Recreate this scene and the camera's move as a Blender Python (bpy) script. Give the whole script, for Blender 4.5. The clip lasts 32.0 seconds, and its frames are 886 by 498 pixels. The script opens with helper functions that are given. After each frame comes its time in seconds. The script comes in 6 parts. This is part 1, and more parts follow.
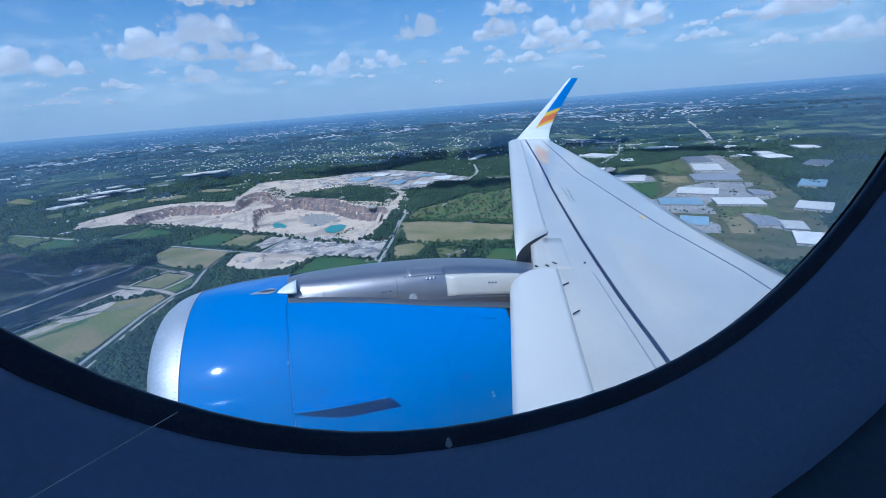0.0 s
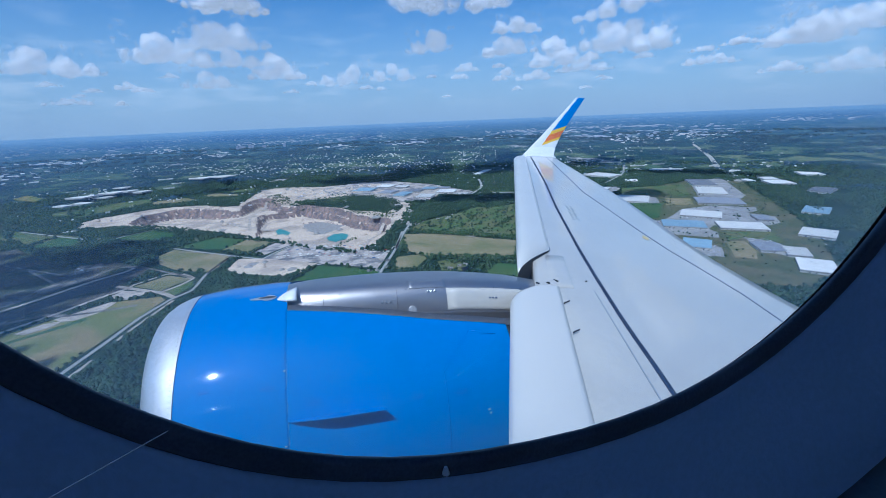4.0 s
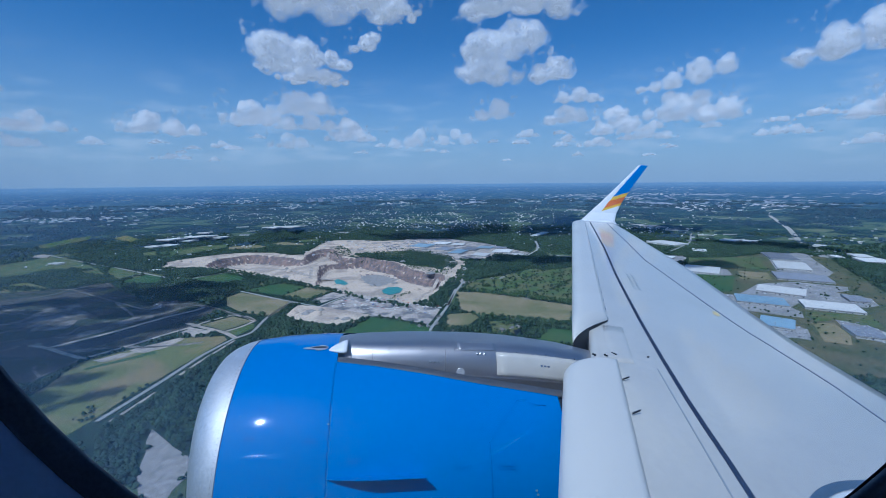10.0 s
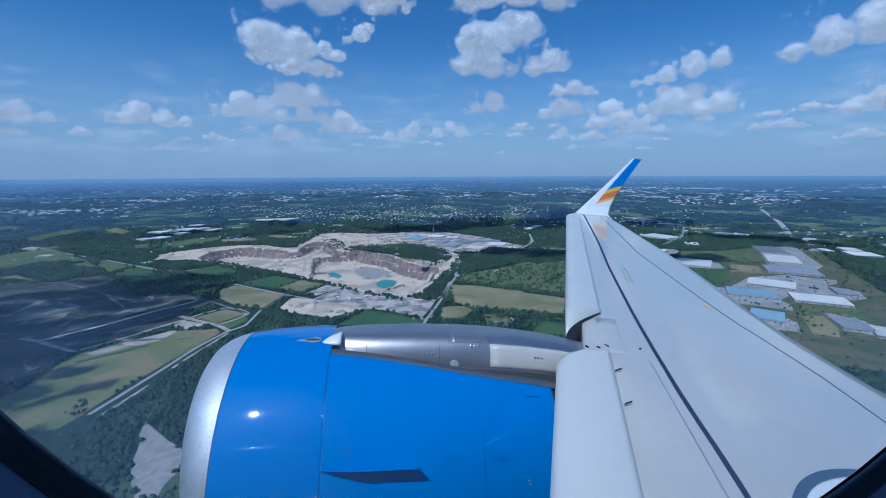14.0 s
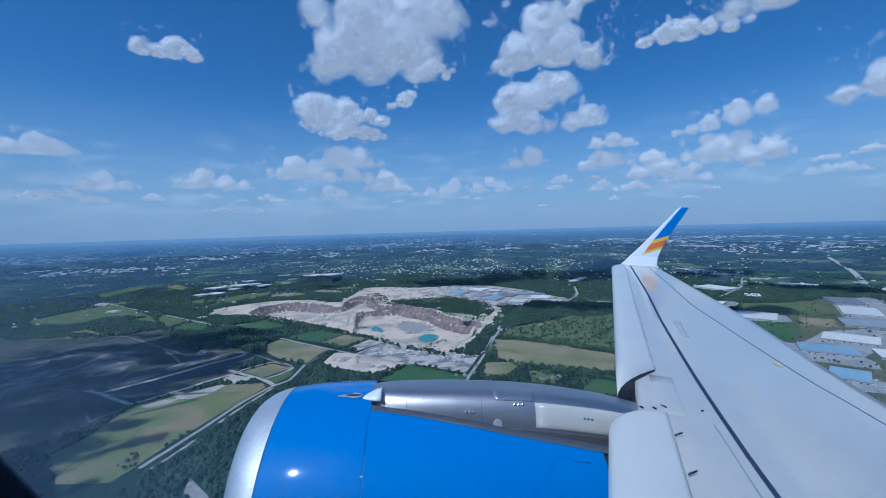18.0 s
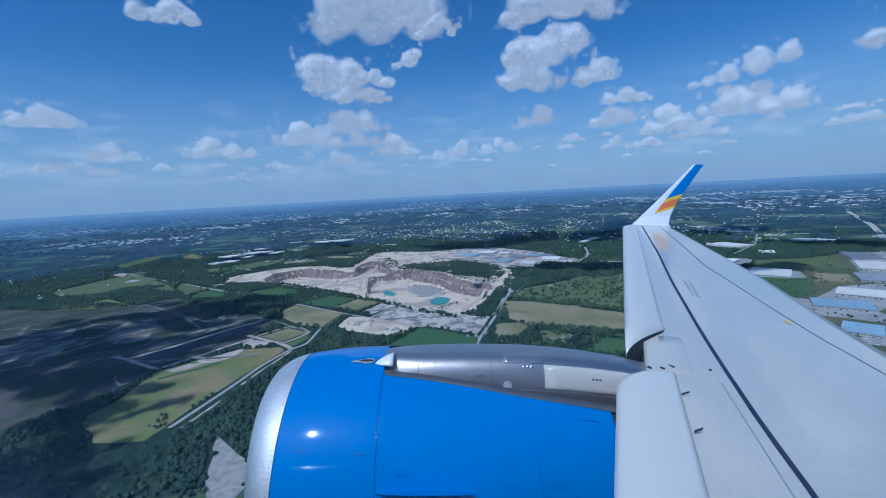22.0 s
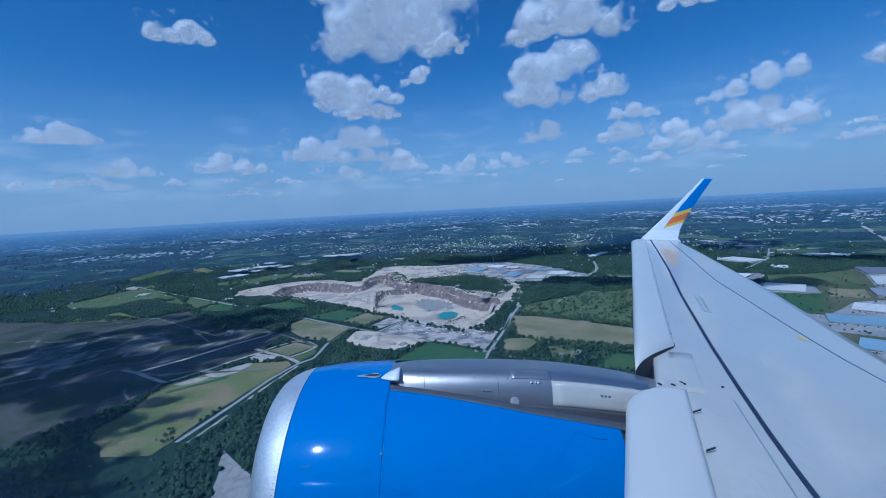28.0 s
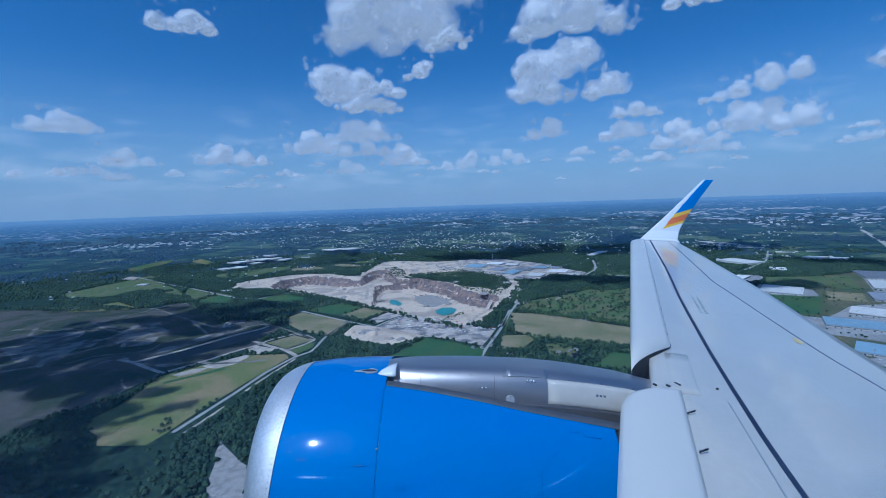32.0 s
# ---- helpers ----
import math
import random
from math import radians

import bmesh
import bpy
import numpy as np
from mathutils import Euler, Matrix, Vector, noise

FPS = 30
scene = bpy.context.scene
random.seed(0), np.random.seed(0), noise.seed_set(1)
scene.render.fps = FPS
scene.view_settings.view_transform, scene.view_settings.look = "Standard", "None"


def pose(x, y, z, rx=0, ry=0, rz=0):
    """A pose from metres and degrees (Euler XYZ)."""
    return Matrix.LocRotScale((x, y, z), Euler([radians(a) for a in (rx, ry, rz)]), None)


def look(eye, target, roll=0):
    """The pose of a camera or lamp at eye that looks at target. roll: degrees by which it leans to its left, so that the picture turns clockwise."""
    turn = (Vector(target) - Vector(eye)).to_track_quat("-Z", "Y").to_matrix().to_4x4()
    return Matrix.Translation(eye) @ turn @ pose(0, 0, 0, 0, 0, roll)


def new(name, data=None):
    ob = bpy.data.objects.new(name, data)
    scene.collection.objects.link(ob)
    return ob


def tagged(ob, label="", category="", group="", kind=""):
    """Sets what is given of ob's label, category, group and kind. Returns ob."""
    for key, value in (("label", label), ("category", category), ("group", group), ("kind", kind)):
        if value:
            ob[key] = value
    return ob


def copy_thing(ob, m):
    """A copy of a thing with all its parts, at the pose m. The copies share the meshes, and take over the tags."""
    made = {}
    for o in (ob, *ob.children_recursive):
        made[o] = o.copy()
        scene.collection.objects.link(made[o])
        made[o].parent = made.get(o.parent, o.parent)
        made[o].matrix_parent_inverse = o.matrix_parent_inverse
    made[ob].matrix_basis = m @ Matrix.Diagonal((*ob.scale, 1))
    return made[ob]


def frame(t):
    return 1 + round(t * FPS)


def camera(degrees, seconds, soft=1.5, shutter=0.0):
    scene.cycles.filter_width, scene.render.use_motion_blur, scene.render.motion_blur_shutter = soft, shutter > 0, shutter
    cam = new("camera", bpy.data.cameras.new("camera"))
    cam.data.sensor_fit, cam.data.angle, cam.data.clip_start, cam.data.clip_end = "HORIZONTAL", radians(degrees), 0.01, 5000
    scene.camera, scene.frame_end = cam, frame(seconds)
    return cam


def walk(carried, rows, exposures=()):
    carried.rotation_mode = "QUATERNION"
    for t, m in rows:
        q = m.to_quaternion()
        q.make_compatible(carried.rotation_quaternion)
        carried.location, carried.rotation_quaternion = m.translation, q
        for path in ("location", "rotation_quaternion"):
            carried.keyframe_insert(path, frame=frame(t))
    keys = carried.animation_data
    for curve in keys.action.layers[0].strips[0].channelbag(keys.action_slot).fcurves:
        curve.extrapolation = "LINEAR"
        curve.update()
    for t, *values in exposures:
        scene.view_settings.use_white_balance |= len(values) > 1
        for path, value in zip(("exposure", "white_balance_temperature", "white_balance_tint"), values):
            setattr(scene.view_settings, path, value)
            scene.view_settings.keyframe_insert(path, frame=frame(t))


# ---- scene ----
H = 450.0                                   # height of the eye over the ground
EYE = Vector((1.72, -0.57, 0.98))           # middle of the eye's way, in the aircraft's own axes
TILT = Matrix(((0.99926, 0.00161, 0.03835), (0.0, 0.99912, -0.04191), (-0.03839, 0.04188, 0.99839))).to_4x4()
# aircraft axes (x to starboard, y ahead, z up) laid into the world: a slight bank and nose-up attitude
A = Matrix.Translation((0, 0, H)) @ TILT @ Matrix.Translation(-EYE)

cam = camera(92.1, 32.0, soft=0.4)
PATH = [
    (0, (1.7326, -0.5542, 0.9617), (3.5856, -1.0722, 0.4127), -2.7),
    (0.5, (1.7336, -0.5542, 0.9607), (3.5896, -1.0702, 0.4227), -2.7),
    (1, (1.7336, -0.5542, 0.9587), (3.5896, -1.0642, 0.4137), -2.3),
    (1.5, (1.7338, -0.554, 0.9594), (3.5898, -1.057, 0.4104), -1.7),
    (2, (1.734, -0.5537, 0.9611), (3.59, -1.0587, 0.4121), -1.2),
    (2.5, (1.7342, -0.5545, 0.9618), (3.5902, -1.0645, 0.4198), -0.7),
    (4.5, (1.7349, -0.5537, 0.9646), (3.6129, -1.0687, 0.5076), -0.6),
    (5, (1.7311, -0.5505, 0.9743), (3.6201, -1.0555, 0.5553), -0.7),
    (5.5, (1.7273, -0.5434, 0.9851), (3.6373, -0.9984, 0.6041), -1.0),
    (6, (1.7234, -0.5363, 0.996), (3.6664, -0.9023, 0.696), -1.4),
    (6.5, (1.7221, -0.5361, 0.9943), (3.6821, -0.8531, 0.7523), -1.2),
    (7, (1.7218, -0.5368, 0.9926), (3.6828, -0.8348, 0.7426), -0.2),
    (7.5, (1.7227, -0.5441, 0.9913), (3.6817, -0.8571, 0.7403), 0.3),
    (8, (1.7235, -0.5524, 0.9899), (3.6885, -0.8654, 0.7909), 3.0),
    (8.5, (1.7247, -0.5539, 0.9885), (3.6957, -0.8479, 0.8105), 2.9),
    (9, (1.7269, -0.5564, 0.9881), (3.6989, -0.8374, 0.8091), 2.5),
    (9.5, (1.7281, -0.5558, 0.9867), (3.6991, -0.8318, 0.7957), 1.9),
    (10, (1.7293, -0.5553, 0.9853), (3.6963, -0.8323, 0.7603), 1.6),
    (10.5, (1.7294, -0.5545, 0.9849), (3.6954, -0.8335, 0.7449), 1.4),
    (11, (1.7305, -0.5547, 0.9836), (3.6935, -0.8437, 0.7296), 1.4),
    (11.5, (1.7316, -0.5539, 0.9832), (3.6936, -0.8469, 0.7282), 1.1),
    (12, (1.7327, -0.5532, 0.9819), (3.6947, -0.8512, 0.7299), 0.8),
    (12.5, (1.734, -0.5544, 0.9809), (3.696, -0.8534, 0.7319), 0.8),
    (13, (1.7352, -0.5546, 0.979), (3.6962, -0.8566, 0.73), 1.5),
    (13.5, (1.7354, -0.5568, 0.979), (3.6954, -0.8608, 0.723), 1.6),
    (14, (1.7357, -0.559, 0.978), (3.6957, -0.863, 0.721), 1.8),
    (14.5, (1.7357, -0.5599, 0.9773), (3.7047, -0.8299, 0.7533), 1.4),
    (16.5, (1.7346, -0.5678, 0.9762), (3.7156, -0.7798, 0.8012), 1.8),
    (17, (1.7346, -0.5687, 0.9755), (3.7236, -0.7497, 0.8725), 1.8),
    (17.5, (1.7343, -0.5708, 0.9754), (3.7293, -0.7118, 0.9414), 1.3),
    (18, (1.7341, -0.5728, 0.9743), (3.7311, -0.6808, 0.9623), 0.7),
    (18.5, (1.7338, -0.5749, 0.9732), (3.7328, -0.6359, 0.9452), 0.8),
    (19, (1.7335, -0.5769, 0.9732), (3.7315, -0.6319, 0.9172), 1.4),
    (19.5, (1.7343, -0.58, 0.9791), (3.7313, -0.641, 0.8761), 1.9),
    (20, (1.736, -0.583, 0.986), (3.732, -0.634, 0.876), 1.9),
    (20.5, (1.738, -0.586, 0.993), (3.732, -0.637, 0.853), 1.6),
    (21, (1.739, -0.588, 0.999), (3.731, -0.643, 0.828), 1.4),
    (21.5, (1.741, -0.59, 1.003), (3.731, -0.657, 0.817), 0.2),
    (22, (1.743, -0.592, 1.005), (3.734, -0.654, 0.823), -0.7),
    (22.5, (1.744, -0.593, 1.005), (3.735, -0.655, 0.827), -1.1),
    (23, (1.746, -0.594, 1.003), (3.736, -0.628, 0.812), -0.8),
    (23.5, (1.747, -0.595, 1.002), (3.735, -0.609, 0.783), -0.6),
    (24, (1.749, -0.595, 1.), (3.739, -0.602, 0.808), -0.5),
    (24.5, (1.75, -0.596, 0.999), (3.743, -0.6, 0.831), -0.4),
    (25, (1.752, -0.597, 0.999), (3.746, -0.599, 0.842), -0.3),
    (25.5, (1.753, -0.598, 0.999), (3.748, -0.599, 0.854), -0.3),
    (27.5, (1.745, -0.604, 1.003), (3.741, -0.627, 0.878), -0.5),
    (28, (1.741, -0.605, 1.003), (3.738, -0.631, 0.888), -0.7),
    (28.5, (1.737, -0.606, 1.002), (3.734, -0.63, 0.899), -1.0),
    (29, (1.734, -0.607, 1.002), (3.73, -0.631, 0.891), -1.1),
    (29.5, (1.731, -0.608, 1.003), (3.729, -0.634, 0.914), -1.0),
    (30, (1.731, -0.608, 1.005), (3.728, -0.634, 0.912), -0.9),
    (30.5, (1.731, -0.608, 1.007), (3.729, -0.632, 0.907), -0.8),
    (31, (1.733, -0.608, 1.01), (3.728, -0.632, 0.869), -0.4),
    (31.5, (1.735, -0.608, 1.013), (3.729, -0.636, 0.869), 0.2),
    (32, (1.736, -0.609, 1.015), (3.731, -0.638, 0.881), 0.4),
]
EXPOSURES = [(0, 0.06, 5060, 5), (2.5, 0.06, 5060, 5), (5, -0.02, 5060, 5), (8, -0.19, 5010, 5), (12, -0.24, 5010, 5), (25, -0.26, 4910, 5), (27.5, -0.34, 4710, 5), (29, -0.46, 4510, 5), (30, -0.52, 4460, 5), (30.7, -0.34, 4710, 5), (32, -0.34, 4710, 5)]
walk(cam, [(t, A @ look(eye, target, roll)) for t, eye, target, roll in PATH], EXPOSURES)

# ---- light ----
SUN = Vector((-0.37, 0.36, 0.857)).normalized()
world = bpy.data.worlds.new("sky")
scene.world = world
world.use_nodes = True
nt = world.node_tree
sky = nt.nodes.new("ShaderNodeTexSky")
sky.sky_type = "NISHITA"
sky.sun_disc = False
sky.sun_elevation = math.asin(SUN.z)
sky.sun_rotation = math.atan2(SUN.x, SUN.y)
sky.altitude = 500
sky.air_density, sky.dust_density, sky.ozone_density = 1.0, 0.25, 4.0
nt.nodes["Background"].inputs["Strength"].default_value = 0.103
# clear deep-blue sky that pales into a grey-blue summer haze low over the horizon
rich = nt.nodes.new("ShaderNodeHueSaturation")
rich.inputs["Saturation"].default_value = 1.24
nt.links.new(sky.outputs[0], rich.inputs["Color"])
way, part_z, low = nt.nodes.new("ShaderNodeTexCoord"), nt.nodes.new("ShaderNodeSeparateXYZ"), nt.nodes.new("ShaderNodeMapRange")
nt.links.new(way.outputs["Generated"], part_z.inputs[0])
nt.links.new(part_z.outputs["Z"], low.inputs["Value"])
low.interpolation_type = "SMOOTHSTEP"
low.inputs["From Min"].default_value, low.inputs["From Max"].default_value = 0.30, -0.04
air = nt.nodes.new("ShaderNodeMix")
air.data_type = "RGBA"
air.inputs["B"].default_value = (3.05, 4.15, 5.55, 1)
nt.links.new(low.outputs[0], air.inputs["Factor"])
nt.links.new(rich.outputs[0], air.inputs["A"])
# faint far cloud banks low in the haze
stretch, bank, bank_on, band = nt.nodes.new("ShaderNodeMapping"), nt.nodes.new("ShaderNodeTexNoise"), nt.nodes.new("ShaderNodeMapRange"), nt.nodes.new("ShaderNodeValToRGB")
stretch.inputs["Scale"].default_value = (11, 11, 46)
bank.inputs["Scale"].default_value, bank.inputs["Detail"].default_value = 1.0, 8
bank_on.inputs["From Min"].default_value, bank_on.inputs["From Max"].default_value = 0.50, 0.68
bank_on.inputs["To Max"].default_value = 0.35
for pos, v in ((0.0, 0.0), (0.02, 0.1), (0.07, 1.0), (0.14, 0.7), (0.24, 0.0)):
    e = band.color_ramp.elements.new(pos) if pos not in (0.0,) else band.color_ramp.elements[0]
    e.position, e.color = pos, (v, v, v, 1)
band.color_ramp.elements[-1].color = (0, 0, 0, 1)
nt.links.new(way.outputs["Generated"], stretch.inputs["Vector"])
nt.links.new(stretch.outputs[0], bank.inputs["Vector"])
nt.links.new(bank.outputs[0], bank_on.inputs["Value"])
nt.links.new(part_z.outputs["Z"], band.inputs["Fac"])
amount, banks = nt.nodes.new("ShaderNodeMath"), nt.nodes.new("ShaderNodeMix")
amount.operation, banks.data_type = "MULTIPLY", "RGBA"
banks.inputs["B"].default_value = (6.6, 7.0, 7.6, 1)
nt.links.new(bank_on.outputs[0], amount.inputs[0])
nt.links.new(band.outputs["Color"], amount.inputs[1])
nt.links.new(amount.outputs[0], banks.inputs["Factor"])
nt.links.new(air.outputs["Result"], banks.inputs["A"])
nt.links.new(banks.outputs["Result"], nt.nodes["Background"].inputs["Color"])
scene.cycles.transparent_max_bounces = 32
sun = new("sun", bpy.data.lights.new("sun", "SUN"))
sun.data.energy, sun.data.angle, sun.data.color = 3.75, radians(0.53), (1.0, 0.96, 0.9)
sun.matrix_world = SUN.to_track_quat("Z", "Y").to_matrix().to_4x4()


# ---- materials ----
def material(name, color, rough=0.5, metal=0.0, vary=0.12, scale=3.0, fine=40.0, bump=0.0, coat=0.0, other=None, edge=(0.42, 0.6), per_piece=0.0, spec=0.5):
    """Principled surface with colour varied by a broad and a fine noise, in metres; other: a second colour in patches."""
    m = bpy.data.materials.new(name)
    m.use_nodes = True
    n, l = m.node_tree.nodes, m.node_tree.links
    b = n["Principled BSDF"]
    geo = n.new("ShaderNodeTexCoord")
    broad = n.new("ShaderNodeTexNoise")
    broad.inputs["Scale"].default_value, broad.inputs["Detail"].default_value = 1 / scale, 5
    grain = n.new("ShaderNodeTexNoise")
    grain.inputs["Scale"].default_value, grain.inputs["Detail"].default_value = fine / scale, 4
    for t in (broad, grain):
        l.new(geo.outputs["Object"], t.inputs["Vector"])
    ramp = n.new("ShaderNodeMapRange")
    ramp.inputs["From Min"].default_value, ramp.inputs["From Max"].default_value = edge
    l.new(broad.outputs[0], ramp.inputs["Value"])
    mix = n.new("ShaderNodeMix")
    mix.data_type = "RGBA"
    second = other or tuple(c * (1 - vary) for c in color)
    mix.inputs["A"].default_value, mix.inputs["B"].default_value = (*color, 1), (*second, 1)
    l.new(ramp.outputs[0], mix.inputs["Factor"])
    hsv = n.new("ShaderNodeHueSaturation")
    val = n.new("ShaderNodeMapRange")
    val.inputs["From Min"].default_value, val.inputs["From Max"].default_value = 0.3, 0.7
    val.inputs["To Min"].default_value, val.inputs["To Max"].default_value = 1 - vary, 1 + vary
    l.new(grain.outputs[0], val.inputs["Value"])
    last = val.outputs[0]
    if per_piece:
        info = n.new("ShaderNodeObjectInfo")
        pm = n.new("ShaderNodeMapRange")
        pm.inputs["To Min"].default_value, pm.inputs["To Max"].default_value = 1 - per_piece, 1 + per_piece
        mul = n.new("ShaderNodeMath")
        mul.operation = "MULTIPLY"
        l.new(info.outputs["Random"], pm.inputs["Value"])
        l.new(pm.outputs[0], mul.inputs[0])
        l.new(last, mul.inputs[1])
        last = mul.outputs[0]
    l.new(last, hsv.inputs["Value"])
    l.new(mix.outputs["Result"], hsv.inputs["Color"])
    l.new(hsv.outputs[0], b.inputs["Base Color"])
    rr = n.new("ShaderNodeMapRange")
    rr.inputs["To Min"].default_value, rr.inputs["To Max"].default_value = max(rough - 0.06, 0.02), min(rough + 0.08, 1)
    l.new(broad.outputs[0], rr.inputs["Value"])
    l.new(rr.outputs[0], b.inputs["Roughness"])
    b.inputs["Metallic"].default_value = metal
    b.inputs["Coat Weight"].default_value = coat
    b.inputs["Coat Roughness"].default_value = 0.03
    b.inputs["Specular IOR Level"].default_value = spec
    if bump:
        bp = n.new("ShaderNodeBump")
        bp.inputs["Distance"].default_value = bump
        bp.inputs["Strength"].default_value = 0.5
        l.new(grain.outputs[0], bp.inputs["Height"])
        l.new(bp.outputs[0], b.inputs["Normal"])
    return m


M = {
    "wing": material("grey_white_paint", (0.575, 0.545, 0.49), 0.3, vary=0.05, scale=1.1, fine=18, coat=0.7),
    "slat": material("slat_paint", (0.615, 0.60, 0.565), 0.3, vary=0.04, scale=0.8, fine=30, coat=0.2),
    "line": material("dark_sealant", (0.012, 0.018, 0.05), 0.5, vary=0.1),
    "grey_line": material("grey_marking", (0.06, 0.10, 0.16), 0.5, vary=0.1),
    "hair": material("panel_joint", (0.10, 0.13, 0.2), 0.6, vary=0.1),
    "blue": material("blue_paint", (0.002, 0.165, 0.53), 0.5, vary=0.03, scale=1.2, fine=20, coat=0.8, spec=0.12),
    "blue_dark": material("blue_joint", (0.003, 0.10, 0.38), 0.5, vary=0.1),
    "plate": material("grey_plate", (0.50, 0.49, 0.50), 0.4, 0.9, vary=0.1, scale=0.5, fine=60),
    "vent": material("vent_paint", (0.36, 0.40, 0.46), 0.5, vary=0.1),
    "stencil": material("faded_stencil", (0.33, 0.39, 0.42), 0.5, vary=0.2),
    "pale_yellow": material("faded_yellow", (0.72, 0.56, 0.22), 0.4, vary=0.1),
    "steel": material("bare_metal", (0.56, 0.53, 0.52), 0.42, 1.0, vary=0.06, scale=0.5, fine=60),
    # the lip's mottled tone stands in for clouds reflected in it
    "lip": material("polished_lip", (0.80, 0.80, 0.81), 0.50, 0.85, vary=0.12, scale=0.3, fine=14),
    "titan": material("titanium", (0.30, 0.28, 0.27), 0.42, 0.9, vary=0.1, scale=0.5, fine=60),
    "white": material("white_paint", (0.8, 0.8, 0.8), 0.3, vary=0.03, coat=0.3),
    "orange": material("orange_paint", (0.75, 0.17, 0.03), 0.3, vary=0.03, coat=0.3),
    "yellow": material("yellow_paint", (0.85, 0.52, 0.03), 0.3, vary=0.03, coat=0.3),
    "tipblue": material("tip_blue", (0.006, 0.17, 0.54), 0.3, vary=0.03, coat=0.3),
    # near-black painted as shade in gaps and recesses, also for dark rivets
    "dark": material("shade_and_rivet_black", (0.015, 0.017, 0.02), 0.7),
    "black": material("black_fastener", (0.01, 0.01, 0.012), 0.5),
    "rivet": material("rivet_head", (0.55, 0.56, 0.58), 0.35, 0.8),
    "soft_line": material("faint_joint", (0.30, 0.33, 0.36), 0.5, vary=0.1),
    "panel": material("cabin_plastic", (0.46, 0.57, 0.82), 0.55, vary=0.05, scale=0.1, fine=60, bump=0.0004),
    "lining": material("dark_lining", (0.18, 0.23, 0.26), 0.6, vary=0.06, scale=0.1, fine=60, bump=0.0004),
    "rubber": material("window_seal", (0.075, 0.085, 0.115), 0.6, vary=0.2, scale=0.02, fine=30),
    "skin": material("fuselage_paint", (0.78, 0.79, 0.8), 0.3, vary=0.03),
}

M["blue"].node_tree.nodes["Principled BSDF"].inputs["Coat Roughness"].default_value = 0.065


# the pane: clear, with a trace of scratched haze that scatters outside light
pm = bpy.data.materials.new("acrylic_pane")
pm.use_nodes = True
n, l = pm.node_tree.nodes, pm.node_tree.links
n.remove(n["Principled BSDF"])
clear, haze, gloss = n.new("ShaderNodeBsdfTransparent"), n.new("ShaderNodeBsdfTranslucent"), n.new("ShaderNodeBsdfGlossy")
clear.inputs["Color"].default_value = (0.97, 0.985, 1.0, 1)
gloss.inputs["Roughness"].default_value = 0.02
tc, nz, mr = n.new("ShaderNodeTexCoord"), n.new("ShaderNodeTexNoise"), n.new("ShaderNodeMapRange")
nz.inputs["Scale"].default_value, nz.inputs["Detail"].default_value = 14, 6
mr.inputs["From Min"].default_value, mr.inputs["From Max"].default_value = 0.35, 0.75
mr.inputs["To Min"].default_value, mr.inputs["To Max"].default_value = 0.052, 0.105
# the blue tint also stands in for aerial haze over the land
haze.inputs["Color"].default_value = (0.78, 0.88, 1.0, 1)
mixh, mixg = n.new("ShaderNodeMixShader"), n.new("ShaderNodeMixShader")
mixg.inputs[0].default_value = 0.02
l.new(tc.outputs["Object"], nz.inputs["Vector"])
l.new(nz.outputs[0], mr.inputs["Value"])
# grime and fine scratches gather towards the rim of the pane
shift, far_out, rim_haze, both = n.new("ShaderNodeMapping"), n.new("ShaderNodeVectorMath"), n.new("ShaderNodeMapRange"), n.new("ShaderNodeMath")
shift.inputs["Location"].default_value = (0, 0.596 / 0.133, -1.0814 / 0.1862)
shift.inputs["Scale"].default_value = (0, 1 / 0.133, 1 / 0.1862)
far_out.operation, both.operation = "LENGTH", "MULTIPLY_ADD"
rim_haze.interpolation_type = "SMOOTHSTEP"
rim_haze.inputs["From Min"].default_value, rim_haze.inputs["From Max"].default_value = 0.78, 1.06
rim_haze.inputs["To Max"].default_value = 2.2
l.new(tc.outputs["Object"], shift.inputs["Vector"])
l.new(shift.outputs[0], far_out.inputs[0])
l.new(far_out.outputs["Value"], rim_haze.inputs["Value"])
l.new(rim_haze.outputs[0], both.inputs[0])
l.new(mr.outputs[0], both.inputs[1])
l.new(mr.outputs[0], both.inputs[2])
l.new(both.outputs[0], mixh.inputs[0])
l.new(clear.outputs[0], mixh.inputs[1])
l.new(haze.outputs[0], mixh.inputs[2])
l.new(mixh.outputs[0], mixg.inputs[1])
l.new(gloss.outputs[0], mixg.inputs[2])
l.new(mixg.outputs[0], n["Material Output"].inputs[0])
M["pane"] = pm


# ---- building helpers ----
def part(name, bm, mat, parent, label=""):
    """One mesh object under a thing or a part, in its parent's own axes."""
    me = bpy.data.meshes.new(name)
    bm.to_mesh(me)
    bm.free()
    for m in mat if isinstance(mat, (list, tuple)) else (mat,):
        me.materials.append(m)
    ob = new(name, me)
    ob.parent = parent
    if label:
        ob["label"] = label
    return ob


def thing(name, m, label, category, group="", kind=""):
    ob = new(name)
    ob.matrix_world = m
    return tagged(ob, label, category, group, kind)


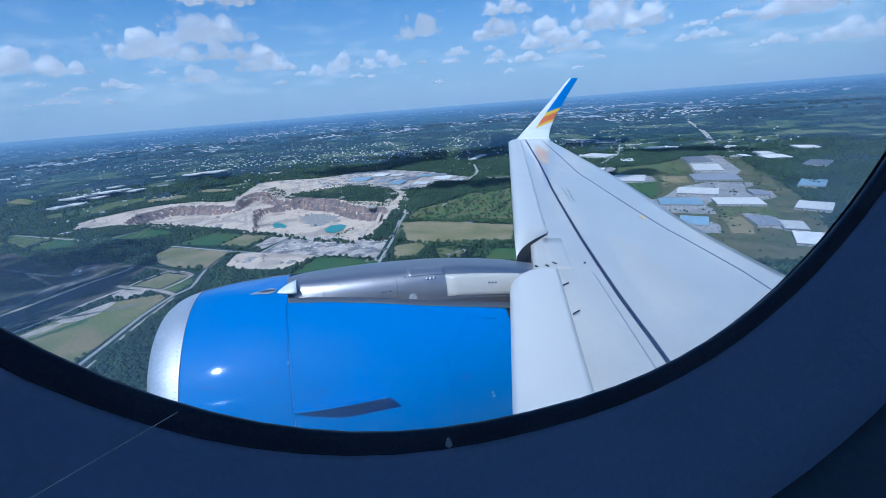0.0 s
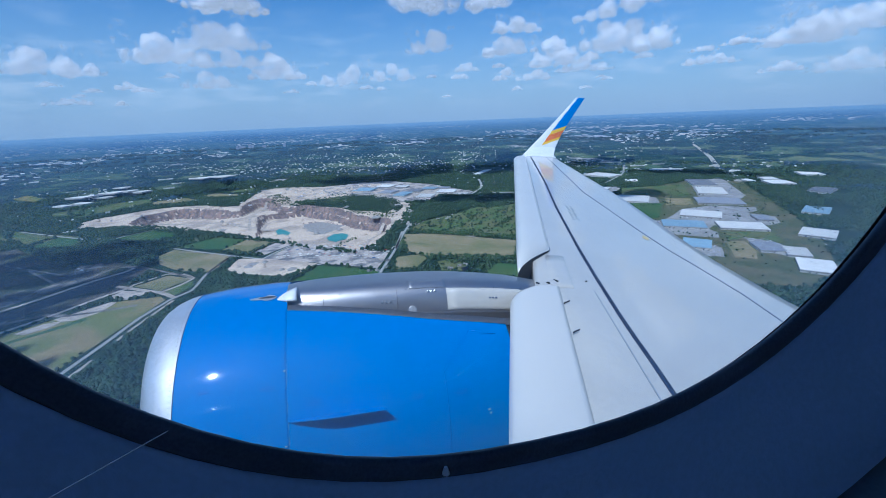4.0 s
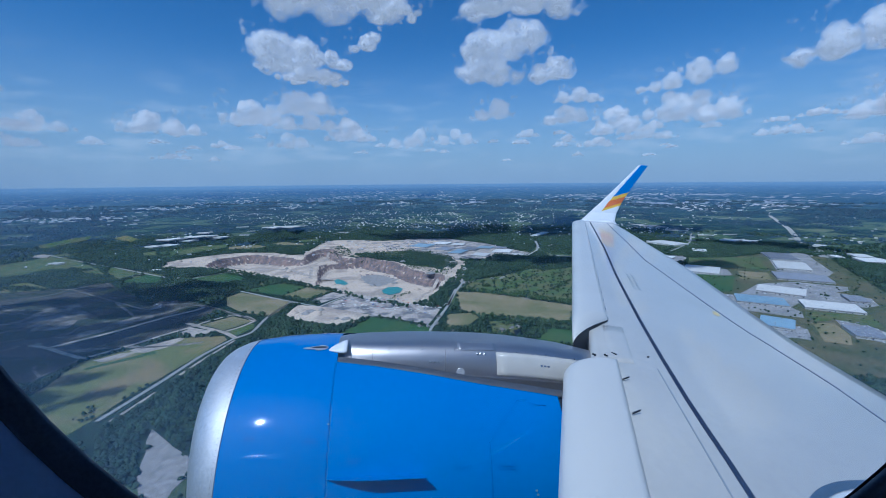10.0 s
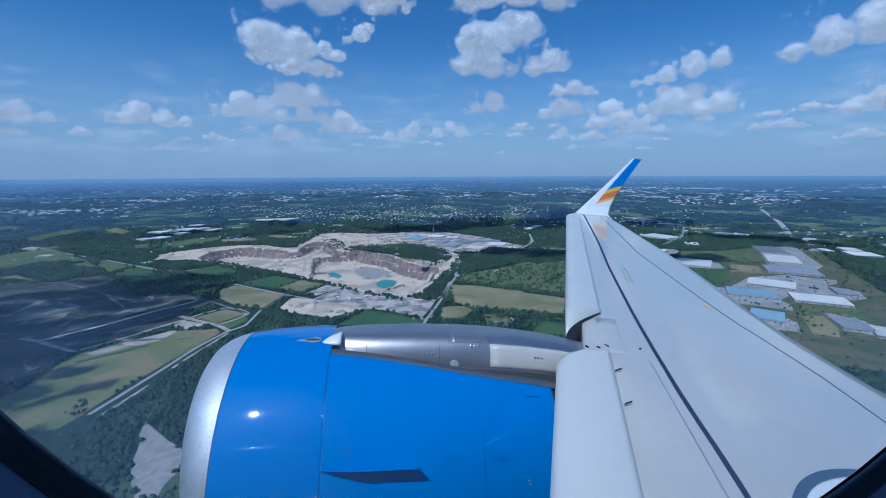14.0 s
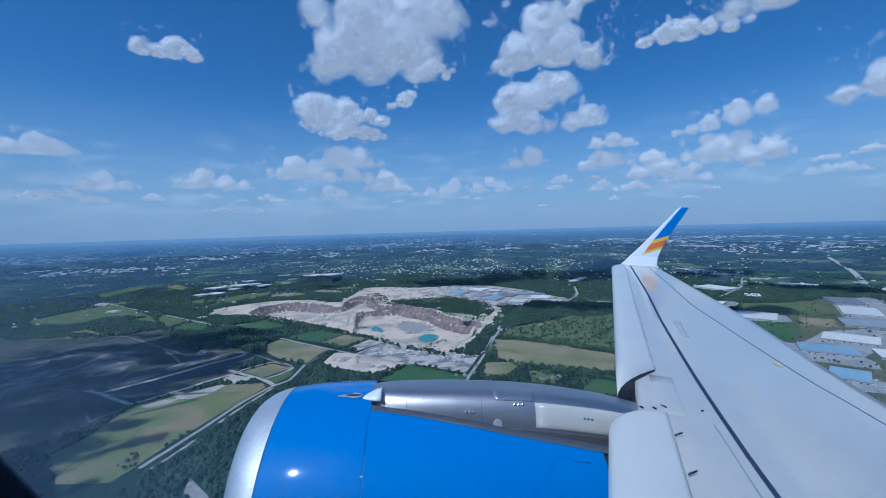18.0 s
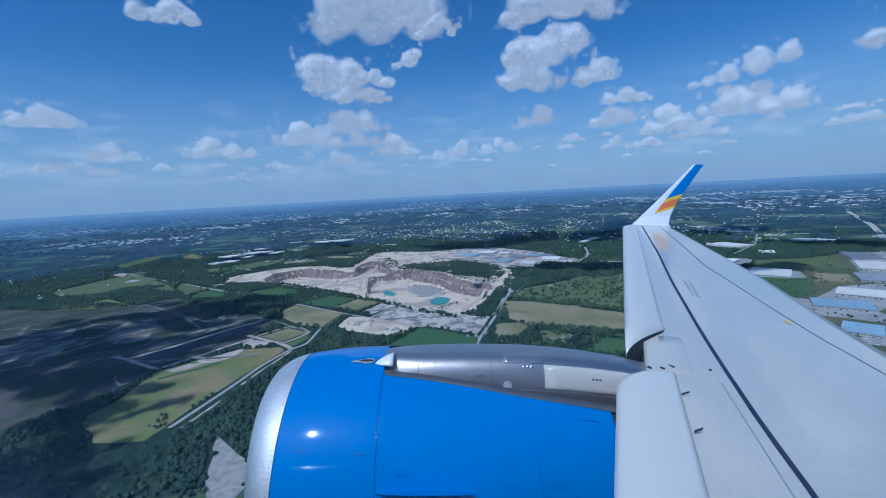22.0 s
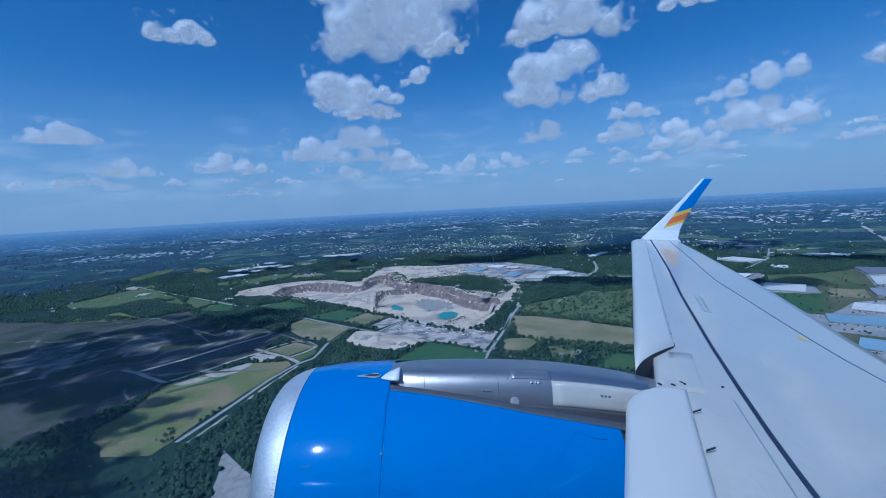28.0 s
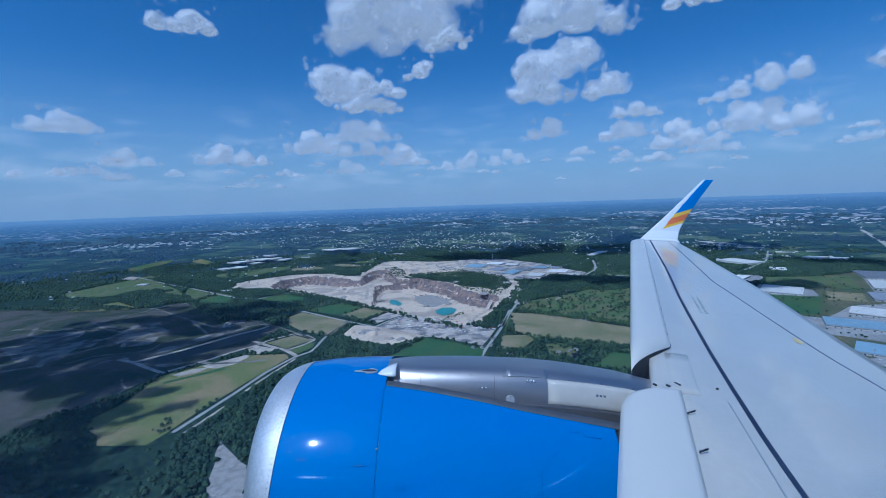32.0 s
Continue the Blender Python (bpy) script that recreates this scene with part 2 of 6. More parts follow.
def loft(sections, closed=True, caps=True, smooth=True, loop=False):
    """A skin through rings of points."""
    bm = bmesh.new()
    rings = [[bm.verts.new(p) for p in s] for s in sections]
    pairs = list(zip(rings, rings[1:])) + ([(rings[-1], rings[0])] if loop else [])
    for a, b in pairs:
        n = len(a)
        for i in range(n if closed else n - 1):
            fc = bm.faces.new((a[i], a[(i + 1) % n], b[(i + 1) % n], b[i]))
            fc.smooth = smooth
    if caps and closed and not loop:
        bm.faces.new(rings[0][::-1])
        bm.faces.new(rings[-1])
    bmesh.ops.recalc_face_normals(bm, faces=bm.faces)
    return bm


def box(x0, x1, y0, y1, z0, z1, bevel=0.0):
    bm = bmesh.new()
    bmesh.ops.create_cube(bm, size=1, matrix=Matrix.LocRotScale(((x0 + x1) / 2, (y0 + y1) / 2, (z0 + z1) / 2), None, (x1 - x0, y1 - y0, z1 - z0)))
    if bevel:
        bmesh.ops.bevel(bm, geom=bm.edges, offset=bevel, segments=2, profile=0.5, affect="EDGES")
    return bm


def lerp(x, xs, ys):
    return float(np.interp(x, xs, ys))


# ---- the airliner ----
airliner = thing("airliner", A, "airliner in flight with grey-white swept wing and blue engine", "airplane")


def lead_y(x):
    return -2.59 - 0.4524 * (x - 5.88)


def lead_z(x):
    return -0.47 + 0.076 * (x - 5.88)


def chord(x):
    return lerp(x, (1.5, 4.0, 5.48, 6.71, 8.23, 10.16, 12.45, 15.78, 16.4), (5.6, 4.5, 3.78, 3.36, 3.11, 2.78, 2.26, 1.60, 1.52))


def top(x, c, lift=0.0):
    """A point on the wing's upper skin, c metres behind its leading edge."""
    fall = lerp(x, (2, 8, 16.4), (0.2, 0.17, 0.04))
    return Vector((x, lead_y(x) - c, lead_z(x) + 0.10 * math.tanh(max(c, 0) / 0.3) - fall * c + lift))


def thick(x, c):
    """Depth of the wing below its upper skin."""
    u = min(max(c / chord(x), 0), 1)
    return chord(x) * 0.115 * (2.6 * math.sqrt(u) * (1 - u) ** 0.9 + 0.01)


XS = [1.2 + i * 0.4 for i in range(38)] + [16.36]


def wing_ring(x):
    cs = [0.16 + (chord(x) - 0.16) * (i / 23) ** 1.25 for i in range(24)]
    up = [top(x, c) for c in cs]
    low = [top(x, c) - Vector((0, 0, thick(x, c) + 0.012)) for c in cs[::-1]]
    return up + low


wing = part("wing", loft([wing_ring(x) for x in XS]), M["wing"], airliner, "pale grey-white swept wing skin with fine dark panel joints")


def strip_on_wing(name, x0, x1, c0, c1, mat, lift=0.004, n=40, parent=None, label=""):
    """A thin band along the span; c0 and c1 give its edges behind the leading edge."""
    f0 = c0 if callable(c0) else (lambda x: c0)
    f1 = c1 if callable(c1) else (lambda x: c1)
    rows = []
    for i in range(n + 1):
        x = x0 + (x1 - x0) * i / n
        a, b = f0(x), f1(x)
        ps = [top(x, a + (b - a) * j / 3, lift) for j in range(4)]
        rows.append(ps + [p - Vector((0, 0, 0.02)) for p in ps[::-1]])
    return part(name, loft(rows, smooth=False), mat, parent or wing, label)


def dark_c(x):
    return lerp(x, (3.7, 4.18, 4.74, 5.68, 6.55, 8.89, 11.3, 16.3), (1.12, 1.07, 1.0, 0.93, 0.88, 0.80, 0.78, 0.62))


def thin_c(x):
    return lerp(x, (4.0, 4.93, 5.7, 6.08, 6.54, 7.04, 7.81, 8.73, 10.61, 13.2, 16.2), (3.36, 3.2, 3.05, 2.91, 2.76, 2.57, 2.39, 2.15, 1.71, 1.5, 1.25))


strip_on_wing("dark_walkway_line", 1.6, 16.2, lambda x: dark_c(x) - 0.024, lambda x: dark_c(x) + 0.024, M["line"], label="dark navy sealant line along the wing")
strip_on_wing("spoiler_joint", 3.0, 16.1, lambda x: thin_c(x) - 0.012, lambda x: thin_c(x) + 0.012, M["hair"], label="thin dark joint in front of the spoilers")
strip_on_wing("leading_panel_joint", 3.0, 5.35, lambda x: 0.82 + (5.35 - x) * 0.09, lambda x: 0.832 + (5.35 - x) * 0.09, M["soft_line"])


def slat_ring(x, front=0.0):
    """Section of a drooped slat ahead of the wing."""
    fall = lerp(x, (2, 8, 16.4), (0.2, 0.17, 0.04))
    prof = [(0.41, 0.104), (0.36, 0.103), (0.28, 0.10), (0.2, 0.091), (0.12, 0.075), (0.05, 0.048), (0.0, 0.012), (-0.03, -0.035), (-0.03, -0.08), (0.0, -0.125), (0.06, -0.15), (0.12, -0.15), (0.16, -0.05), (0.24, 0.03), (0.32, 0.072), (0.41, 0.092)]
    return [Vector((x, lead_y(x) - (c if c > 0.2 else 0.2 + (c - 0.2) * (1 + front / 0.2)), lead_z(x) + z + 0.012 - fall * c)) for c, z in prof]


def slat_end(ring):
    return [p + Vector((lerp(lead_y(p.x) - p.y, (-0.05, 0.41), (-0.22, 0.30)), 0, 0)) for p in ring]


def reseat(ring):
    """Lets a slat's oblique end follow the wing's sweep."""
    return [Vector((p.x, p.y + lead_y(p.x) - lead_y(6.12), p.z + lead_z(p.x) - lead_z(6.12))) for p in ring]


outer_slat = part("outer_slat", loft([reseat(slat_end(slat_ring(6.12)))] + [slat_ring(6.75 + i * (16.32 - 6.75) / 40, 0.01) for i in range(41)]), M["slat"], wing, "extended outer leading-edge slat, pale grey")
# near-black sheet over the slat's end paints the shaded wedge there
bm = bmesh.new()
bm.faces.new([bm.verts.new(p + Vector((-0.004, 0.0018, 0))) for p in reseat(slat_end(slat_ring(6.12)))])
part("slat_end_rib", bm, M["dark"], outer_slat, "near-black sheet as shade in the slat's open end")
inner_slat = part("inner_slat", loft([slat_ring(x, fr) for x, fr in [(1.9 + 0.2 * i, 0.08) for i in range(17)] + [(5.24, 0.078), (5.32, 0.06), (5.36, 0.03), (5.375, -0.02)]]), M["slat"], wing, "extended inner slat with rounded outboard end")


# wing-tip device
def shark_ring(s):
    k = (0, 0.13, 0.28, 0.45, 0.7, 1.0)
    x = lerp(s, k, (16.36, 16.72, 17.0, 17.2, 17.45, 17.74))
    z = lerp(s, k, (0.30, 0.40, 0.68, 1.10, 1.78, 2.59))
    y0 = lerp(s, k, LE_Y)
    y1 = lerp(s, k, TE_Y)
    lean = lerp(s, k, (0.0, 0.45, 0.95, 1.15, 1.2, 1.2))
    nrm = Vector((-math.sin(lean), 0, math.cos(lean)))
    out = []
    n = 36
    for side in (1, -1):
        for i in range(n + 1):
            u = (i / n) if side == 1 else 1 - i / n
            if side == -1 and i in (0, n):
                continue
            t = 0.05 * (1 - 0.6 * s) * math.sqrt(max(u, 0)) * (1 - u) * 2.2
            out.append(Vector((x, y0 + (y1 - y0) * u, z)) + nrm * side * t)
    return out


LE_Y, TE_Y = (-7.52, -7.78, -8.22, -8.78, -9.60, -10.55), (-9.03, -9.14, -9.34, -9.64, -10.22, -10.96)
bm = loft([shark_ring(i / 150) for i in range(151)])
for fc in bm.faces:
    c = fc.calc_center_median()
    # painted bands climb towards the trailing edge
    k = c.z + 0.28 * (c.y + 9.6)
    kz = (0.30, 0.40, 0.68, 1.10, 1.78, 2.59)
    y0, y1 = lerp(c.z, kz, LE_Y), lerp(c.z, kz, TE_Y)
    ahead = (c.y - y0) / (y1 - y0) < lerp(c.z, (0.3, 2.5), (0.42, 0.22))
    fc.material_index = 0 if ahead or k < 1.0 else 3 if k < 1.08 else 2 if k < 1.28 else 3 if k < 1.40 else 1
part("sharklet", bm, (M["white"], M["tipblue"], M["orange"], M["yellow"]), wing, "upturned wing tip in white with orange, yellow and blue bands")

# marks on the wing
for x, c, k in ((5.51, 0.19, 2), (5.49, 0.31, 2), (5.53, 0.41, 3), (5.57, 0.77, 1)):
    p = top(x, c, 0.012)
    for j in range(k):
        part("bracket", box(p.x - 0.007 + 0.022 * j, p.x + 0.006 + 0.022 * j, p.y - 0.011 + 0.006 * j, p.y + 0.009 + 0.006 * j, p.z - 0.012, p.z + 0.003, 0.002), M["black"], wing, "small black bracket")
for x, c in ((5.02, 0.415), (4.52, 0.43)):
    a, b = top(x, c, 0.012), top(x + 0.03, c + 0.07, 0.024)
    d = Vector((0.0055, -0.003, 0))
    part("drain_tube", loft([[a - d, a + d, a + d + Vector((0, 0, 0.012)), a - d + Vector((0, 0, 0.012))], [b - d, b + d, b + d + Vector((0, 0, 0.012)), b - d + Vector((0, 0, 0.012))]]), M["black"], wing, "short black rod on the slat track")
p = top(7.55, 2.33, 0.004)
bm = bmesh.new()
bm.faces.new([bm.verts.new(top(7.55 + 0.11 * math.cos(2 * math.pi * i / 20), 2.33 + 0.055 * math.sin(2 * math.pi * i / 20), 0.006)) for i in range(20)])
part("yellow_hook_mark", bm, M["pale_yellow"], wing, "small yellow painted mark")
for k in range(2):
    for j in range(9):
        strip_on_wing("stencil_bar", 8.15 + j * 0.11, 8.20 + j * 0.11, 1.03 + 0.085 * k, 1.09 + 0.085 * k - 0.012 * (j % 3), M["stencil"], 0.004, 1)
# outline of the walkway bay near the root
bm = bmesh.new()
loop_in, loop_out = [], []
for i in range(72):
    a = 2 * math.pi * i / 72
    cx, cy = math.cos(a), math.sin(a)
    for lst, g in ((loop_in, 0.0), (loop_out, 0.075)):
        ex, ec = 0.72 + g, 0.95 + g * 1.1
        px = 3.34 + ex * math.copysign(abs(cx) ** 0.8, cx)
        pc = 2.30 + ec * math.copysign(abs(cy) ** 0.8, cy) + (px - 3.34) * 0.18
        lst.append(bm.verts.new(top(px, pc, 0.005)))
for i in range(72):
    bm.faces.new((loop_in[i], loop_in[(i + 1) % 72], loop_out[(i + 1) % 72], loop_out[i]))
part("bay_outline", bm, M["grey_line"], wing, "dark grey rounded outline painted on the wing")
bm = bmesh.new()
bm.faces.new([bm.verts.new(top(3.34 + 0.71 * math.copysign(abs(math.cos(a)) ** 0.8, math.cos(a)), 2.30 + 0.94 * math.copysign(abs(math.sin(a)) ** 0.8, math.sin(a)) + 0.71 * math.cos(a) * 0.18, 0.004)) for a in [2 * math.pi * i / 48 for i in range(48)]])
part("bay_panel", bm, M["white"], wing, "white painted bay panel")

# engine
XA, ZA = 5.75, -1.55
NAC_Y = (-3.0, -2.0, -1.0, 0.0, 0.35, 0.61, 0.72, 0.80, 0.855, 0.885, 0.90)
NAC_R = (1.0, 1.12, 1.195, 1.205, 1.19, 1.155, 1.125, 1.088, 1.045, 1.005, 0.97)
EDGE_Y, EDGE_A = (0.175, 0.5, 1.0, 1.34, 2.135, 3.0), (71.0, 68.2, 62.6, 59.2, 52.6, 49.0)


def nac(y, deg, lift=0.0):
    """Point on the nacelle; 0 degrees faces the cabin, 90 is its top. The mouth leans back a little below."""
    r = lerp(y, NAC_Y, NAC_R) + lift
    a = radians(deg)
    cant = 0.10 * (math.sin(a) - 0.9) * min(max((y - 0.62) / 0.25, 0), 1)
    return Vector((XA - r * math.cos(a), y + cant, ZA + r * math.sin(a)))


nacelle = part("engine_nacelle", loft([[nac(y, 360 * i / 96) for i in range(96)] for y in (-0.172, -0.1, 0, 0.1, 0.2, 0.3, 0.4, 0.5, 0.604)], caps=False), M["blue"], airliner, "glossy bright blue engine cowl")
secs = []
for y in (-0.174, -0.35, -0.5, -0.75, -1.0, -1.25, -1.5, -1.75, -2.06):
    e = lerp(-y, EDGE_Y, EDGE_A)
    secs.append([nac(y, 180 - e + (180 + 2 * e) * i / 96) for i in range(97)])
part("rear_cowl", loft(secs, closed=False, caps=False), M["blue"], nacelle, "glossy bright blue rear cowl door")
# near-black colour carries the shade on the cowl's rear under the wing
secs = []
for y in (-2.065, -2.2, -2.5, -2.8, -3.0):
    e = lerp(-y, EDGE_Y, EDGE_A)
    secs.append([nac(y, 180 - e + (180 + 2 * e) * i / 96, -0.03) for i in range(97)])
part("fan_nozzle", loft(secs, closed=False, caps=False), M["dark"], nacelle, "fan nozzle coloured near-black for the shade under the wing")
lip_y = (0.606, 0.66, 0.72, 0.76, 0.80, 0.83, 0.855, 0.875, 0.89, 0.90)
rings = [[nac(y, 360 * i / 96, 0.002) for i in range(96)] for y in lip_y]
for y, dr in ((0.895, -0.035), (0.865, -0.07), (0.79, -0.10), (0.57, -0.12), (0.1, -0.11)):
    rings.append([nac(0.90, 360 * i / 96, dr) + Vector((0, y - 0.90, 0)) for i in range(96)])
part("inlet_lip", loft(rings, caps=False), M["lip"], nacelle, "bare polished aluminium inlet lip")
bm = bmesh.new()
bmesh.ops.create_cone(bm, cap_ends=True, segments=48, radius1=0.87, radius2=0.87, depth=0.05, matrix=Matrix.Translation((XA, -0.3, ZA)) @ Matrix.Rotation(radians(90), 4, "X"))
part("fan_face", bm, M["dark"], nacelle)
bm = bmesh.new()
bmesh.ops.create_cone(bm, cap_ends=True, segments=48, radius1=0.8, radius2=0.62, depth=1.2, matrix=Matrix.Translation((XA, -3.3, ZA)) @ Matrix.Rotation(radians(90), 4, "X"))
part("core_nozzle", bm, M["titan"], nacelle)


def nac_band(name, rows, mat, lift=0.004, label="", parent=None):
    """A strip on the nacelle from rows of (y, first angle, last angle)."""
    n = 12 if abs(rows[0][2] - rows[0][1]) < 20 else 96
    secs = [[nac(y, a + (b - a) * j / n, lift) for j in range(n + 1)] + [nac(y, b + (a - b) * j / n, lift - 0.006) for j in range(n + 1)] for y, a, b in rows]
    return part(name, loft(secs), mat, parent or nacelle, label)


nac_band("cowl_joint", [(-0.1635, -60, 71), (-0.1605, -60, 71)], M["blue_dark"], 0.003)
nac_band("rear_cowl_joint", [(-1.40, -40, 35), (-1.394, -40, 35)], M["blue_dark"], 0.003)
nac_band("hatch_joint", [(-1.40 - 0.29 * k / 8, 35 + 16.0 * k / 8, 35 + 16.0 * k / 8 + 0.35) for k in range(9)], M["blue_dark"], 0.003)
nac_band("hatch_joint", [(-1.69, 50.7, 51.0), (-1.78, 50.5, 50.8), (-1.80, 48.8, 49.1), (-1.93, 48.2, 48.5)], M["blue_dark"], 0.003)
nac_band("lip_joint", [(0.602, -180, 180), (0.608, -180, 180)], M["hair"], 0.003)
# row of fasteners behind the lip
for i in range(70):
    bm = bmesh.new()
    bmesh.ops.create_cone(bm, cap_ends=True, segments=6, radius1=0.0042, radius2=0.003, depth=0.004, matrix=Matrix.Translation(nac(0.632, -45 + i * 1.95, 0.003)) @ Matrix.Rotation(radians(-90 - 45 + i * 1.95 + 180), 4, "Y"))
    part("fastener", bm, M["titan"], nacelle)
for y, a, w in ((-0.16, 43.5, 0.005), (-0.15, 18, 0.005), (0.50, 48, 0.003), (0.50, 43, 0.003), (-1.75, 17, 0.006), (-1.76, 15.5, 0.006)):
    part("latch", box(-w, w, -w * 1.6, w * 1.6, -0.004, 0.004, 0.002), M["rivet"], nacelle, "small bright latch").matrix_local = Matrix.Translation(nac(y, a, 0.004)) @ Matrix.Rotation(radians(a - 90), 4, "Y")
for y, a, w in ((-0.04, 38, 0.05), (-0.36, 31, 0.05), (-1.15, 27, 0.045), (-1.52, 26.5, 0.07), (-1.52, 25.3, 0.07), (0.4, 40, 0.035)):
    part("stencil_bar", box(-0.004, 0.004, -w, w, -0.001, 0.001), M["blue_dark"], nacelle).matrix_local = Matrix.Translation(nac(y, a, 0.004)) @ Matrix.Rotation(radians(a - 90), 4, "Y")

# strake: a thin fin that stands out from the cowl
secs = []
for k in range(13):
    u = k / 12
    y, a = -0.17 - 0.68 * u, 25.9 - 0.5 * u
    h = 0.125 * min(1, (u * 2.6) ** 0.7)
    root, d = nac(y, a, -0.01), (nac(y, a, 0.5) - nac(y, a)).normalized()
    side = Vector((d.z, 0, -d.x)) * 0.008
    end = root + d * (h + 0.012) + Vector((0, -0.045 * u, 0.0))
    secs.append([root - side, root + side, end + side * 0.4, end - side * 0.4])
part("strake", loft(secs, smooth=False), M["blue"], nacelle, "blue nacelle strake")
# grey tear-drop vent on the crown
bm = bmesh.new()
bm.faces.new([bm.verts.new(nac(0.012 + 0.13 * math.cos(t) * (1.0 if math.cos(t) > 0 else 0.7), 80.6 + 2.4 * math.sin(t) * (0.55 if math.cos(t) > 0 else 1.0), 0.006)) for t in [2 * math.pi * i / 28 for i in range(28)]])
vent = part("vent_plate", bm, M["vent"], nacelle, "grey drop-shaped vent plate")
bm = bmesh.new()
bm.faces.new([bm.verts.new(nac(-0.003 + 0.07 * math.cos(t), 80.6 + 0.8 * math.sin(t), 0.010)) for t in [2 * math.pi * i / 16 for i in range(16)]])
part("vent_opening", bm, M["dark"], vent)

# pylon in the trough of the cowl, with its fairings
PY = ((-0.16, 0.24, -0.345), (-0.25, 0.28, -0.335), (-0.4, 0.31, -0.328), (-0.6, 0.325, -0.325), (-0.9, 0.335, -0.325), (-1.2, 0.335, -0.335), (-1.5, 0.33, -0.348), (-1.8, 0.32, -0.375), (-2.1, 0.30, -0.415), (-2.4, 0.28, -0.465), (-2.7, 0.26, -0.54), (-2.95, 0.24, -0.60))
P_Y, P_W, P_Z = ([(-p[0], p[1], p[2])[k] for p in PY] for k in range(3))
LOW = 0.62


def pyl(y, drop, lift=0.0, side=-1):
    """Point on the pylon's skin, drop metres below its crest."""
    w, zt = lerp(-y, P_Y, P_W) + lift, lerp(-y, P_Y, P_Z) + lift
    s = min(max(1 - drop / LOW, 0), 1) ** (1 / 0.42)
    return Vector((XA + side * w * max(1 - s * s, 0) ** 0.25, y, zt - drop))


DROPS = (0.62, 0.5, 0.4, 0.32, 0.25, 0.19, 0.14, 0.10, 0.07, 0.045, 0.025, 0.012, 0.004, 0.0005)
pylon = part("pylon", loft([[pyl(y, d) for d in DROPS] + [pyl(y, d, 0, 1) for d in DROPS[::-1]] for y in [-0.16 - 2.79 * (i / 40) for i in range(41)]]), M["steel"], airliner, "brushed bare-metal pylon fairing above the engine")
secs = []
for i in range(31):
    y = -0.178 - 2.7 * i / 30
    e = lerp(-y, EDGE_Y, EDGE_A)
    o, m, q = nac(y, e, 0.006), nac(y, e + 2.6, 0.004), pyl(y, min(0.12 + 0.26 * min(i / 9, 1), 0.5), 0.004)
    secs.append([nac(y, e - 0.6, 0.004), o, m, m * 0.45 + q * 0.55 - Vector((0, 0, 0.015)), q])
part("pylon_skirt", loft(secs, closed=False, caps=False), M["titan"], pylon, "dull grey metal skirt between cowl and pylon")
bm = loft([[nac(y, 78.5 + 0.5 * k + w * math.cos(2 * math.pi * i / 20), 0.004 + max(0, math.sin(2 * math.pi * i / 20)) * h) for i in range(20)] for k, (y, w, h) in enumerate(((-0.085, 0.3, 0.002), (-0.105, 1.5, 0.012), (-0.135, 2.7, 0.024), (-0.17, 3.8, 0.036), (-0.21, 4.7, 0.047), (-0.25, 5.2, 0.056)))])
part("nose_cap", bm, M["white"], pylon, "pointed white cap at the front of the pylon")


def pylon_panel(name, y0, y1, d0, d1, mat, lift=0.006, label="", n=10):
    """A plate following the pylon's skin between two depths below the crest (each may be a pair, front and rear)."""
    d0, d1 = (d if isinstance(d, tuple) else (d, d) for d in (d0, d1))
    secs = []
    for k in range(n + 1):
        u = k / n
        y, a, b = y0 + (y1 - y0) * u, d0[0] + (d0[1] - d0[0]) * u, d1[0] + (d1[1] - d1[0]) * u
        ds = [a + (b - a) * j / 6 for j in range(7)]
        secs.append([pyl(y, d, lift) for d in ds] + [pyl(y, d, lift - 0.01) for d in ds[::-1]])
    return part(name, loft(secs, smooth=True), mat, pylon, label)


pylon_panel("side_panel", -1.615, -2.85, (0.058, 0.06), (0.255, 0.27), M["wing"], 0.006, "white-grey panel on the pylon's side")
pylon_panel("top_fairing", -2.70, -2.95, (0.002, 0.002), (0.02, 0.066), M["slat"], 0.007, "white fairing where the pylon meets the wing")
pylon_panel("crest_plate", -1.25, -1.62, 0.003, 0.05, M["plate"], 0.004, "grey plate on the pylon's crest")
pylon_panel("lower_plate", -1.2, -2.85, (0.27, 0.28), (0.33, 0.42), M["titan"], 0.004, "dark grey lower pylon plate")
for k in range(24):
    y = -0.32 - k * 0.1
    bm = bmesh.new()
    bmesh.ops.create_icosphere(bm, subdivisions=1, radius=0.0055, matrix=Matrix.Translation(pyl(y, 0.05, 0.002)))
    part("rivet", bm, M["rivet"] if k % 3 else M["dark"], pylon)
for k in range(14):
    y = -0.35 - k * 0.17
    e = lerp(-y, EDGE_Y, EDGE_A)
    bm = bmesh.new()
    bmesh.ops.create_icosphere(bm, subdivisions=1, radius=0.006, matrix=Matrix.Translation(nac(y, e + 1.6, 0.006)))
    part("rivet", bm, M["rivet"], pylon)
c = pyl(-1.27, 0.235, 0.002)
bm = bmesh.new()
bmesh.ops.create_cone(bm, cap_ends=True, segments=24, radius1=0.042, radius2=0.038, depth=0.012, matrix=Matrix.Translation(c) @ Matrix.Rotation(radians(-78), 4, "Y"))
part("round_cover", bm, M["lip"], pylon, "round bright access cover")
for y, dz in ((-0.98, 0.14), (-1.42, 0.07), (-2.05, 0.14)):
    for k in range(3):
        pylon_panel("stencil_bar", y - 0.035 * k, y - 0.035 * k - 0.022, dz, dz + 0.014, M["rivet"] if y > -1.5 else M["hair"], 0.009, n=1)
for y in (-0.47, -1.13):
    pylon_panel("plate_joint", y, y - 0.005, 0.004, 0.3, M["titan"], 0.002, n=1)
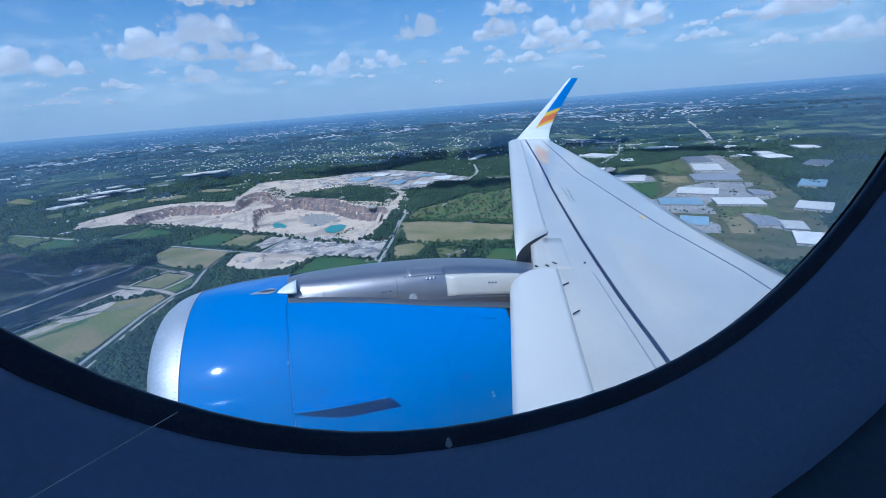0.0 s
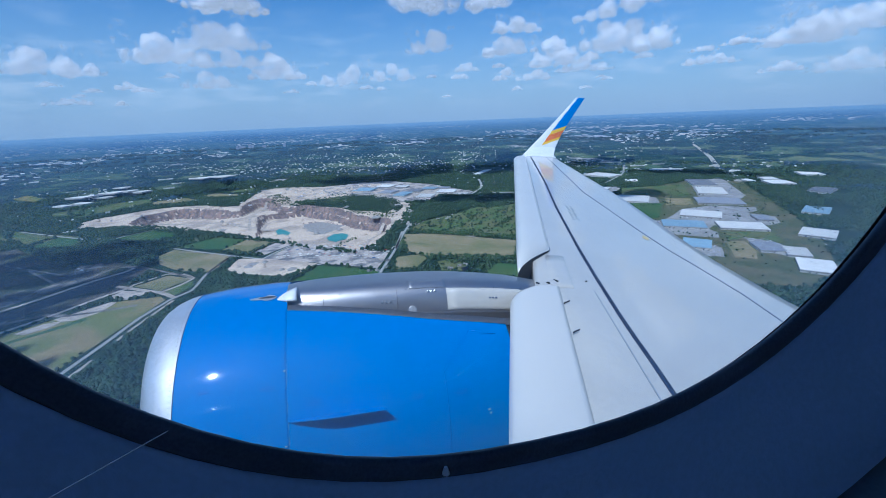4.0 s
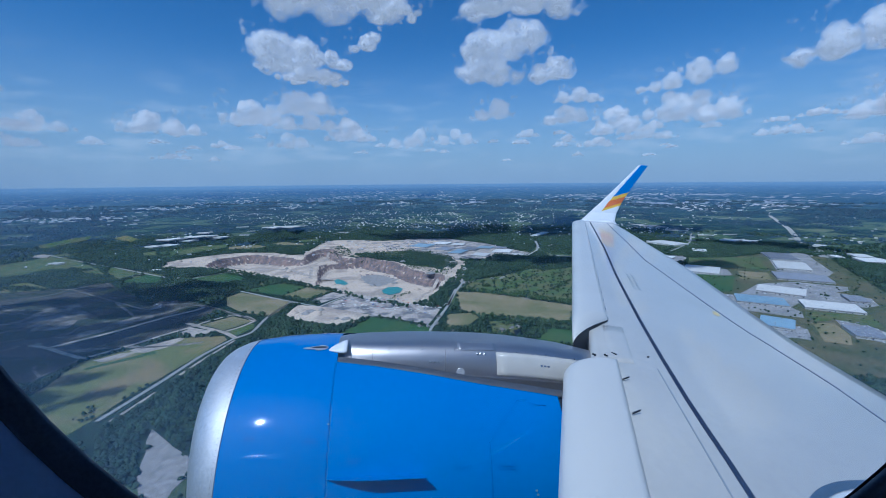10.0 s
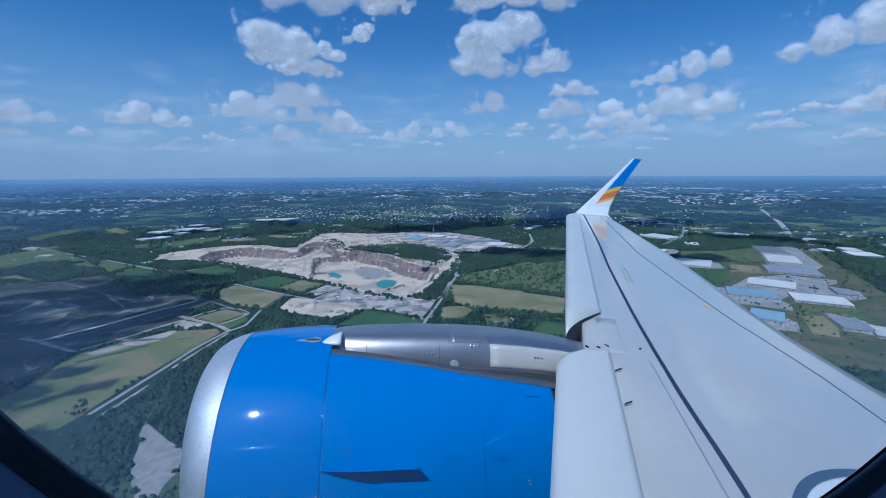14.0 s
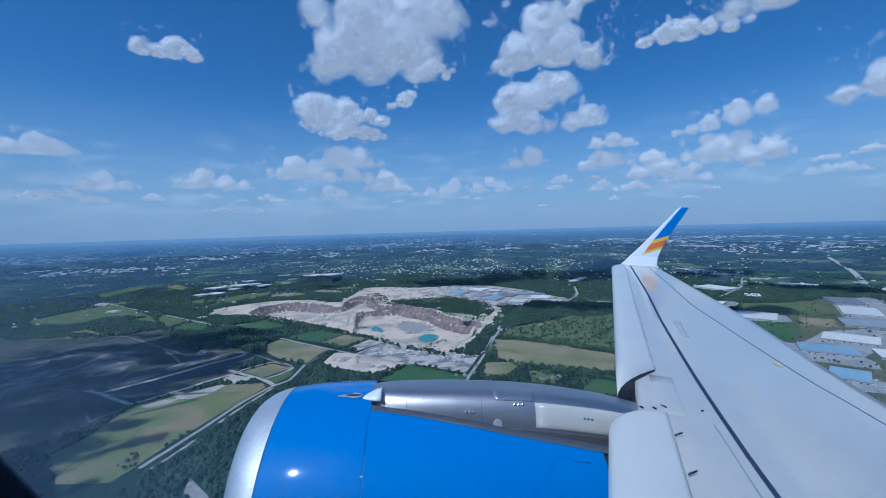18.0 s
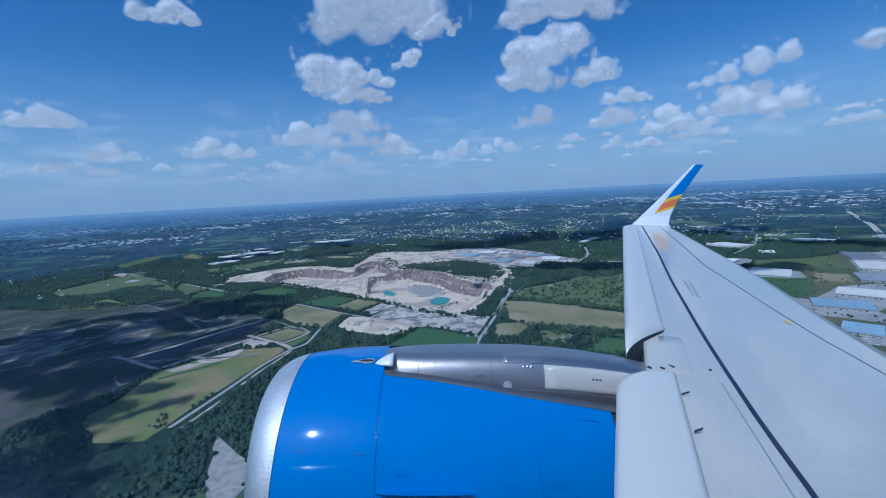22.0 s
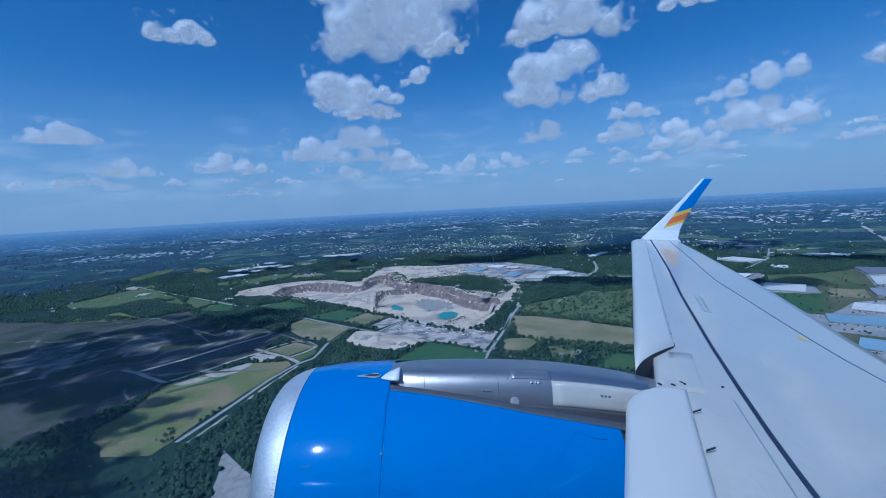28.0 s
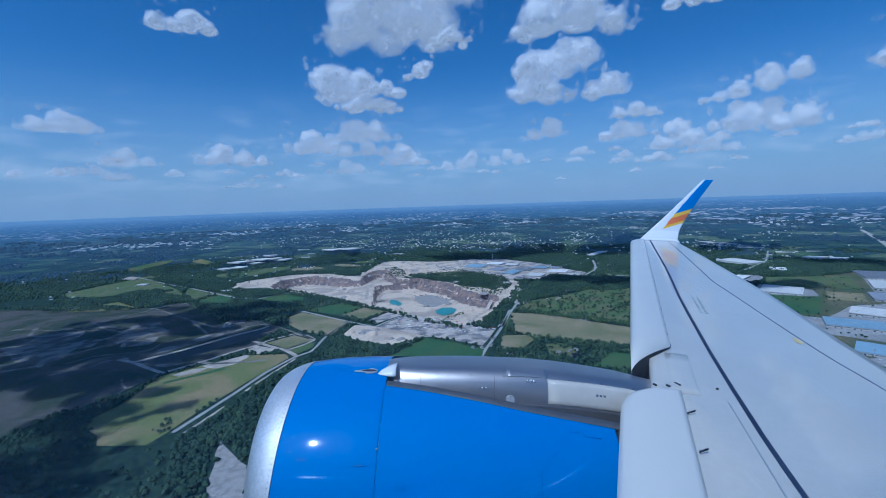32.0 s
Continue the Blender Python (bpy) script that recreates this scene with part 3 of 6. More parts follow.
# fixed leading edge between the slats; near-black box as shade in the gap
part("slat_cavity", box(5.95, 6.45, -3.02, -2.84, -0.66, -0.50), M["dark"], wing)
part("wing_glove", loft([[Vector((x, lead_y(x) - c, top(x, c).z + dz)) for c, dz in ((0.7, -0.01), (0.55, 0.004), (0.42, 0.005), (0.33, 0.0), (0.26, -0.012), (0.21, -0.035), (0.19, -0.07), (0.22, -0.13), (0.45, -0.25))] for x in (5.385, 5.5, 5.7, 5.9, 6.1, 6.3)]), M["wing"], wing, "fixed white leading edge between the slats")
for i in range(26):
    x = 6.5 + i * 0.37
    strip_on_wing("slat_screw", x, x + 0.05, 0.40, 0.425, M["hair"], 0.016, 1)

# ---- fuselage and cabin window ----
RF, ZF = 1.975, 0.35                       # barrel radius and height of its axis
WY, WZ, WA, WB = -0.5968, 1.0814, 0.1363, 0.1856


def side_x(z, r=RF):
    return math.sqrt(max(r * r - (z - ZF) ** 2, 0.01))


def oval(k, a, b, n=2.3):
    t = 2 * math.pi * k / 96
    c, s = math.cos(t), math.sin(t)
    return WY + a * math.copysign(abs(c) ** (2 / n), c), WZ + b * math.copysign(abs(s) ** (2 / n), s)


def rim(k, hy, hz):
    t = 2 * math.pi * k / 96
    c, s = math.cos(t), math.sin(t)
    m = max(abs(c), abs(s))
    return WY + hy * c / m, WZ + hz * s / m


def barrel(r, mat, name, label, parent, a=0.155, b=0.211):
    bm = bmesh.new()
    hy, hz = 0.42, 0.5
    ang0, ang1 = math.asin((WZ - hz - ZF) / r), math.asin((WZ + hz - ZF) / r)
    def port(z):
        return math.pi - math.asin((z - ZF) / r)
    # unseen port-side openings, oversized to let more light onto the lining
    cells = [(WY + 0.533 * i - 0.22, WY + 0.533 * i + 0.22) for i in range(-9, 9)]
    angs = [ang0 + (ang1 - ang0) * i / 8 for i in range(9)] + [ang1 + (2 * math.pi - ang1 + ang0) * i / 48 for i in range(1, 48)]
    angs = angs[:9] + sorted(angs[9:] + [port(1.5), port(0.7)])
    ys = sorted([-16, -8, 8, 12] + [WY - hy, WY + hy] + [y for c in cells for y in c])
    opening = {c[0] for c in cells}
    vs = [[bm.verts.new((r * math.cos(t), y, ZF + r * math.sin(t))) for t in angs] for y in ys]
    for i in range(len(ys) - 1):
        for j in range(len(angs)):
            if WY - hy <= ys[i] < WY + hy and j < 8:
                continue
            if ys[i] in opening and port(1.5) - 1e-6 <= angs[j] < port(0.7) - 1e-6:
                continue
            bm.faces.new((vs[i][j], vs[i + 1][j], vs[i + 1][(j + 1) % len(angs)], vs[i][(j + 1) % len(angs)])).smooth = True
    for end in (vs[0], vs[-1]):
        bm.faces.new(end)
    inner = [bm.verts.new((side_x(z, r), y, z)) for y, z in (oval(k, a, b) for k in range(96))]
    outer = [bm.verts.new((side_x(z, r), y, z)) for y, z in (rim(k, hy, hz) for k in range(96))]
    for k in range(96):
        bm.faces.new((inner[k], inner[(k + 1) % 96], outer[(k + 1) % 96], outer[k]))
    return part(name, bm, mat, parent, label)


fuselage = barrel(RF, M["skin"], "fuselage", "white fuselage skin with an oval window opening", airliner, 0.34, 0.40)
cabin = barrel(1.80, M["panel"], "cabin_sidewall", "grey cabin lining, unlit", airliner, 0.205, 0.262)


def ring_part(name, rows, mat, label, parent=None):
    secs = [[Vector((x, *oval(k, WA + g, WB + g))) for k in range(96)] for x, g in rows]
    return part(name, loft(secs, caps=False), mat, parent or cabin, label)


ring_part("window_reveal", [(1.814, 0.0049), (1.8107, 0.0056), (1.8100, 0.0068), (1.8105, 0.0085), (1.8104, 0.014), (1.806, 0.032), (1.7985, 0.0455), (1.8005, 0.0463)], M["panel"], "grey-blue plastic window surround")
ring_part("surround_groove", [(1.801, 0.0455), (1.8035, 0.047), (1.801, 0.0485)], M["rubber"], "dark groove round the window surround")
ring_part("window_lining", [(1.801, 0.0480), (1.796, 0.0487), (1.79, 0.054), (1.77, 0.062), (1.725, 0.072), (1.675, 0.085), (1.65, 0.105), (1.645, 0.13), (1.66, 0.20)], M["lining"], "dark grey-green sidewall lining")
ring_part("window_seal", [(1.816, 0.008), (1.812, 0.0006), (1.8105, 0.0), (1.8098, 0.0013), (1.8098, 0.0039), (1.8103, 0.0052), (1.8125, 0.0058)], M["rubber"], "black rubber seal round the window")
# thin white tube added to draw a pale streak; no real thread there
ends = [Vector((1.8088, -0.5252, 0.9152)), Vector((1.763, -0.489, 0.9193))]
sides = [[p + Vector((0, 0.00009 * math.cos(t), 0.00009 * math.sin(t))) for t in (0, 1.57, 3.14, 4.71)] for p in ends]
part("thread", loft(sides), M["white"], cabin, "fine pale streak drawn across the window surround")
ring_part("outer_window_frame", [(1.815, 0.004), (1.817, 0.03), (1.823, 0.09), (1.832, 0.19)], M["rubber"], "dark frame between the panes")
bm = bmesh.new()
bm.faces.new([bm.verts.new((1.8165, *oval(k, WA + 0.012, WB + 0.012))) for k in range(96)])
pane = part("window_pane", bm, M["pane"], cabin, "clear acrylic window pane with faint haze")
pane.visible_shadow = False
bm = bmesh.new()
bmesh.ops.create_cone(bm, segments=8, radius1=0.0009, radius2=0.0004, depth=0.0016, cap_ends=True, matrix=Matrix.Translation((1.8092, WY + 0.022, WZ - WB - 0.0012)))
part("breather_flake", bm, M["white"], cabin, "tiny white flake on the seal")


# ---- ground ----
NEAR, RIM = 3800.0, 4800.0                 # true ground as far as NEAR, then the distance drawn in towards RIM


def drawn_in(d):
    return d if d <= NEAR else NEAR + (RIM - NEAR) * (1 - math.exp(-(d - NEAR) / 7000.0))


def place(x, y, z=0.0):
    """A point of the plan, in metres; the far country keeps its direction from the eye but lies nearer."""
    d = math.hypot(x, y)
    if d <= NEAR:
        return Vector((x, y, z)), 1.0
    k = drawn_in(d) / d
    return Vector((x * k, y * k, H + (z - H) * k)), k


def inside(poly, xs, ys):
    """Signed distance of points to a polygon's outline, positive inside."""
    xs, ys = np.asarray(xs, float), np.asarray(ys, float)
    hit = np.zeros(xs.shape, bool)
    near = np.full(xs.shape, 1e9)
    for (x0, y0), (x1, y1) in zip(poly, poly[1:] + poly[:1]):
        cross = ((y0 > ys) != (y1 > ys)) & (xs < (x1 - x0) * (ys - y0) / (y1 - y0 + 1e-9) + x0)
        hit ^= cross
        t = np.clip(((xs - x0) * (x1 - x0) + (ys - y0) * (y1 - y0)) / ((x1 - x0) ** 2 + (y1 - y0) ** 2), 0, 1)
        near = np.minimum(near, np.hypot(xs - x0 - t * (x1 - x0), ys - y0 - t * (y1 - y0)))
    return np.where(hit, near, -near)


# the quarry: its stripped ground, and the two pits sunk into it
QUARRY = [(2493, 1210), (2639, 1242), (2730, 1188), (2823, 1083), (2875, 1006), (2905, 888), (2862, 712), (2768, 621), (2756, 516), (2981, 493), (3364, 439), (3418, 315), (3289, 33), (3324, -247), (3155, -471), (2433, -407), (2332, -444), (2001, -333), (1890, -279), (1856, -261), (1590, -156), (1526, -89), (1621, 19), (1743, 158), (1957, 376), (2175, 639), (2315, 818), (2370, 936), (2419, 1105)]
PIT_A = [(2483, 978), (2599, 996), (2726, 956), (2781, 907), (2813, 838), (2761, 711), (2669, 578), (2603, 494), (2836, 482), (2965, 428), (2946, 350), (2663, 274), (2550, 219), (2267, 217), (2081, 219), (1855, 231), (1996, 382), (2222, 652), (2357, 832), (2378, 882)]
PIT_B = [(2458, 391), (2567, 342), (2601, 268), (2601, 212), (2608, 133), (2498, 52), (2416, -35), (2276, -104), (2161, -137), (2097, -209), (2034, -287), (1895, -258), (1673, -172), (1558, -81), (1655, 19), (1736, 127), (1821, 227), (1898, 301), (2114, 367)]
LOW_B = [(2395, 148), (2425, 53), (2304, -41), (2269, -91), (2168, -37), (2102, 40), (2206, 138)]
SCRUB = [(2644, 226), (2758, 163), (2764, 6), (2790, -206), (2573, -383), (2311, -408), (2140, -337), (2138, -302), (2257, -164), (2428, -35), (2531, 85)]
HILL = [(2668, 7), (2669, -196), (2443, -363), (2282, -360), (2150, -294), (2337, -128), (2492, -26)]


def relief(x, y):
    """Pit walls with a bench half-way down, ramps and spoil, under and over the ground."""
    x, y = np.asarray(x, float), np.asarray(y, float)
    wob = np.sin(x * 0.033) * 5 + np.sin(y * 0.047) * 4 + np.sin(x * 0.11 + y * 0.08) * 3 + np.sin(x * 0.21 - y * 0.17) * 2

    def sunk(poly, depth, wall):
        s = inside(poly, x, y) + wob
        return -depth * (0.52 * np.clip(s / wall, 0, 1) + 0.48 * np.clip((s - wall - 9) / wall, 0, 1))

    ramp = np.clip(1 - np.hypot(x - RAMP[0], y - RAMP[1]) / 330.0, 0, 1)
    z = np.minimum(sunk(PIT_A, 50 - 22 * ramp, 13.0) * (1 - 0.35 * ramp), sunk(PIT_B, 62, 12.0))
    z = z - 9 * np.clip((inside(LOW_B, x, y) + wob) / 16, 0, 1) + 15 * np.clip((inside(HILL, x, y) + wob * 2) / 60, 0, 1)
    inq = np.clip(inside(QUARRY, x, y) / 30, 0, 1)
    terrace = np.round((np.sin(x * 0.017 + 1) * np.sin(y * 0.021) + 0.4 * np.sin(x * 0.041 + y * 0.03)) * 2.2) / 2.2
    return z + inq * np.where(z < -6, 0.4, 1.0) * (terrace * 3.4 + np.sin(x * 0.09) * np.sin(y * 0.08 + 2) * 0.8)


RAMP = (2447, 360)
ang = [radians(-75 + 0.25 * i) for i in range(600)] + [radians(75 + 3 * i) for i in range(70)]
rad = [20, 60, 110, 160, 220, 290] + list(range(350, 1900, 50)) + list(range(1900, 3300, 9)) + list(range(3300, 3800, 30)) + [NEAR * (21.0 ** (i / 50)) for i in range(51)]
vx = np.array([[d * math.cos(a) for a in ang] for d in rad])
vy = np.array([[d * math.sin(a) for a in ang] for d in rad])
vz = relief(vx, vy)
k = np.array([drawn_in(d) / d for d in rad])[:, None]
pts = np.stack([vx * k, vy * k, H + (vz - H) * k], -1)
nr, na = vx.shape
idx = np.arange(nr * na).reshape(nr, na)
nxt = np.roll(idx, -1, 1)
quads = np.stack([idx[:-1], nxt[:-1], nxt[1:], idx[1:]], -1)[:, :, ::-1].reshape(-1, 4)
me = bpy.data.meshes.new("ground")
me.vertices.add(nr * na + 1)
me.vertices.foreach_set("co", np.concatenate([pts.reshape(-1, 3), [[0, 0, 0]]]).ravel())
tris = np.stack([idx[0], nxt[0], np.full(na, nr * na)], -1)
loops = np.concatenate([quads.ravel(), tris.ravel()])
me.loops.add(len(loops))
me.loops.foreach_set("vertex_index", loops)
me.polygons.add(len(quads) + na)
me.polygons.foreach_set("loop_start", np.concatenate([np.arange(len(quads)) * 4, len(quads) * 4 + np.arange(na) * 3]))
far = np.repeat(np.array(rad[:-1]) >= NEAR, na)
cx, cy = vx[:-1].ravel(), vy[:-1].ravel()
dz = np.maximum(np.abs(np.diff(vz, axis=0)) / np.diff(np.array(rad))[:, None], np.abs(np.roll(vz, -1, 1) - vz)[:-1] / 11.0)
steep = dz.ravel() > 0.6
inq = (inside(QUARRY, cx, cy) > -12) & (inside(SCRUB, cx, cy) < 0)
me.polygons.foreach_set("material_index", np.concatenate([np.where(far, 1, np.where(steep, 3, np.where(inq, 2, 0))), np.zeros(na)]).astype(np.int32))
plan = me.attributes.new("plan", "FLOAT_VECTOR", "POINT")
plan.data.foreach_set("vector", np.concatenate([np.stack([vx, vy, vz], -1).reshape(-1, 3), [[0, 0, 0]]]).ravel())
me.update(calc_edges=True)
ground = tagged(new("ground", me), "green farmland and woods with roads reaching a hazy horizon", "ground", kind="structure")


def country(name, haze):
    """Woods, meadows and pale settled spots, in metres of the plan."""
    m = bpy.data.materials.new(name)
    m.use_nodes = True
    n, l = m.node_tree.nodes, m.node_tree.links
    b = n["Principled BSDF"]
    at = n.new("ShaderNodeAttribute")
    at.attribute_name = "plan"

    def noise_at(size, detail=5, stretch=None):
        t = n.new("ShaderNodeTexNoise")
        t.inputs["Scale"].default_value, t.inputs["Detail"].default_value = 1 / size, detail
        if stretch:
            mp = n.new("ShaderNodeMapping")
            mp.inputs["Scale"].default_value = stretch
            mp.inputs["Rotation"].default_value = (0, 0, 0.3)
            l.new(at.outputs["Vector"], mp.inputs["Vector"])
            l.new(mp.outputs[0], t.inputs["Vector"])
        else:
            l.new(at.outputs["Vector"], t.inputs["Vector"])
        return t.outputs[0]

    def ramp(v, a, c):
        r = n.new("ShaderNodeMapRange")
        r.inputs["From Min"].default_value, r.inputs["From Max"].default_value = a, c
        l.new(v, r.inputs["Value"])
        return r.outputs[0]

    def mix(f, a, c):
        x = n.new("ShaderNodeMix")
        x.data_type = "RGBA"
        for v, key in ((a, "A"), (c, "B")):
            if isinstance(v, tuple):
                x.inputs[key].default_value = (*v, 1)
            else:
                l.new(v, x.inputs[key])
        l.new(f, x.inputs["Factor"])
        return x.outputs["Result"]

    cells = n.new("ShaderNodeTexVoronoi")
    cells.inputs["Scale"].default_value = 1 / 420
    cells.distance = "CHEBYCHEV"
    mp = n.new("ShaderNodeMapping")
    mp.inputs["Rotation"].default_value = (0, 0, 0.42)
    l.new(at.outputs["Vector"], mp.inputs["Vector"])
    l.new(mp.outputs[0], cells.inputs["Vector"])
    sep = n.new("ShaderNodeSeparateColor")
    l.new(cells.outputs["Color"], sep.inputs[0])
    meadow = mix(sep.outputs[0], (0.045, 0.088, 0.042), (0.17, 0.175, 0.095))
    meadow = mix(ramp(noise_at(60), 0.4, 0.65), meadow, (0.075, 0.115, 0.05))
    wood = mix(ramp(noise_at(150 if haze else 14, 8), 0.40, 0.62), (0.011, 0.026, 0.019), (0.034, 0.062, 0.037))
    woods = ramp(noise_at(420, 8), 0.49 if haze else 0.44, 0.52 if haze else 0.47)
    base = mix(ramp(sep.outputs[1], 0.40, 0.44), wood, meadow)
    base = mix(woods, base, wood)
    yard = n.new("ShaderNodeMath")
    yard.operation = "MULTIPLY"
    l.new(ramp(noise_at(900, 5, (0.6, 1.6, 1)), 0.64, 0.67), yard.inputs[0])
    l.new(ramp(noise_at(110, 4), 0.47, 0.53), yard.inputs[1])
    base = mix(yard.outputs[0], base, (0.42, 0.38, 0.35))
    l.new(base, b.inputs["Base Color"])
    b.inputs["Roughness"].default_value = 0.95
    b.inputs["Specular IOR Level"].default_value = 0.1
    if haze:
        # aerial haze painted onto the far backdrop as bluish emission, stronger with distance
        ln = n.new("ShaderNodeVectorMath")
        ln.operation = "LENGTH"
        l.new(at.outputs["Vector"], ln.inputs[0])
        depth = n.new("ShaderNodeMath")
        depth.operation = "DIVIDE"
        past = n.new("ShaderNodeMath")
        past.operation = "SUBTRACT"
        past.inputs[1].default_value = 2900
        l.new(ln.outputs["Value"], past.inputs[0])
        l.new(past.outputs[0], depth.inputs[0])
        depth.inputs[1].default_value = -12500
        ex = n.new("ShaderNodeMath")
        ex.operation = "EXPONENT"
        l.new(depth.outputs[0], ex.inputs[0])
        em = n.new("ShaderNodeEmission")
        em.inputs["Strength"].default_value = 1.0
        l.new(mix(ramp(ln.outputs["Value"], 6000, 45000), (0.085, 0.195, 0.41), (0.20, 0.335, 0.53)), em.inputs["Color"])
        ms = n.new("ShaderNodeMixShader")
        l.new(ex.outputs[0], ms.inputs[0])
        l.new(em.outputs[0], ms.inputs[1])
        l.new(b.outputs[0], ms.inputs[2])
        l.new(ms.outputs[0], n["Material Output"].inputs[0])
    return m


def strata(name):
    """Quarry faces: horizontal beds, broken by dark and rusty upright streaks."""
    m = material(name, (0.31, 0.215, 0.175), 0.95, vary=0.35, scale=26, fine=7, other=(0.17, 0.135, 0.13), edge=(0.40, 0.60), spec=0.1)
    n, l = m.node_tree.nodes, m.node_tree.links
    b = n["Principled BSDF"]
    tc, mp, ns, mr, mx = n.new("ShaderNodeTexCoord"), n.new("ShaderNodeMapping"), n.new("ShaderNodeTexNoise"), n.new("ShaderNodeMapRange"), n.new("ShaderNodeMix")
    mp.inputs["Scale"].default_value = (0.06, 0.06, 0.006)
    ns.inputs["Scale"].default_value, ns.inputs["Detail"].default_value = 1.0, 5
    mr.inputs["From Min"].default_value, mr.inputs["From Max"].default_value = 0.46, 0.60
    mr.inputs["To Max"].default_value = 0.75
    mx.data_type = "RGBA"
    mx.inputs["B"].default_value = (0.13, 0.115, 0.12, 1)
    l.new(tc.outputs["Object"], mp.inputs["Vector"])
    l.new(mp.outputs[0], ns.inputs["Vector"])
    l.new(ns.outputs[0], mr.inputs["Value"])
    l.new(mr.outputs[0], mx.inputs["Factor"])
    l.new(b.inputs["Base Color"].links[0].from_socket, mx.inputs["A"])
    l.new(mx.outputs["Result"], b.inputs["Base Color"])
    return m


G = {
    "sand": material("quarry_stone", (0.585, 0.475, 0.37), 0.95, vary=0.2, scale=120, fine=18, other=(0.38, 0.315, 0.26), edge=(0.47, 0.62), spec=0.1),
    "cliff": strata("quarry_face"),
    "heap": material("crushed_stone", (0.34, 0.32, 0.30), 0.95, vary=0.25, scale=14, fine=8, spec=0.1),
    "works": material("works_ground", (0.46, 0.40, 0.35), 0.95, vary=0.3, scale=50, fine=12, other=(0.17, 0.165, 0.17), edge=(0.45, 0.6), spec=0.1),
    "road": material("pale_asphalt", (0.36, 0.35, 0.33), 0.9, vary=0.1, scale=20, fine=10, spec=0.2),
    "paving": material("grey_paving", (0.25, 0.245, 0.24), 0.9, vary=0.2, scale=70, fine=9, other=(0.33, 0.32, 0.31), spec=0.2),
    "gravel": material("gravel", (0.47, 0.405, 0.34), 0.95, vary=0.25, scale=30, fine=8, other=(0.33, 0.29, 0.25), spec=0.1),
    "crop": material("green_crop", (0.047, 0.105, 0.042), 0.95, vary=0.22, scale=130, fine=16, other=(0.07, 0.115, 0.045), spec=0.1),
    "grass": material("meadow_grass", (0.085, 0.13, 0.05), 0.95, vary=0.28, scale=80, fine=14, other=(0.135, 0.14, 0.068), spec=0.1),
    "hay": material("dry_field", (0.27, 0.225, 0.135), 0.95, vary=0.24, scale=120, fine=16, other=(0.165, 0.165, 0.08), edge=(0.4, 0.62), spec=0.1),
    "straw": material("yellow_green_field", (0.155, 0.17, 0.062), 0.95, vary=0.26, scale=110, fine=14, other=(0.25, 0.20, 0.105), edge=(0.47, 0.62), spec=0.1),
    "earth": material("bare_earth", (0.085, 0.08, 0.07), 0.95, vary=0.3, scale=150, fine=14, other=(0.042, 0.056, 0.036), edge=(0.44, 0.54), spec=0.1),
    "scrape": material("scraped_soil", (0.22, 0.20, 0.18), 0.95, vary=0.3, scale=55, fine=10, other=(0.10, 0.095, 0.08), edge=(0.46, 0.54), spec=0.1),
    "water": material("dark_water", (0.010, 0.016, 0.024), 0.35, vary=0.05, scale=50, spec=0.05),
    "teal": material("quarry_pool", (0.07, 0.27, 0.25), 0.3, vary=0.1, scale=30, spec=0.2),
    "roof": material("white_roof", (0.66, 0.64, 0.60), 0.7, vary=0.07, scale=30, fine=12, per_piece=0.2),
    "roof_blue": material("blue_grey_roof", (0.23, 0.34, 0.42), 0.6, vary=0.07, scale=30, fine=12, per_piece=0.15),
    "roof_grey": material("grey_roof", (0.21, 0.22, 0.25), 0.8, vary=0.1, scale=30, fine=12, per_piece=0.3),
    "wall": material("building_wall", (0.52, 0.50, 0.46), 0.8, vary=0.06, scale=10, fine=10, per_piece=0.25),
    "shingle": material("house_roof", (0.20, 0.185, 0.175), 0.9, vary=0.15, scale=6, fine=10, per_piece=0.5),
    "glass": material("dark_glass", (0.03, 0.04, 0.06), 0.15),
    "red": material("red_paint", (0.42, 0.07, 0.05), 0.6, vary=0.1),
    "blue": material("blue_container", (0.06, 0.13, 0.3), 0.6, vary=0.1),
    "metal": material("galvanised", (0.5, 0.5, 0.5), 0.5, 0.6),
    "leaf": material("tree_leaves", (0.024, 0.048, 0.028), 0.85, vary=0.5, scale=60, fine=9, other=(0.050, 0.083, 0.043), edge=(0.42, 0.62), spec=0.15),
    "leaf2": material("hedge_leaves", (0.035, 0.066, 0.026), 0.85, vary=0.35, scale=30, fine=10, other=(0.06, 0.098, 0.04), spec=0.15),
    "estate": material("estate_ground", (0.082, 0.10, 0.052), 0.95, vary=0.25, scale=90, fine=12, other=(0.135, 0.125, 0.075), edge=(0.45, 0.6), spec=0.1),
    "bark": material("bark", (0.10, 0.08, 0.06), 0.9, vary=0.2, scale=1),
}
me.materials.append(country("country", False))
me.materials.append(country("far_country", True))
me.materials.append(G["sand"])
me.materials.append(G["cliff"])

PATCHES, ROADS, LAID = [], [], []


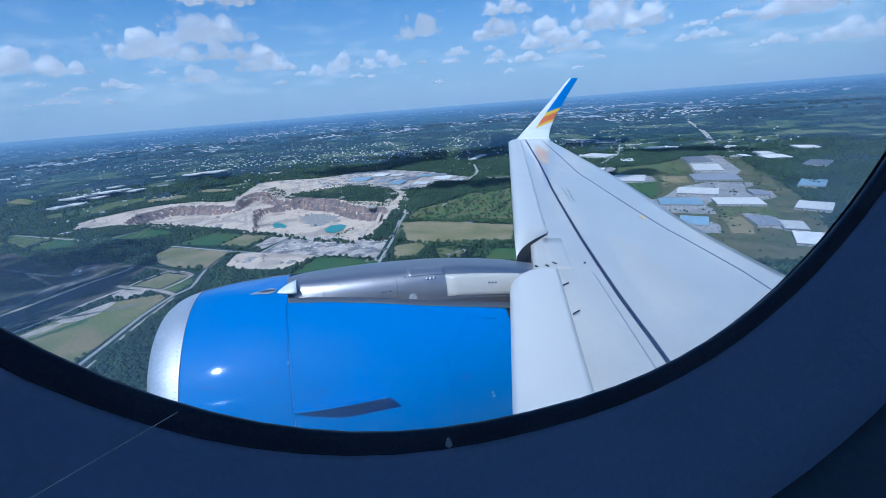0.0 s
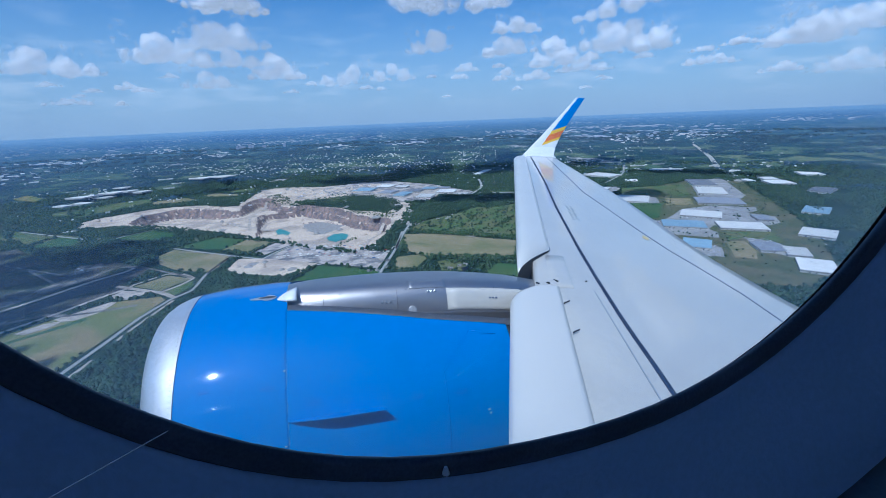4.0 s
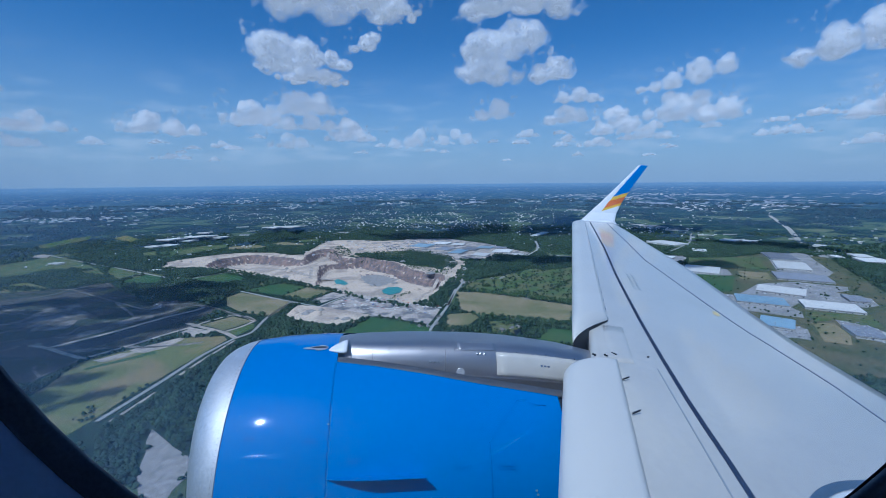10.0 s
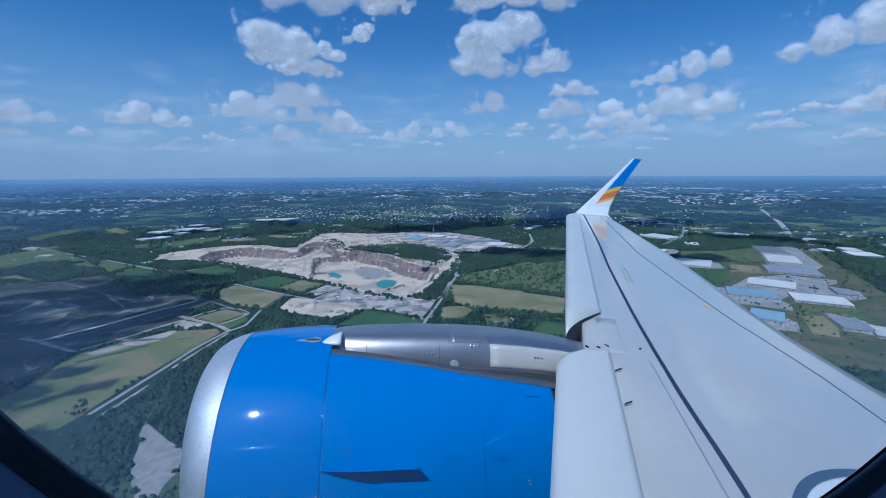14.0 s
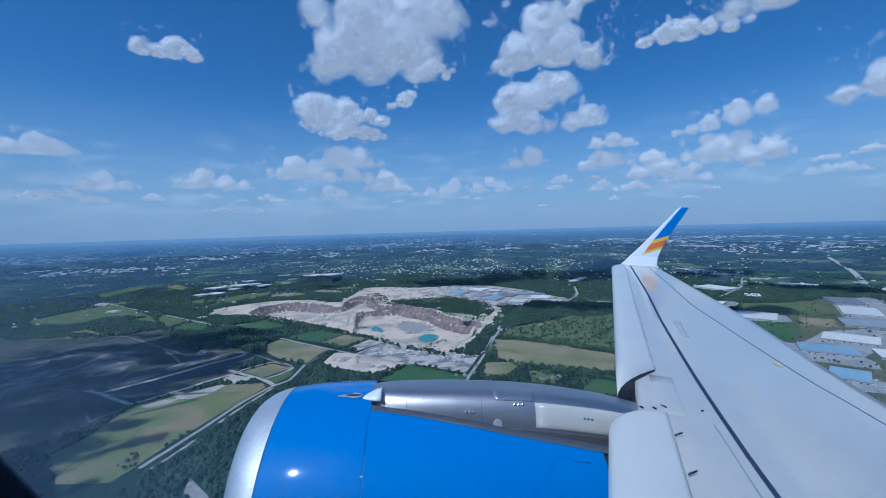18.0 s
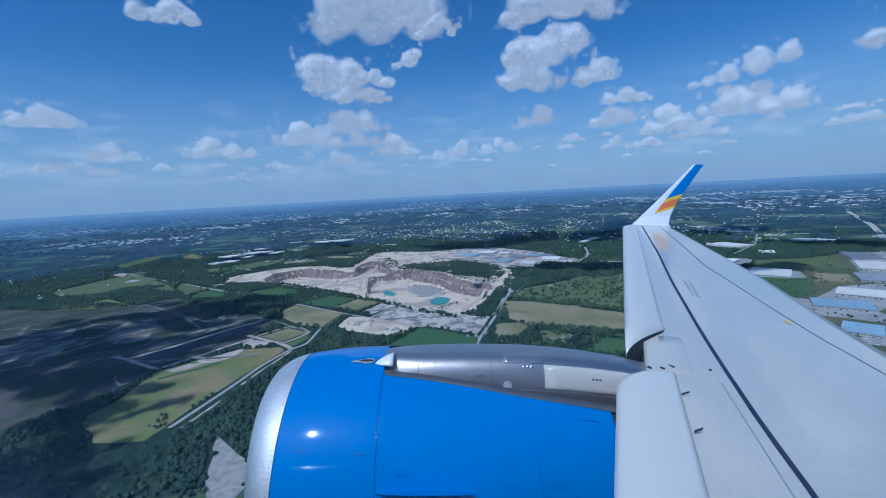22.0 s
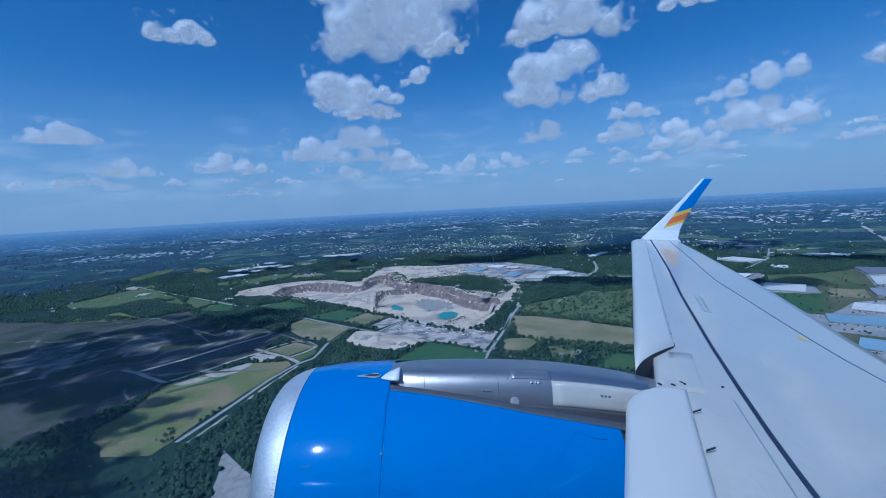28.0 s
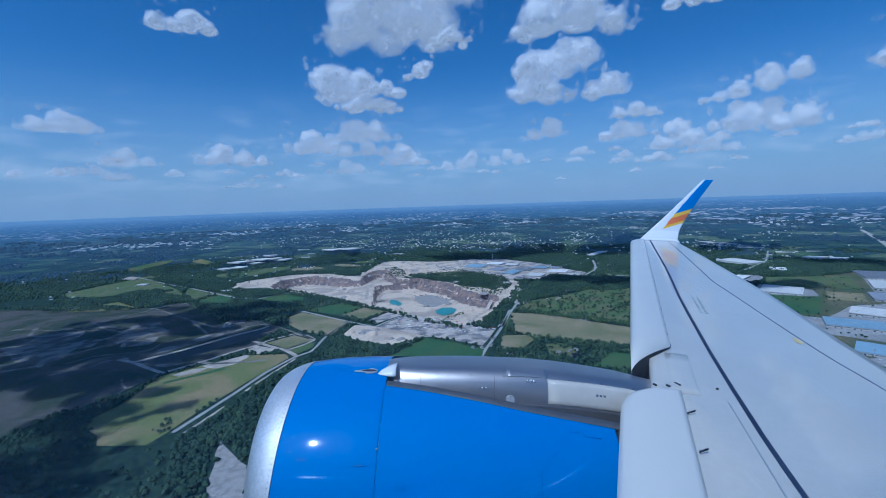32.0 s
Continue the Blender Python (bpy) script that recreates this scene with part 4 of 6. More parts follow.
def patch(name, poly, mat, label, category="field", z=0.35, kind="", bare=True):
    """A field or yard: a shallow slab with softly uneven edges, lying on the ground; bare: no trees grow on it."""
    if bare:
        PATCHES.append(poly)
    bm = bmesh.new()
    ring = []
    for (x0, y0), (x1, y1) in zip(poly, poly[1:] + poly[:1]):
        n = max(1, int(math.hypot(x1 - x0, y1 - y0) / 40))
        for i in range(n):
            u = i / n
            w = noise.noise(Vector((x0 + (x1 - x0) * u, y0 + (y1 - y0) * u, 3.0)) * 0.02) * 7 if i else 0
            ring.append((x0 + (x1 - x0) * u + w, y0 + (y1 - y0) * u - w))
    z += 0.015 * len(LAID) + (7.0 if min(math.hypot(x, y) for x, y in poly) > NEAR - 300 else 0.0)
    LAID.append(name)
    up = [bm.verts.new(place(x, y, z)[0]) for x, y in ring]
    low = [bm.verts.new(place(x, y, min(z - 0.6, -0.3))[0]) for x, y in ring]
    bm.faces.new(up)
    for i in range(len(up)):
        bm.faces.new((up[i], low[i], low[(i + 1) % len(up)], up[(i + 1) % len(up)]))
    bmesh.ops.recalc_face_normals(bm, faces=bm.faces)
    bmesh.ops.triangulate(bm, faces=[fc for fc in bm.faces if len(fc.verts) > 4])
    ob = part(name, bm, mat, None)
    return tagged(ob, label, category, kind=kind)


def road(pts, width, label, mat=None, z=0.7):
    """A raised strip along a line, with rounded bends, following the relief."""
    fine = []
    for i in range(len(pts) - 1):
        p0, p1, p2, p3 = (Vector(pts[max(0, min(len(pts) - 1, j))]) for j in (i - 1, i, i + 1, i + 2))
        n = max(2, int((p2 - p1).length / 20))
        for s in range(n):
            u = s / n
            a = (p1 + (p2 - p1) * u)
            c = 0.5 * ((2 * p1) + (p2 - p0) * u + (2 * p0 - 5 * p1 + 4 * p2 - p3) * u * u + (3 * p1 - p0 - 3 * p2 + p3) * u ** 3)
            fine.append(a * 0.5 + c * 0.5)
    fine.append(Vector(pts[-1]))
    ROADS.append((fine[::2] + fine[-1:], width))
    bm = bmesh.new()
    rows = []
    zs = relief([p.x for p in fine], [p.y for p in fine])
    zs = np.convolve(np.pad(zs, 2, mode="edge"), np.ones(5) / 5, "valid")
    for i, p in enumerate(fine):
        d = (fine[min(i + 1, len(fine) - 1)] - fine[max(i - 1, 0)]).normalized()
        o = Vector((-d.y, d.x)) * width / 2
        rows.append([bm.verts.new(place(q.x, q.y, zs[i] + zz)[0]) for q, zz in ((p + o * 1.15, -0.6), (p + o, z), (p - o, z), (p - o * 1.15, -0.6))])
    for a, b in zip(rows, rows[1:]):
        for j in range(3):
            bm.faces.new((a[j], b[j], b[j + 1], a[j + 1]))
    bmesh.ops.recalc_face_normals(bm, faces=bm.faces)
    ob = part("road", bm, mat or G["road"], None)
    return tagged(ob, label, "road", kind="structure")


# landfill with its long basin
patch("landfill", [(1987, 2544), (2171, 2638), (2094, 2154), (2050, 1838), (1997, 1587), (1996, 1508), (2012, 1433), (2024, 1368), (2115, 1310), (2111, 1257), (1983, 1143), (1700, 885), (1755, 802), (1678, 692), (1587, 613), (1406, 614), (1289, 719), (1170, 790), (1077, 814), (1007, 838), (928, 893), (821, 932), (777, 1005)], G["earth"], "wide bare earth of the landfill beside a long basin", z=0.2)
patch("landfill_soil", [(1529, 1220), (1636, 1240), (1717, 1219), (1674, 1113), (1608, 1037), (1552, 1056), (1518, 1112), (1471, 1134)], G["scrape"], "scraped grey soil with tracks")
patch("landfill_soil", [(1338, 974), (1447, 908), (1581, 841), (1651, 727), (1544, 782), (1434, 845), (1352, 911)], G["scrape"], "scraped grey soil along the basin")
patch("landfill_soil", [(1252, 865), (1297, 804), (1270, 794), (1226, 806), (1229, 845)], G["scrape"], "low island of grey soil in the basin", z=0.5)
patch("landfill_soil", [(1624, 862), (1739, 873), (1780, 844), (1721, 787), (1640, 812)], G["scrape"], "scraped yard with parked machines")
patch("landfill_soil", [(1450, 1516), (1583, 1494), (1535, 1361), (1346, 1236), (1280, 1291)], G["scrape"], "scraped grey soil with tracks")
patch("pond", [(1273, 919), (1363, 830), (1493, 757), (1574, 682), (1621, 648), (1598, 628), (1466, 678), (1333, 766), (1246, 835), (1226, 865)], G["water"], "long dark basin with pale banks", "pond", 0.6)
for line, w in (([(1306, 1010), (1274, 942), (1220, 860), (1181, 797)], 12), ([(1271, 942), (1285, 933), (1384, 842), (1515, 754), (1592, 682), (1625, 668)], 13), ([(1176, 794), (1257, 725), (1354, 655), (1401, 612)], 11), ([(1299, 1008), (1314, 983)], 10), ([(1625, 668), (1656, 699), (1639, 752), (1588, 788)], 9), ([(1666, 703), (1607, 621), (1526, 531), (1441, 442)], 9), ([(2015, 1360), (1899, 1213), (1757, 1036), (1624, 862)], 8), ([(1176, 794), (1089, 818), (1046, 823)], 9), ([(2016, 1436), (2015, 1360), (2113, 1261)], 9), ([(1079, 824), (1123, 869), (1150, 884)], 6)):
    road(line, w, "pale track on the landfill", G["gravel"] if w > 9 else G["scrape"], 0.9)
for k, line in enumerate(([(1513, 1245), (1561, 1219), (1665, 1198), (1705, 1132)], [(1195, 1126), (1238, 1063), (1307, 1033)], [(1427, 1395), (1495, 1364), (1491, 1241)], [(1275, 863), (1301, 829), (1338, 792)], [(1741, 1027), (1520, 838), (1452, 829)], [(1645, 836), (1712, 814), (1719, 748)])):
    road(line, 7 + 3 * (k % 3), "faint track on the bare earth", G["scrape"], 0.6 + 0.02 * k)

rnd = random.Random(21)
for k in range(16):
    x, y, turn = rnd.uniform(1250, 1750), rnd.uniform(980, 1500), rnd.uniform(0, 6.28)
    line = [(x, y)]
    for _ in range(rnd.randint(4, 7)):
        turn += rnd.gauss(0, 0.55)
        x, y = x + 75 * math.cos(turn), y + 75 * math.sin(turn)
        line.append((x, y))
    road(line, rnd.choice((5, 6, 8, 14)), "faint pale track on the bare earth", G["scrape"], 0.7 + 0.02 * k)
for k in range(5):
    x, y = rnd.uniform(1300, 1700), rnd.uniform(1050, 1450)
    patch("landfill_soil", [(x + rnd.uniform(35, 95) * math.cos(t), y + rnd.uniform(30, 80) * math.sin(t)) for t in [0.7 * i for i in range(9)]], G["scrape"], "scraped grey soil with tracks", z=0.45)

# fields round it
patch("yellow_field", [(975, 769), (1155, 781), (1222, 707), (1300, 595), (1297, 485), (1262, 465), (1059, 524), (937, 556), (848, 570), (799, 584), (804, 684), (909, 787)], G["straw"], "yellow-green field with dry strips")
patch("green_strip", [(1111, 751), (1143, 706), (1177, 662), (1207, 628), (1186, 618), (1147, 667), (1113, 718), (1098, 739)], G["crop"], "narrow green wet strip in the field", z=0.6)
patch("bare_yard", [(1222, 704), (1267, 651), (1310, 600), (1287, 593), (1227, 610), (1196, 650), (1202, 680)], G["gravel"], "pale bare yard beside the field", "yard", 0.6)
patch("bare_yard", [(1344, 632), (1389, 614), (1355, 543), (1332, 541), (1305, 573)], G["gravel"], "pale bare yard beside the field", "yard", 0.6)
patch("bare_yard", [(1159, 756), (1198, 716), (1206, 677), (1178, 683), (1145, 727)], G["gravel"], "pale sandy edge of the field", "yard", 0.55)
patch("mown_field", [(1417, 595), (1493, 524), (1430, 443), (1348, 503)], G["hay"], "mown brown-green field inside a loop of track")
patch("mown_field", [(1330, 490), (1406, 432), (1361, 417), (1295, 448)], G["grass"], "mown green plot beside the road")
for line, w in (([(1442, 648), (1393, 583), (1331, 497), (1270, 440)], 13), ([(1397, 610), (1437, 600), (1511, 530), (1487, 494)], 7), ([(1335, 498), (1376, 460), (1429, 435)], 9), ([(1490, 484), (1455, 453), (1429, 435)], 14)):
    road(line, w, "pale gravel track", G["gravel"], 0.9)
road([(843, 560), (912, 543), (1022, 517), (1152, 490), (1271, 447), (1316, 411), (1463, 404), (1656, 361)], 9, "grey country road past the wood")
road([(1019, 497), (1101, 481), (1253, 441)], 7, "narrow lane beside the road", G["gravel"])
road([(839, 534), (899, 519), (952, 507)], 7, "narrow lane beside the road", G["gravel"])
patch("sand_patch", [(800, 440), (737, 376), (699, 333), (650, 316), (620, 324), (592, 323), (591, 352), (670, 398), (723, 412)], G["heap"], "bare sandy clearing in the wood", "clearing", 0.6)
patch("brown_field", [(1640, 593), (1754, 631), (1830, 600), (1638, 358), (1481, 392), (1527, 492)], G["hay"], "brown-green stubble field by the road")
patch("green_field", [(1867, 597), (1949, 505), (1966, 452), (1878, 338), (1752, 413)], G["crop"], "green crop field below the quarry")
patch("brown_field", [(1752, 413), (1878, 338), (1789, 227), (1664, 303)], G["hay"], "brown stubble field below the quarry")
patch("brown_field", [(1651, 294), (1772, 221), (1718, 156), (1608, 249)], G["works"], "bare grey plot beside the storage yard", "yard", 0.4)
patch("green_field", [(1244, 153), (1406, 53), (1346, -46), (1270, -129), (1140, -101), (1153, 115)], G["crop"], "deep green crop field by the crossroads")
patch("green_field", [(2143, 914), (2264, 801), (2177, 689), (2078, 668), (2032, 724), (2037, 778)], G["crop"], "green field between tree belts")
patch("green_field", [(2123, 1228), (2289, 1194), (2208, 1080), (2054, 1026), (2058, 1146)], G["crop"], "green crop field by the farm")
patch("green_field", [(2754, 2159), (2865, 2132), (2986, 2103), (2846, 1896), (2510, 1552), (2462, 1514), (2497, 1672), (2472, 1771), (2336, 1794), (2272, 1794), (2213, 1903), (2477, 2204)], G["grass"], "pale green meadow")
patch("green_field", [(2153, 1704), (2198, 1661), (2031, 1450), (2003, 1513), (1997, 1587), (2004, 1765), (2098, 1844)], G["straw"], "bright yellow-green meadow")
patch("green_field", [(2552, 1511), (2306, 1233), (2194, 1291), (2398, 1441)], G["grass"], "green field beside the road")
patch("green_field", [(2422, 1588), (2473, 1521), (2286, 1377), (2342, 1513)], G["grass"], "small green clearing")
patch("green_field", [(3493, 2535), (3852, 2583), (4074, 2538), (3884, 2409), (3547, 2384), (3298, 2363)], G["grass"], "long pale green field among woods")
patch("green_field", [(3872, 2232), (4058, 2246), (3749, 1982), (3586, 1965)], G["straw"], "small pale field among woods")
patch("green_field", [(3040, 1376), (3279, 1328), (3350, 1164), (3131, 1091), (3019, 1226), (2910, 1297)], G["grass"], "green field beyond the quarry")
patch("green_field", [(3018, 1596), (3096, 1542), (2868, 1411), (2838, 1483)], G["grass"], "small field among woods")
patch("brown_field", [(3299, 856), (3402, 784), (3256, 576), (3135, 582), (3180, 761)], G["hay"], "brown field beyond the quarry")
patch("green_field", [(3442, 736), (3534, 534), (3409, 488), (3306, 612)], G["grass"], "green field beyond the quarry")
patch("brown_field", [(3208, 1117), (3270, 928), (3153, 832), (3046, 916), (3024, 1055)], G["hay"], "brown-green field beyond the quarry")
for line, w in (([(3044, 2149), (2764, 1803), (2523, 1476), (2327, 1226), (2207, 1073), (2126, 978)], 10), ([(2176, 1282), (2247, 1254), (2322, 1224)], 9), ([(2153, 922), (2269, 803), (2187, 696)], 6), ([(2802, 2195), (2854, 2165), (2934, 2161)], 9), ([(1853, 608), (1752, 487), (1649, 360), (1573, 261), (1482, 138), (1415, 44)], 8), ([(1649, 360), (1584, 377), (1476, 401), (1463, 404)], 8), ([(1565, 246), (1662, 188), (1736, 127)], 8)):
    road(line, w, "grey country road between fields")
patch("storage_yard", [(1563, 239), (1730, 126), (1582, -42), (1462, -189), (1375, -159), (1306, -129)], G["works"], "pale storage yard with stacked goods", "yard", 0.6)
patch("gravel_yard", [(1465, 348), (1597, 327), (1545, 213), (1432, 58), (1385, 72), (1336, 153), (1374, 253), (1446, 338)], G["sand"], "sandy yard with spoil heaps", "yard", 0.6)
road([(1204, -115), (1279, -138), (1496, -219), (1739, -289)], 9, "pale road between yard and park")

# right of the quarry: fields, farm and park
patch("brown_field", [(1695, -285), (1642, -414), (1424, -666), (1254, -588), (1299, -482), (1395, -298), (1432, -251)], G["hay"], "brown dry field beside the park")
patch("brown_field", [(1397, -204), (1396, -338), (1249, -236), (1273, -186)], G["hay"], "brown grass beside the lane")
patch("green_field", [(1105, -406), (1208, -498), (1172, -557), (1073, -523)], G["crop"], "green crop field behind the farm")
patch("green_field", [(1298, -327), (1302, -405), (1177, -390), (1192, -312)], G["grass"], "paddock round the farm")
patch("pond", [(1207, -378), (1212, -420), (1172, -418), (1161, -373)], G["water"], "small dark farm pond among trees", "pond", 0.8)
patch("park_grass", [(1763, -325), (1890, -422), (1985, -605), (2032, -769), (2084, -977), (1952, -1159), (1443, -864), (1465, -684), (1568, -533), (1714, -334)], G["grass"], "light green park grass between trees", "lawn", 0.2, bare=False)
patch("park_lawn", [(1964, -599), (2086, -748), (2036, -791), (1884, -668), (1854, -584)], G["grass"], "open lawn of the park", "lawn", 0.35)
road([(1499, -220), (1681, -279), (1812, -327), (1911, -363)], 9, "pale road by the park")
road([(2387, -1117), (2457, -1001), (2511, -899), (2456, -832)], 10, "pale road beyond the park")
road([(2503, -872), (2645, -979), (2850, -1061), (3086, -1130)], 14, "pale road towards the suburb")
patch("dark_works", [(3213, 26), (3380, -252), (3337, -498), (3014, -731), (2731, -832), (2570, -901), (2421, -808), (2343, -601), (2404, -526), (2401, -357), (2543, -361), (2819, -157), (2856, -7)], G["works"], "grey works yard beyond the quarry", "yard", 0.3)
patch("bare_yard", [(2725, -532), (2796, -744), (2716, -827), (2534, -747), (2490, -580), (2563, -512)], G["gravel"], "pale yard of the works", "yard", 0.5)
PATCHES.append([(3273, 1726), (3690, 1841), (4085, 1768), (4119, 1591), (3878, 1397), (3677, 1368), (3498, 1508), (3244, 1539), (3124, 1591)])    # treeless ground of a distant industrial area
PATCHES.append([(4348, 1498), (4801, 1535), (4913, 1374), (4994, 1154), (4425, 900), (4284, 995), (4166, 1238), (3766, 1169), (3866, 1306)])    # treeless ground of a distant industrial area
patch("bare_yard", [(2971, 2209), (3055, 2194), (2986, 2103), (2913, 2075)], G["gravel"], "pale yard at the field's edge", "yard", 0.6)

# industrial estate
ESTATE = [(1924, -1421), (2119, -1716), (2194, -1953), (2285, -2351), (2082, -2510), (1715, -2210), (1303, -1891), (1026, -1635), (819, -1395), (727, -1187), (803, -1038), (990, -1008), (1324, -1180)]
patch("estate_ground", ESTATE, G["estate"], "grass and paving of the industrial estate", "ground", 0.12, bare=False)
PAVED = []


def paved(poly):
    PAVED.append(poly)
    patch("paved_yard", poly, G["paving"], "grey paved yard between the halls", "yard", 0.3)


paved([(1502, -1291), (1451, -1359), (1601, -1596), (1514, -1755), (1439, -1856), (1412, -1715), (1368, -1582), (1276, -1413), (1222, -1397), (1166, -1345), (1211, -1291), (1288, -1212)])
paved([(1606, -1618), (1609, -1767), (1490, -1907), (1431, -1841), (1481, -1718), (1540, -1581)])
paved([(2266, -2284), (2247, -2539), (2038, -2368), (1733, -2128), (1674, -2032), (1813, -1904)])
paved([(1374, -1558), (1431, -1769), (1322, -1803), (1240, -1731), (1230, -1664), (1291, -1487)])
paved([(1070, -1085), (1103, -1247), (1069, -1251), (993, -1181), (1035, -1112)])
paved([(1138, -1426), (1093, -1471), (999, -1447), (922, -1363), (1003, -1325)])
paved([(1922, -1432), (2047, -1577), (1889, -1702), (1767, -1619), (1802, -1465)])
paved([(2311, -1676), (2305, -1771), (2104, -1627), (2111, -1541)])
patch("lawn", [(1868, -1412), (1743, -1610), (1502, -1384), (1532, -1295)], G["crop"], "green lawn in the industrial estate", "lawn", 0.35)
patch("lawn", [(1854, -1729), (1790, -1829), (1646, -1710), (1704, -1600)], G["hay"], "dry grass plot in the industrial estate", "lawn", 0.35)
patch("lawn", [(1122, -1326), (1103, -1385), (1004, -1319), (943, -1250), (979, -1204)], G["hay"], "dry grass plot in the industrial estate", "lawn", 0.35)
patch("lawn", [(2229, -1743), (2171, -2145), (1847, -1886), (1949, -1714), (2055, -1597)], G["grass"], "green meadow in the industrial estate", "lawn", 0.3)
patch("lawn", [(1218, -1416), (1152, -1582), (1035, -1479), (1138, -1426), (1130, -1344)], G["grass"], "green lawn in the industrial estate", "lawn", 0.3)
for line, w in (([(4678, -4719), (3412, -3651), (2633, -2926), (2363, -2736), (1960, -2382), (1631, -2106), (1346, -1856), (1160, -1703), (977, -1562)], 36), ([(1883, -1729), (1621, -1507), (1451, -1359)], 12), ([(1945, -1513), (1858, -1707), (1790, -1880), (1665, -2072)], 12), ([(1027, -1104), (975, -1198), (925, -1256), (888, -1316), (819, -1395)], 12), ([(1349, -1511), (1134, -1323), (973, -1189)], 12), ([(3256, -2560), (2774, -2169), (2439, -1775)], 12), ([(4505, -3840), (4085, -4101), (3483, -4514)], 12)):
    road(line, w, "broad divided highway" if w > 30 else "pale estate road", z=0.75)

patch("wet_floor", LOW_B, G["heap"], "dark wet floor of the lower pit", "yard", -69.5)
# haul roads and pools in the quarry
for line, w in (([(2667, 941), (2600, 793), (2543, 641), (2411, 509), (2282, 417), (2255, 355), (2274, 280)], 22), ([(2208, 384), (2491, 418), (2767, 403)], 16), ([(2727, 396), (2913, 384), (3079, 365)], 14), ([(1814, -119), (1932, -190), (2105, -286)], 16), ([(2289, 339), (2462, 331), (2512, 305)], 12)):
    road(line, w, "bright haul road in the quarry", G["gravel"], 1.2)
for poly in ([(2259, 273), (2301, 258), (2263, 230), (2185, 194), (2138, 209), (2181, 255)], [(2003, 23), (2061, -7), (2062, -53), (2019, -79), (1949, -62), (1915, -13), (1956, 17)]):
    patch("quarry_pool", poly, G["teal"], "turquoise pool on the quarry floor", "pool", float(np.min(relief([p[0] for p in poly], [p[1] for p in poly]))) + 1.2)

# ---- trees ----
HALLS = []
# a crown: two uneven rings and a tip, open below
ring6 = [(math.cos(t), math.sin(t)) for t in [2 * math.pi * i / 6 for i in range(6)]]
CROWN_V = np.array([(c, s, -0.55) for c, s in ring6] + [(0.8 * c - 0.2 * s, 0.8 * s + 0.2 * c, 0.32) for c, s in ring6] + [(0, 0, 0.95)])
CROWN_F = np.array([q for i in range(6) for q in ((i, (i + 1) % 6, 6 + (i + 1) % 6), (i, 6 + (i + 1) % 6, 6 + i), (6 + i, 6 + (i + 1) % 6, 12))])


def lumps_mesh(name, centres, radii, mat, squash=0.85, rough=0.38, seed=1):
    """Many uneven crowns in one mesh."""
    rng = np.random.default_rng(seed)
    v, fcs = CROWN_V, CROWN_F
    n = len(centres)
    bumps = 1 + rough * (rng.random((n, len(v), 1)) - 0.5) * 2
    turn = rng.uniform(0, 6.28, n)
    cs, sn = np.cos(turn)[:, None], np.sin(turn)[:, None]
    vv = np.stack([v[None, :, 0] * cs - v[None, :, 1] * sn, v[None, :, 0] * sn + v[None, :, 1] * cs, np.broadcast_to(v[None, :, 2] * squash, (n, len(v)))], -1)
    co = centres[:, None, :] + vv * bumps * radii[:, None, None]
    fi = (fcs[None] + (np.arange(n) * len(v))[:, None, None]).reshape(-1, 3)
    me = bpy.data.meshes.new(name)
    me.vertices.add(n * len(v))
    me.vertices.foreach_set("co", co.ravel())
    me.loops.add(fi.size)
    me.loops.foreach_set("vertex_index", fi.ravel())
    me.polygons.add(len(fi))
    me.polygons.foreach_set("loop_start", np.arange(len(fi)) * 3)
    me.update(calc_edges=True)
    me.materials.append(mat)
    return me


def scatter(poly, count, rng):
    lo, hi = np.min(poly, 0), np.max(poly, 0)
    p = rng.uniform(lo, hi, (count * 7, 2))
    return p[inside(poly, p[:, 0], p[:, 1]) > 0][:count]


def wood(poly, spread, size, label, seed, name="woodland", mat=None):
    """Trees too many to count, one for each spread square metres: crowns of several lumps on trunks."""
    rng = np.random.default_rng(seed)
    area = abs(sum(x0 * y1 - x1 * y0 for (x0, y0), (x1, y1) in zip(poly, poly[1:] + poly[:1]))) / 2
    p = scatter(poly, max(8, int(area / spread)), rng)
    for mid, rr in HALLS:
        p = p[np.hypot(p[:, 0] - mid.x, p[:, 1] - mid.y) > rr]
    h = size * rng.uniform(0.6, 1.25, len(p))
    z0 = relief(p[:, 0], p[:, 1])
    cs, rs = [], []
    for k in range(2 if np.hypot(*np.mean(poly, 0)) < 2300 else 1):
        a, off = rng.uniform(0, 6.28, len(p)), h * (0.0 if k == 0 else 0.26)
        cs.append(np.stack([p[:, 0] + off * np.cos(a), p[:, 1] + off * np.sin(a), z0 + h * (0.62 if k == 0 else rng.uniform(0.4, 0.85, len(p)))], -1))
        rs.append(h * (0.40 if k == 0 else rng.uniform(0.2, 0.32, len(p))))
    ob = new(name, lumps_mesh(name, np.concatenate(cs), np.concatenate(rs), mat or G["leaf"], seed=seed))
    bm = bmesh.new()
    for (x, y), hh, zz in list(zip(p, h, z0))[:120]:
        bmesh.ops.create_cone(bm, segments=5, radius1=hh * 0.035, radius2=hh * 0.015, depth=hh * 0.6, matrix=Matrix.Translation((x, y, zz + hh * 0.3)))
    part("trunk", bm, G["bark"], ob)
    return tagged(ob, label, "trees", kind="stuff")


wood([(801, 528), (919, 497), (1051, 475), (1127, 449), (1098, 374), (889, 333), (716, 326), (701, 329), (749, 381), (815, 451), (734, 431), (632, 392), (642, 451)], 70, 13, "dense dark green wood beside the road", 11)
wood([(1261, 406), (1381, 383), (1451, 339), (1359, 250), (1325, 152), (1407, 60), (1244, 155), (1202, 225)], 75, 13, "dark green wood below the yard", 13)
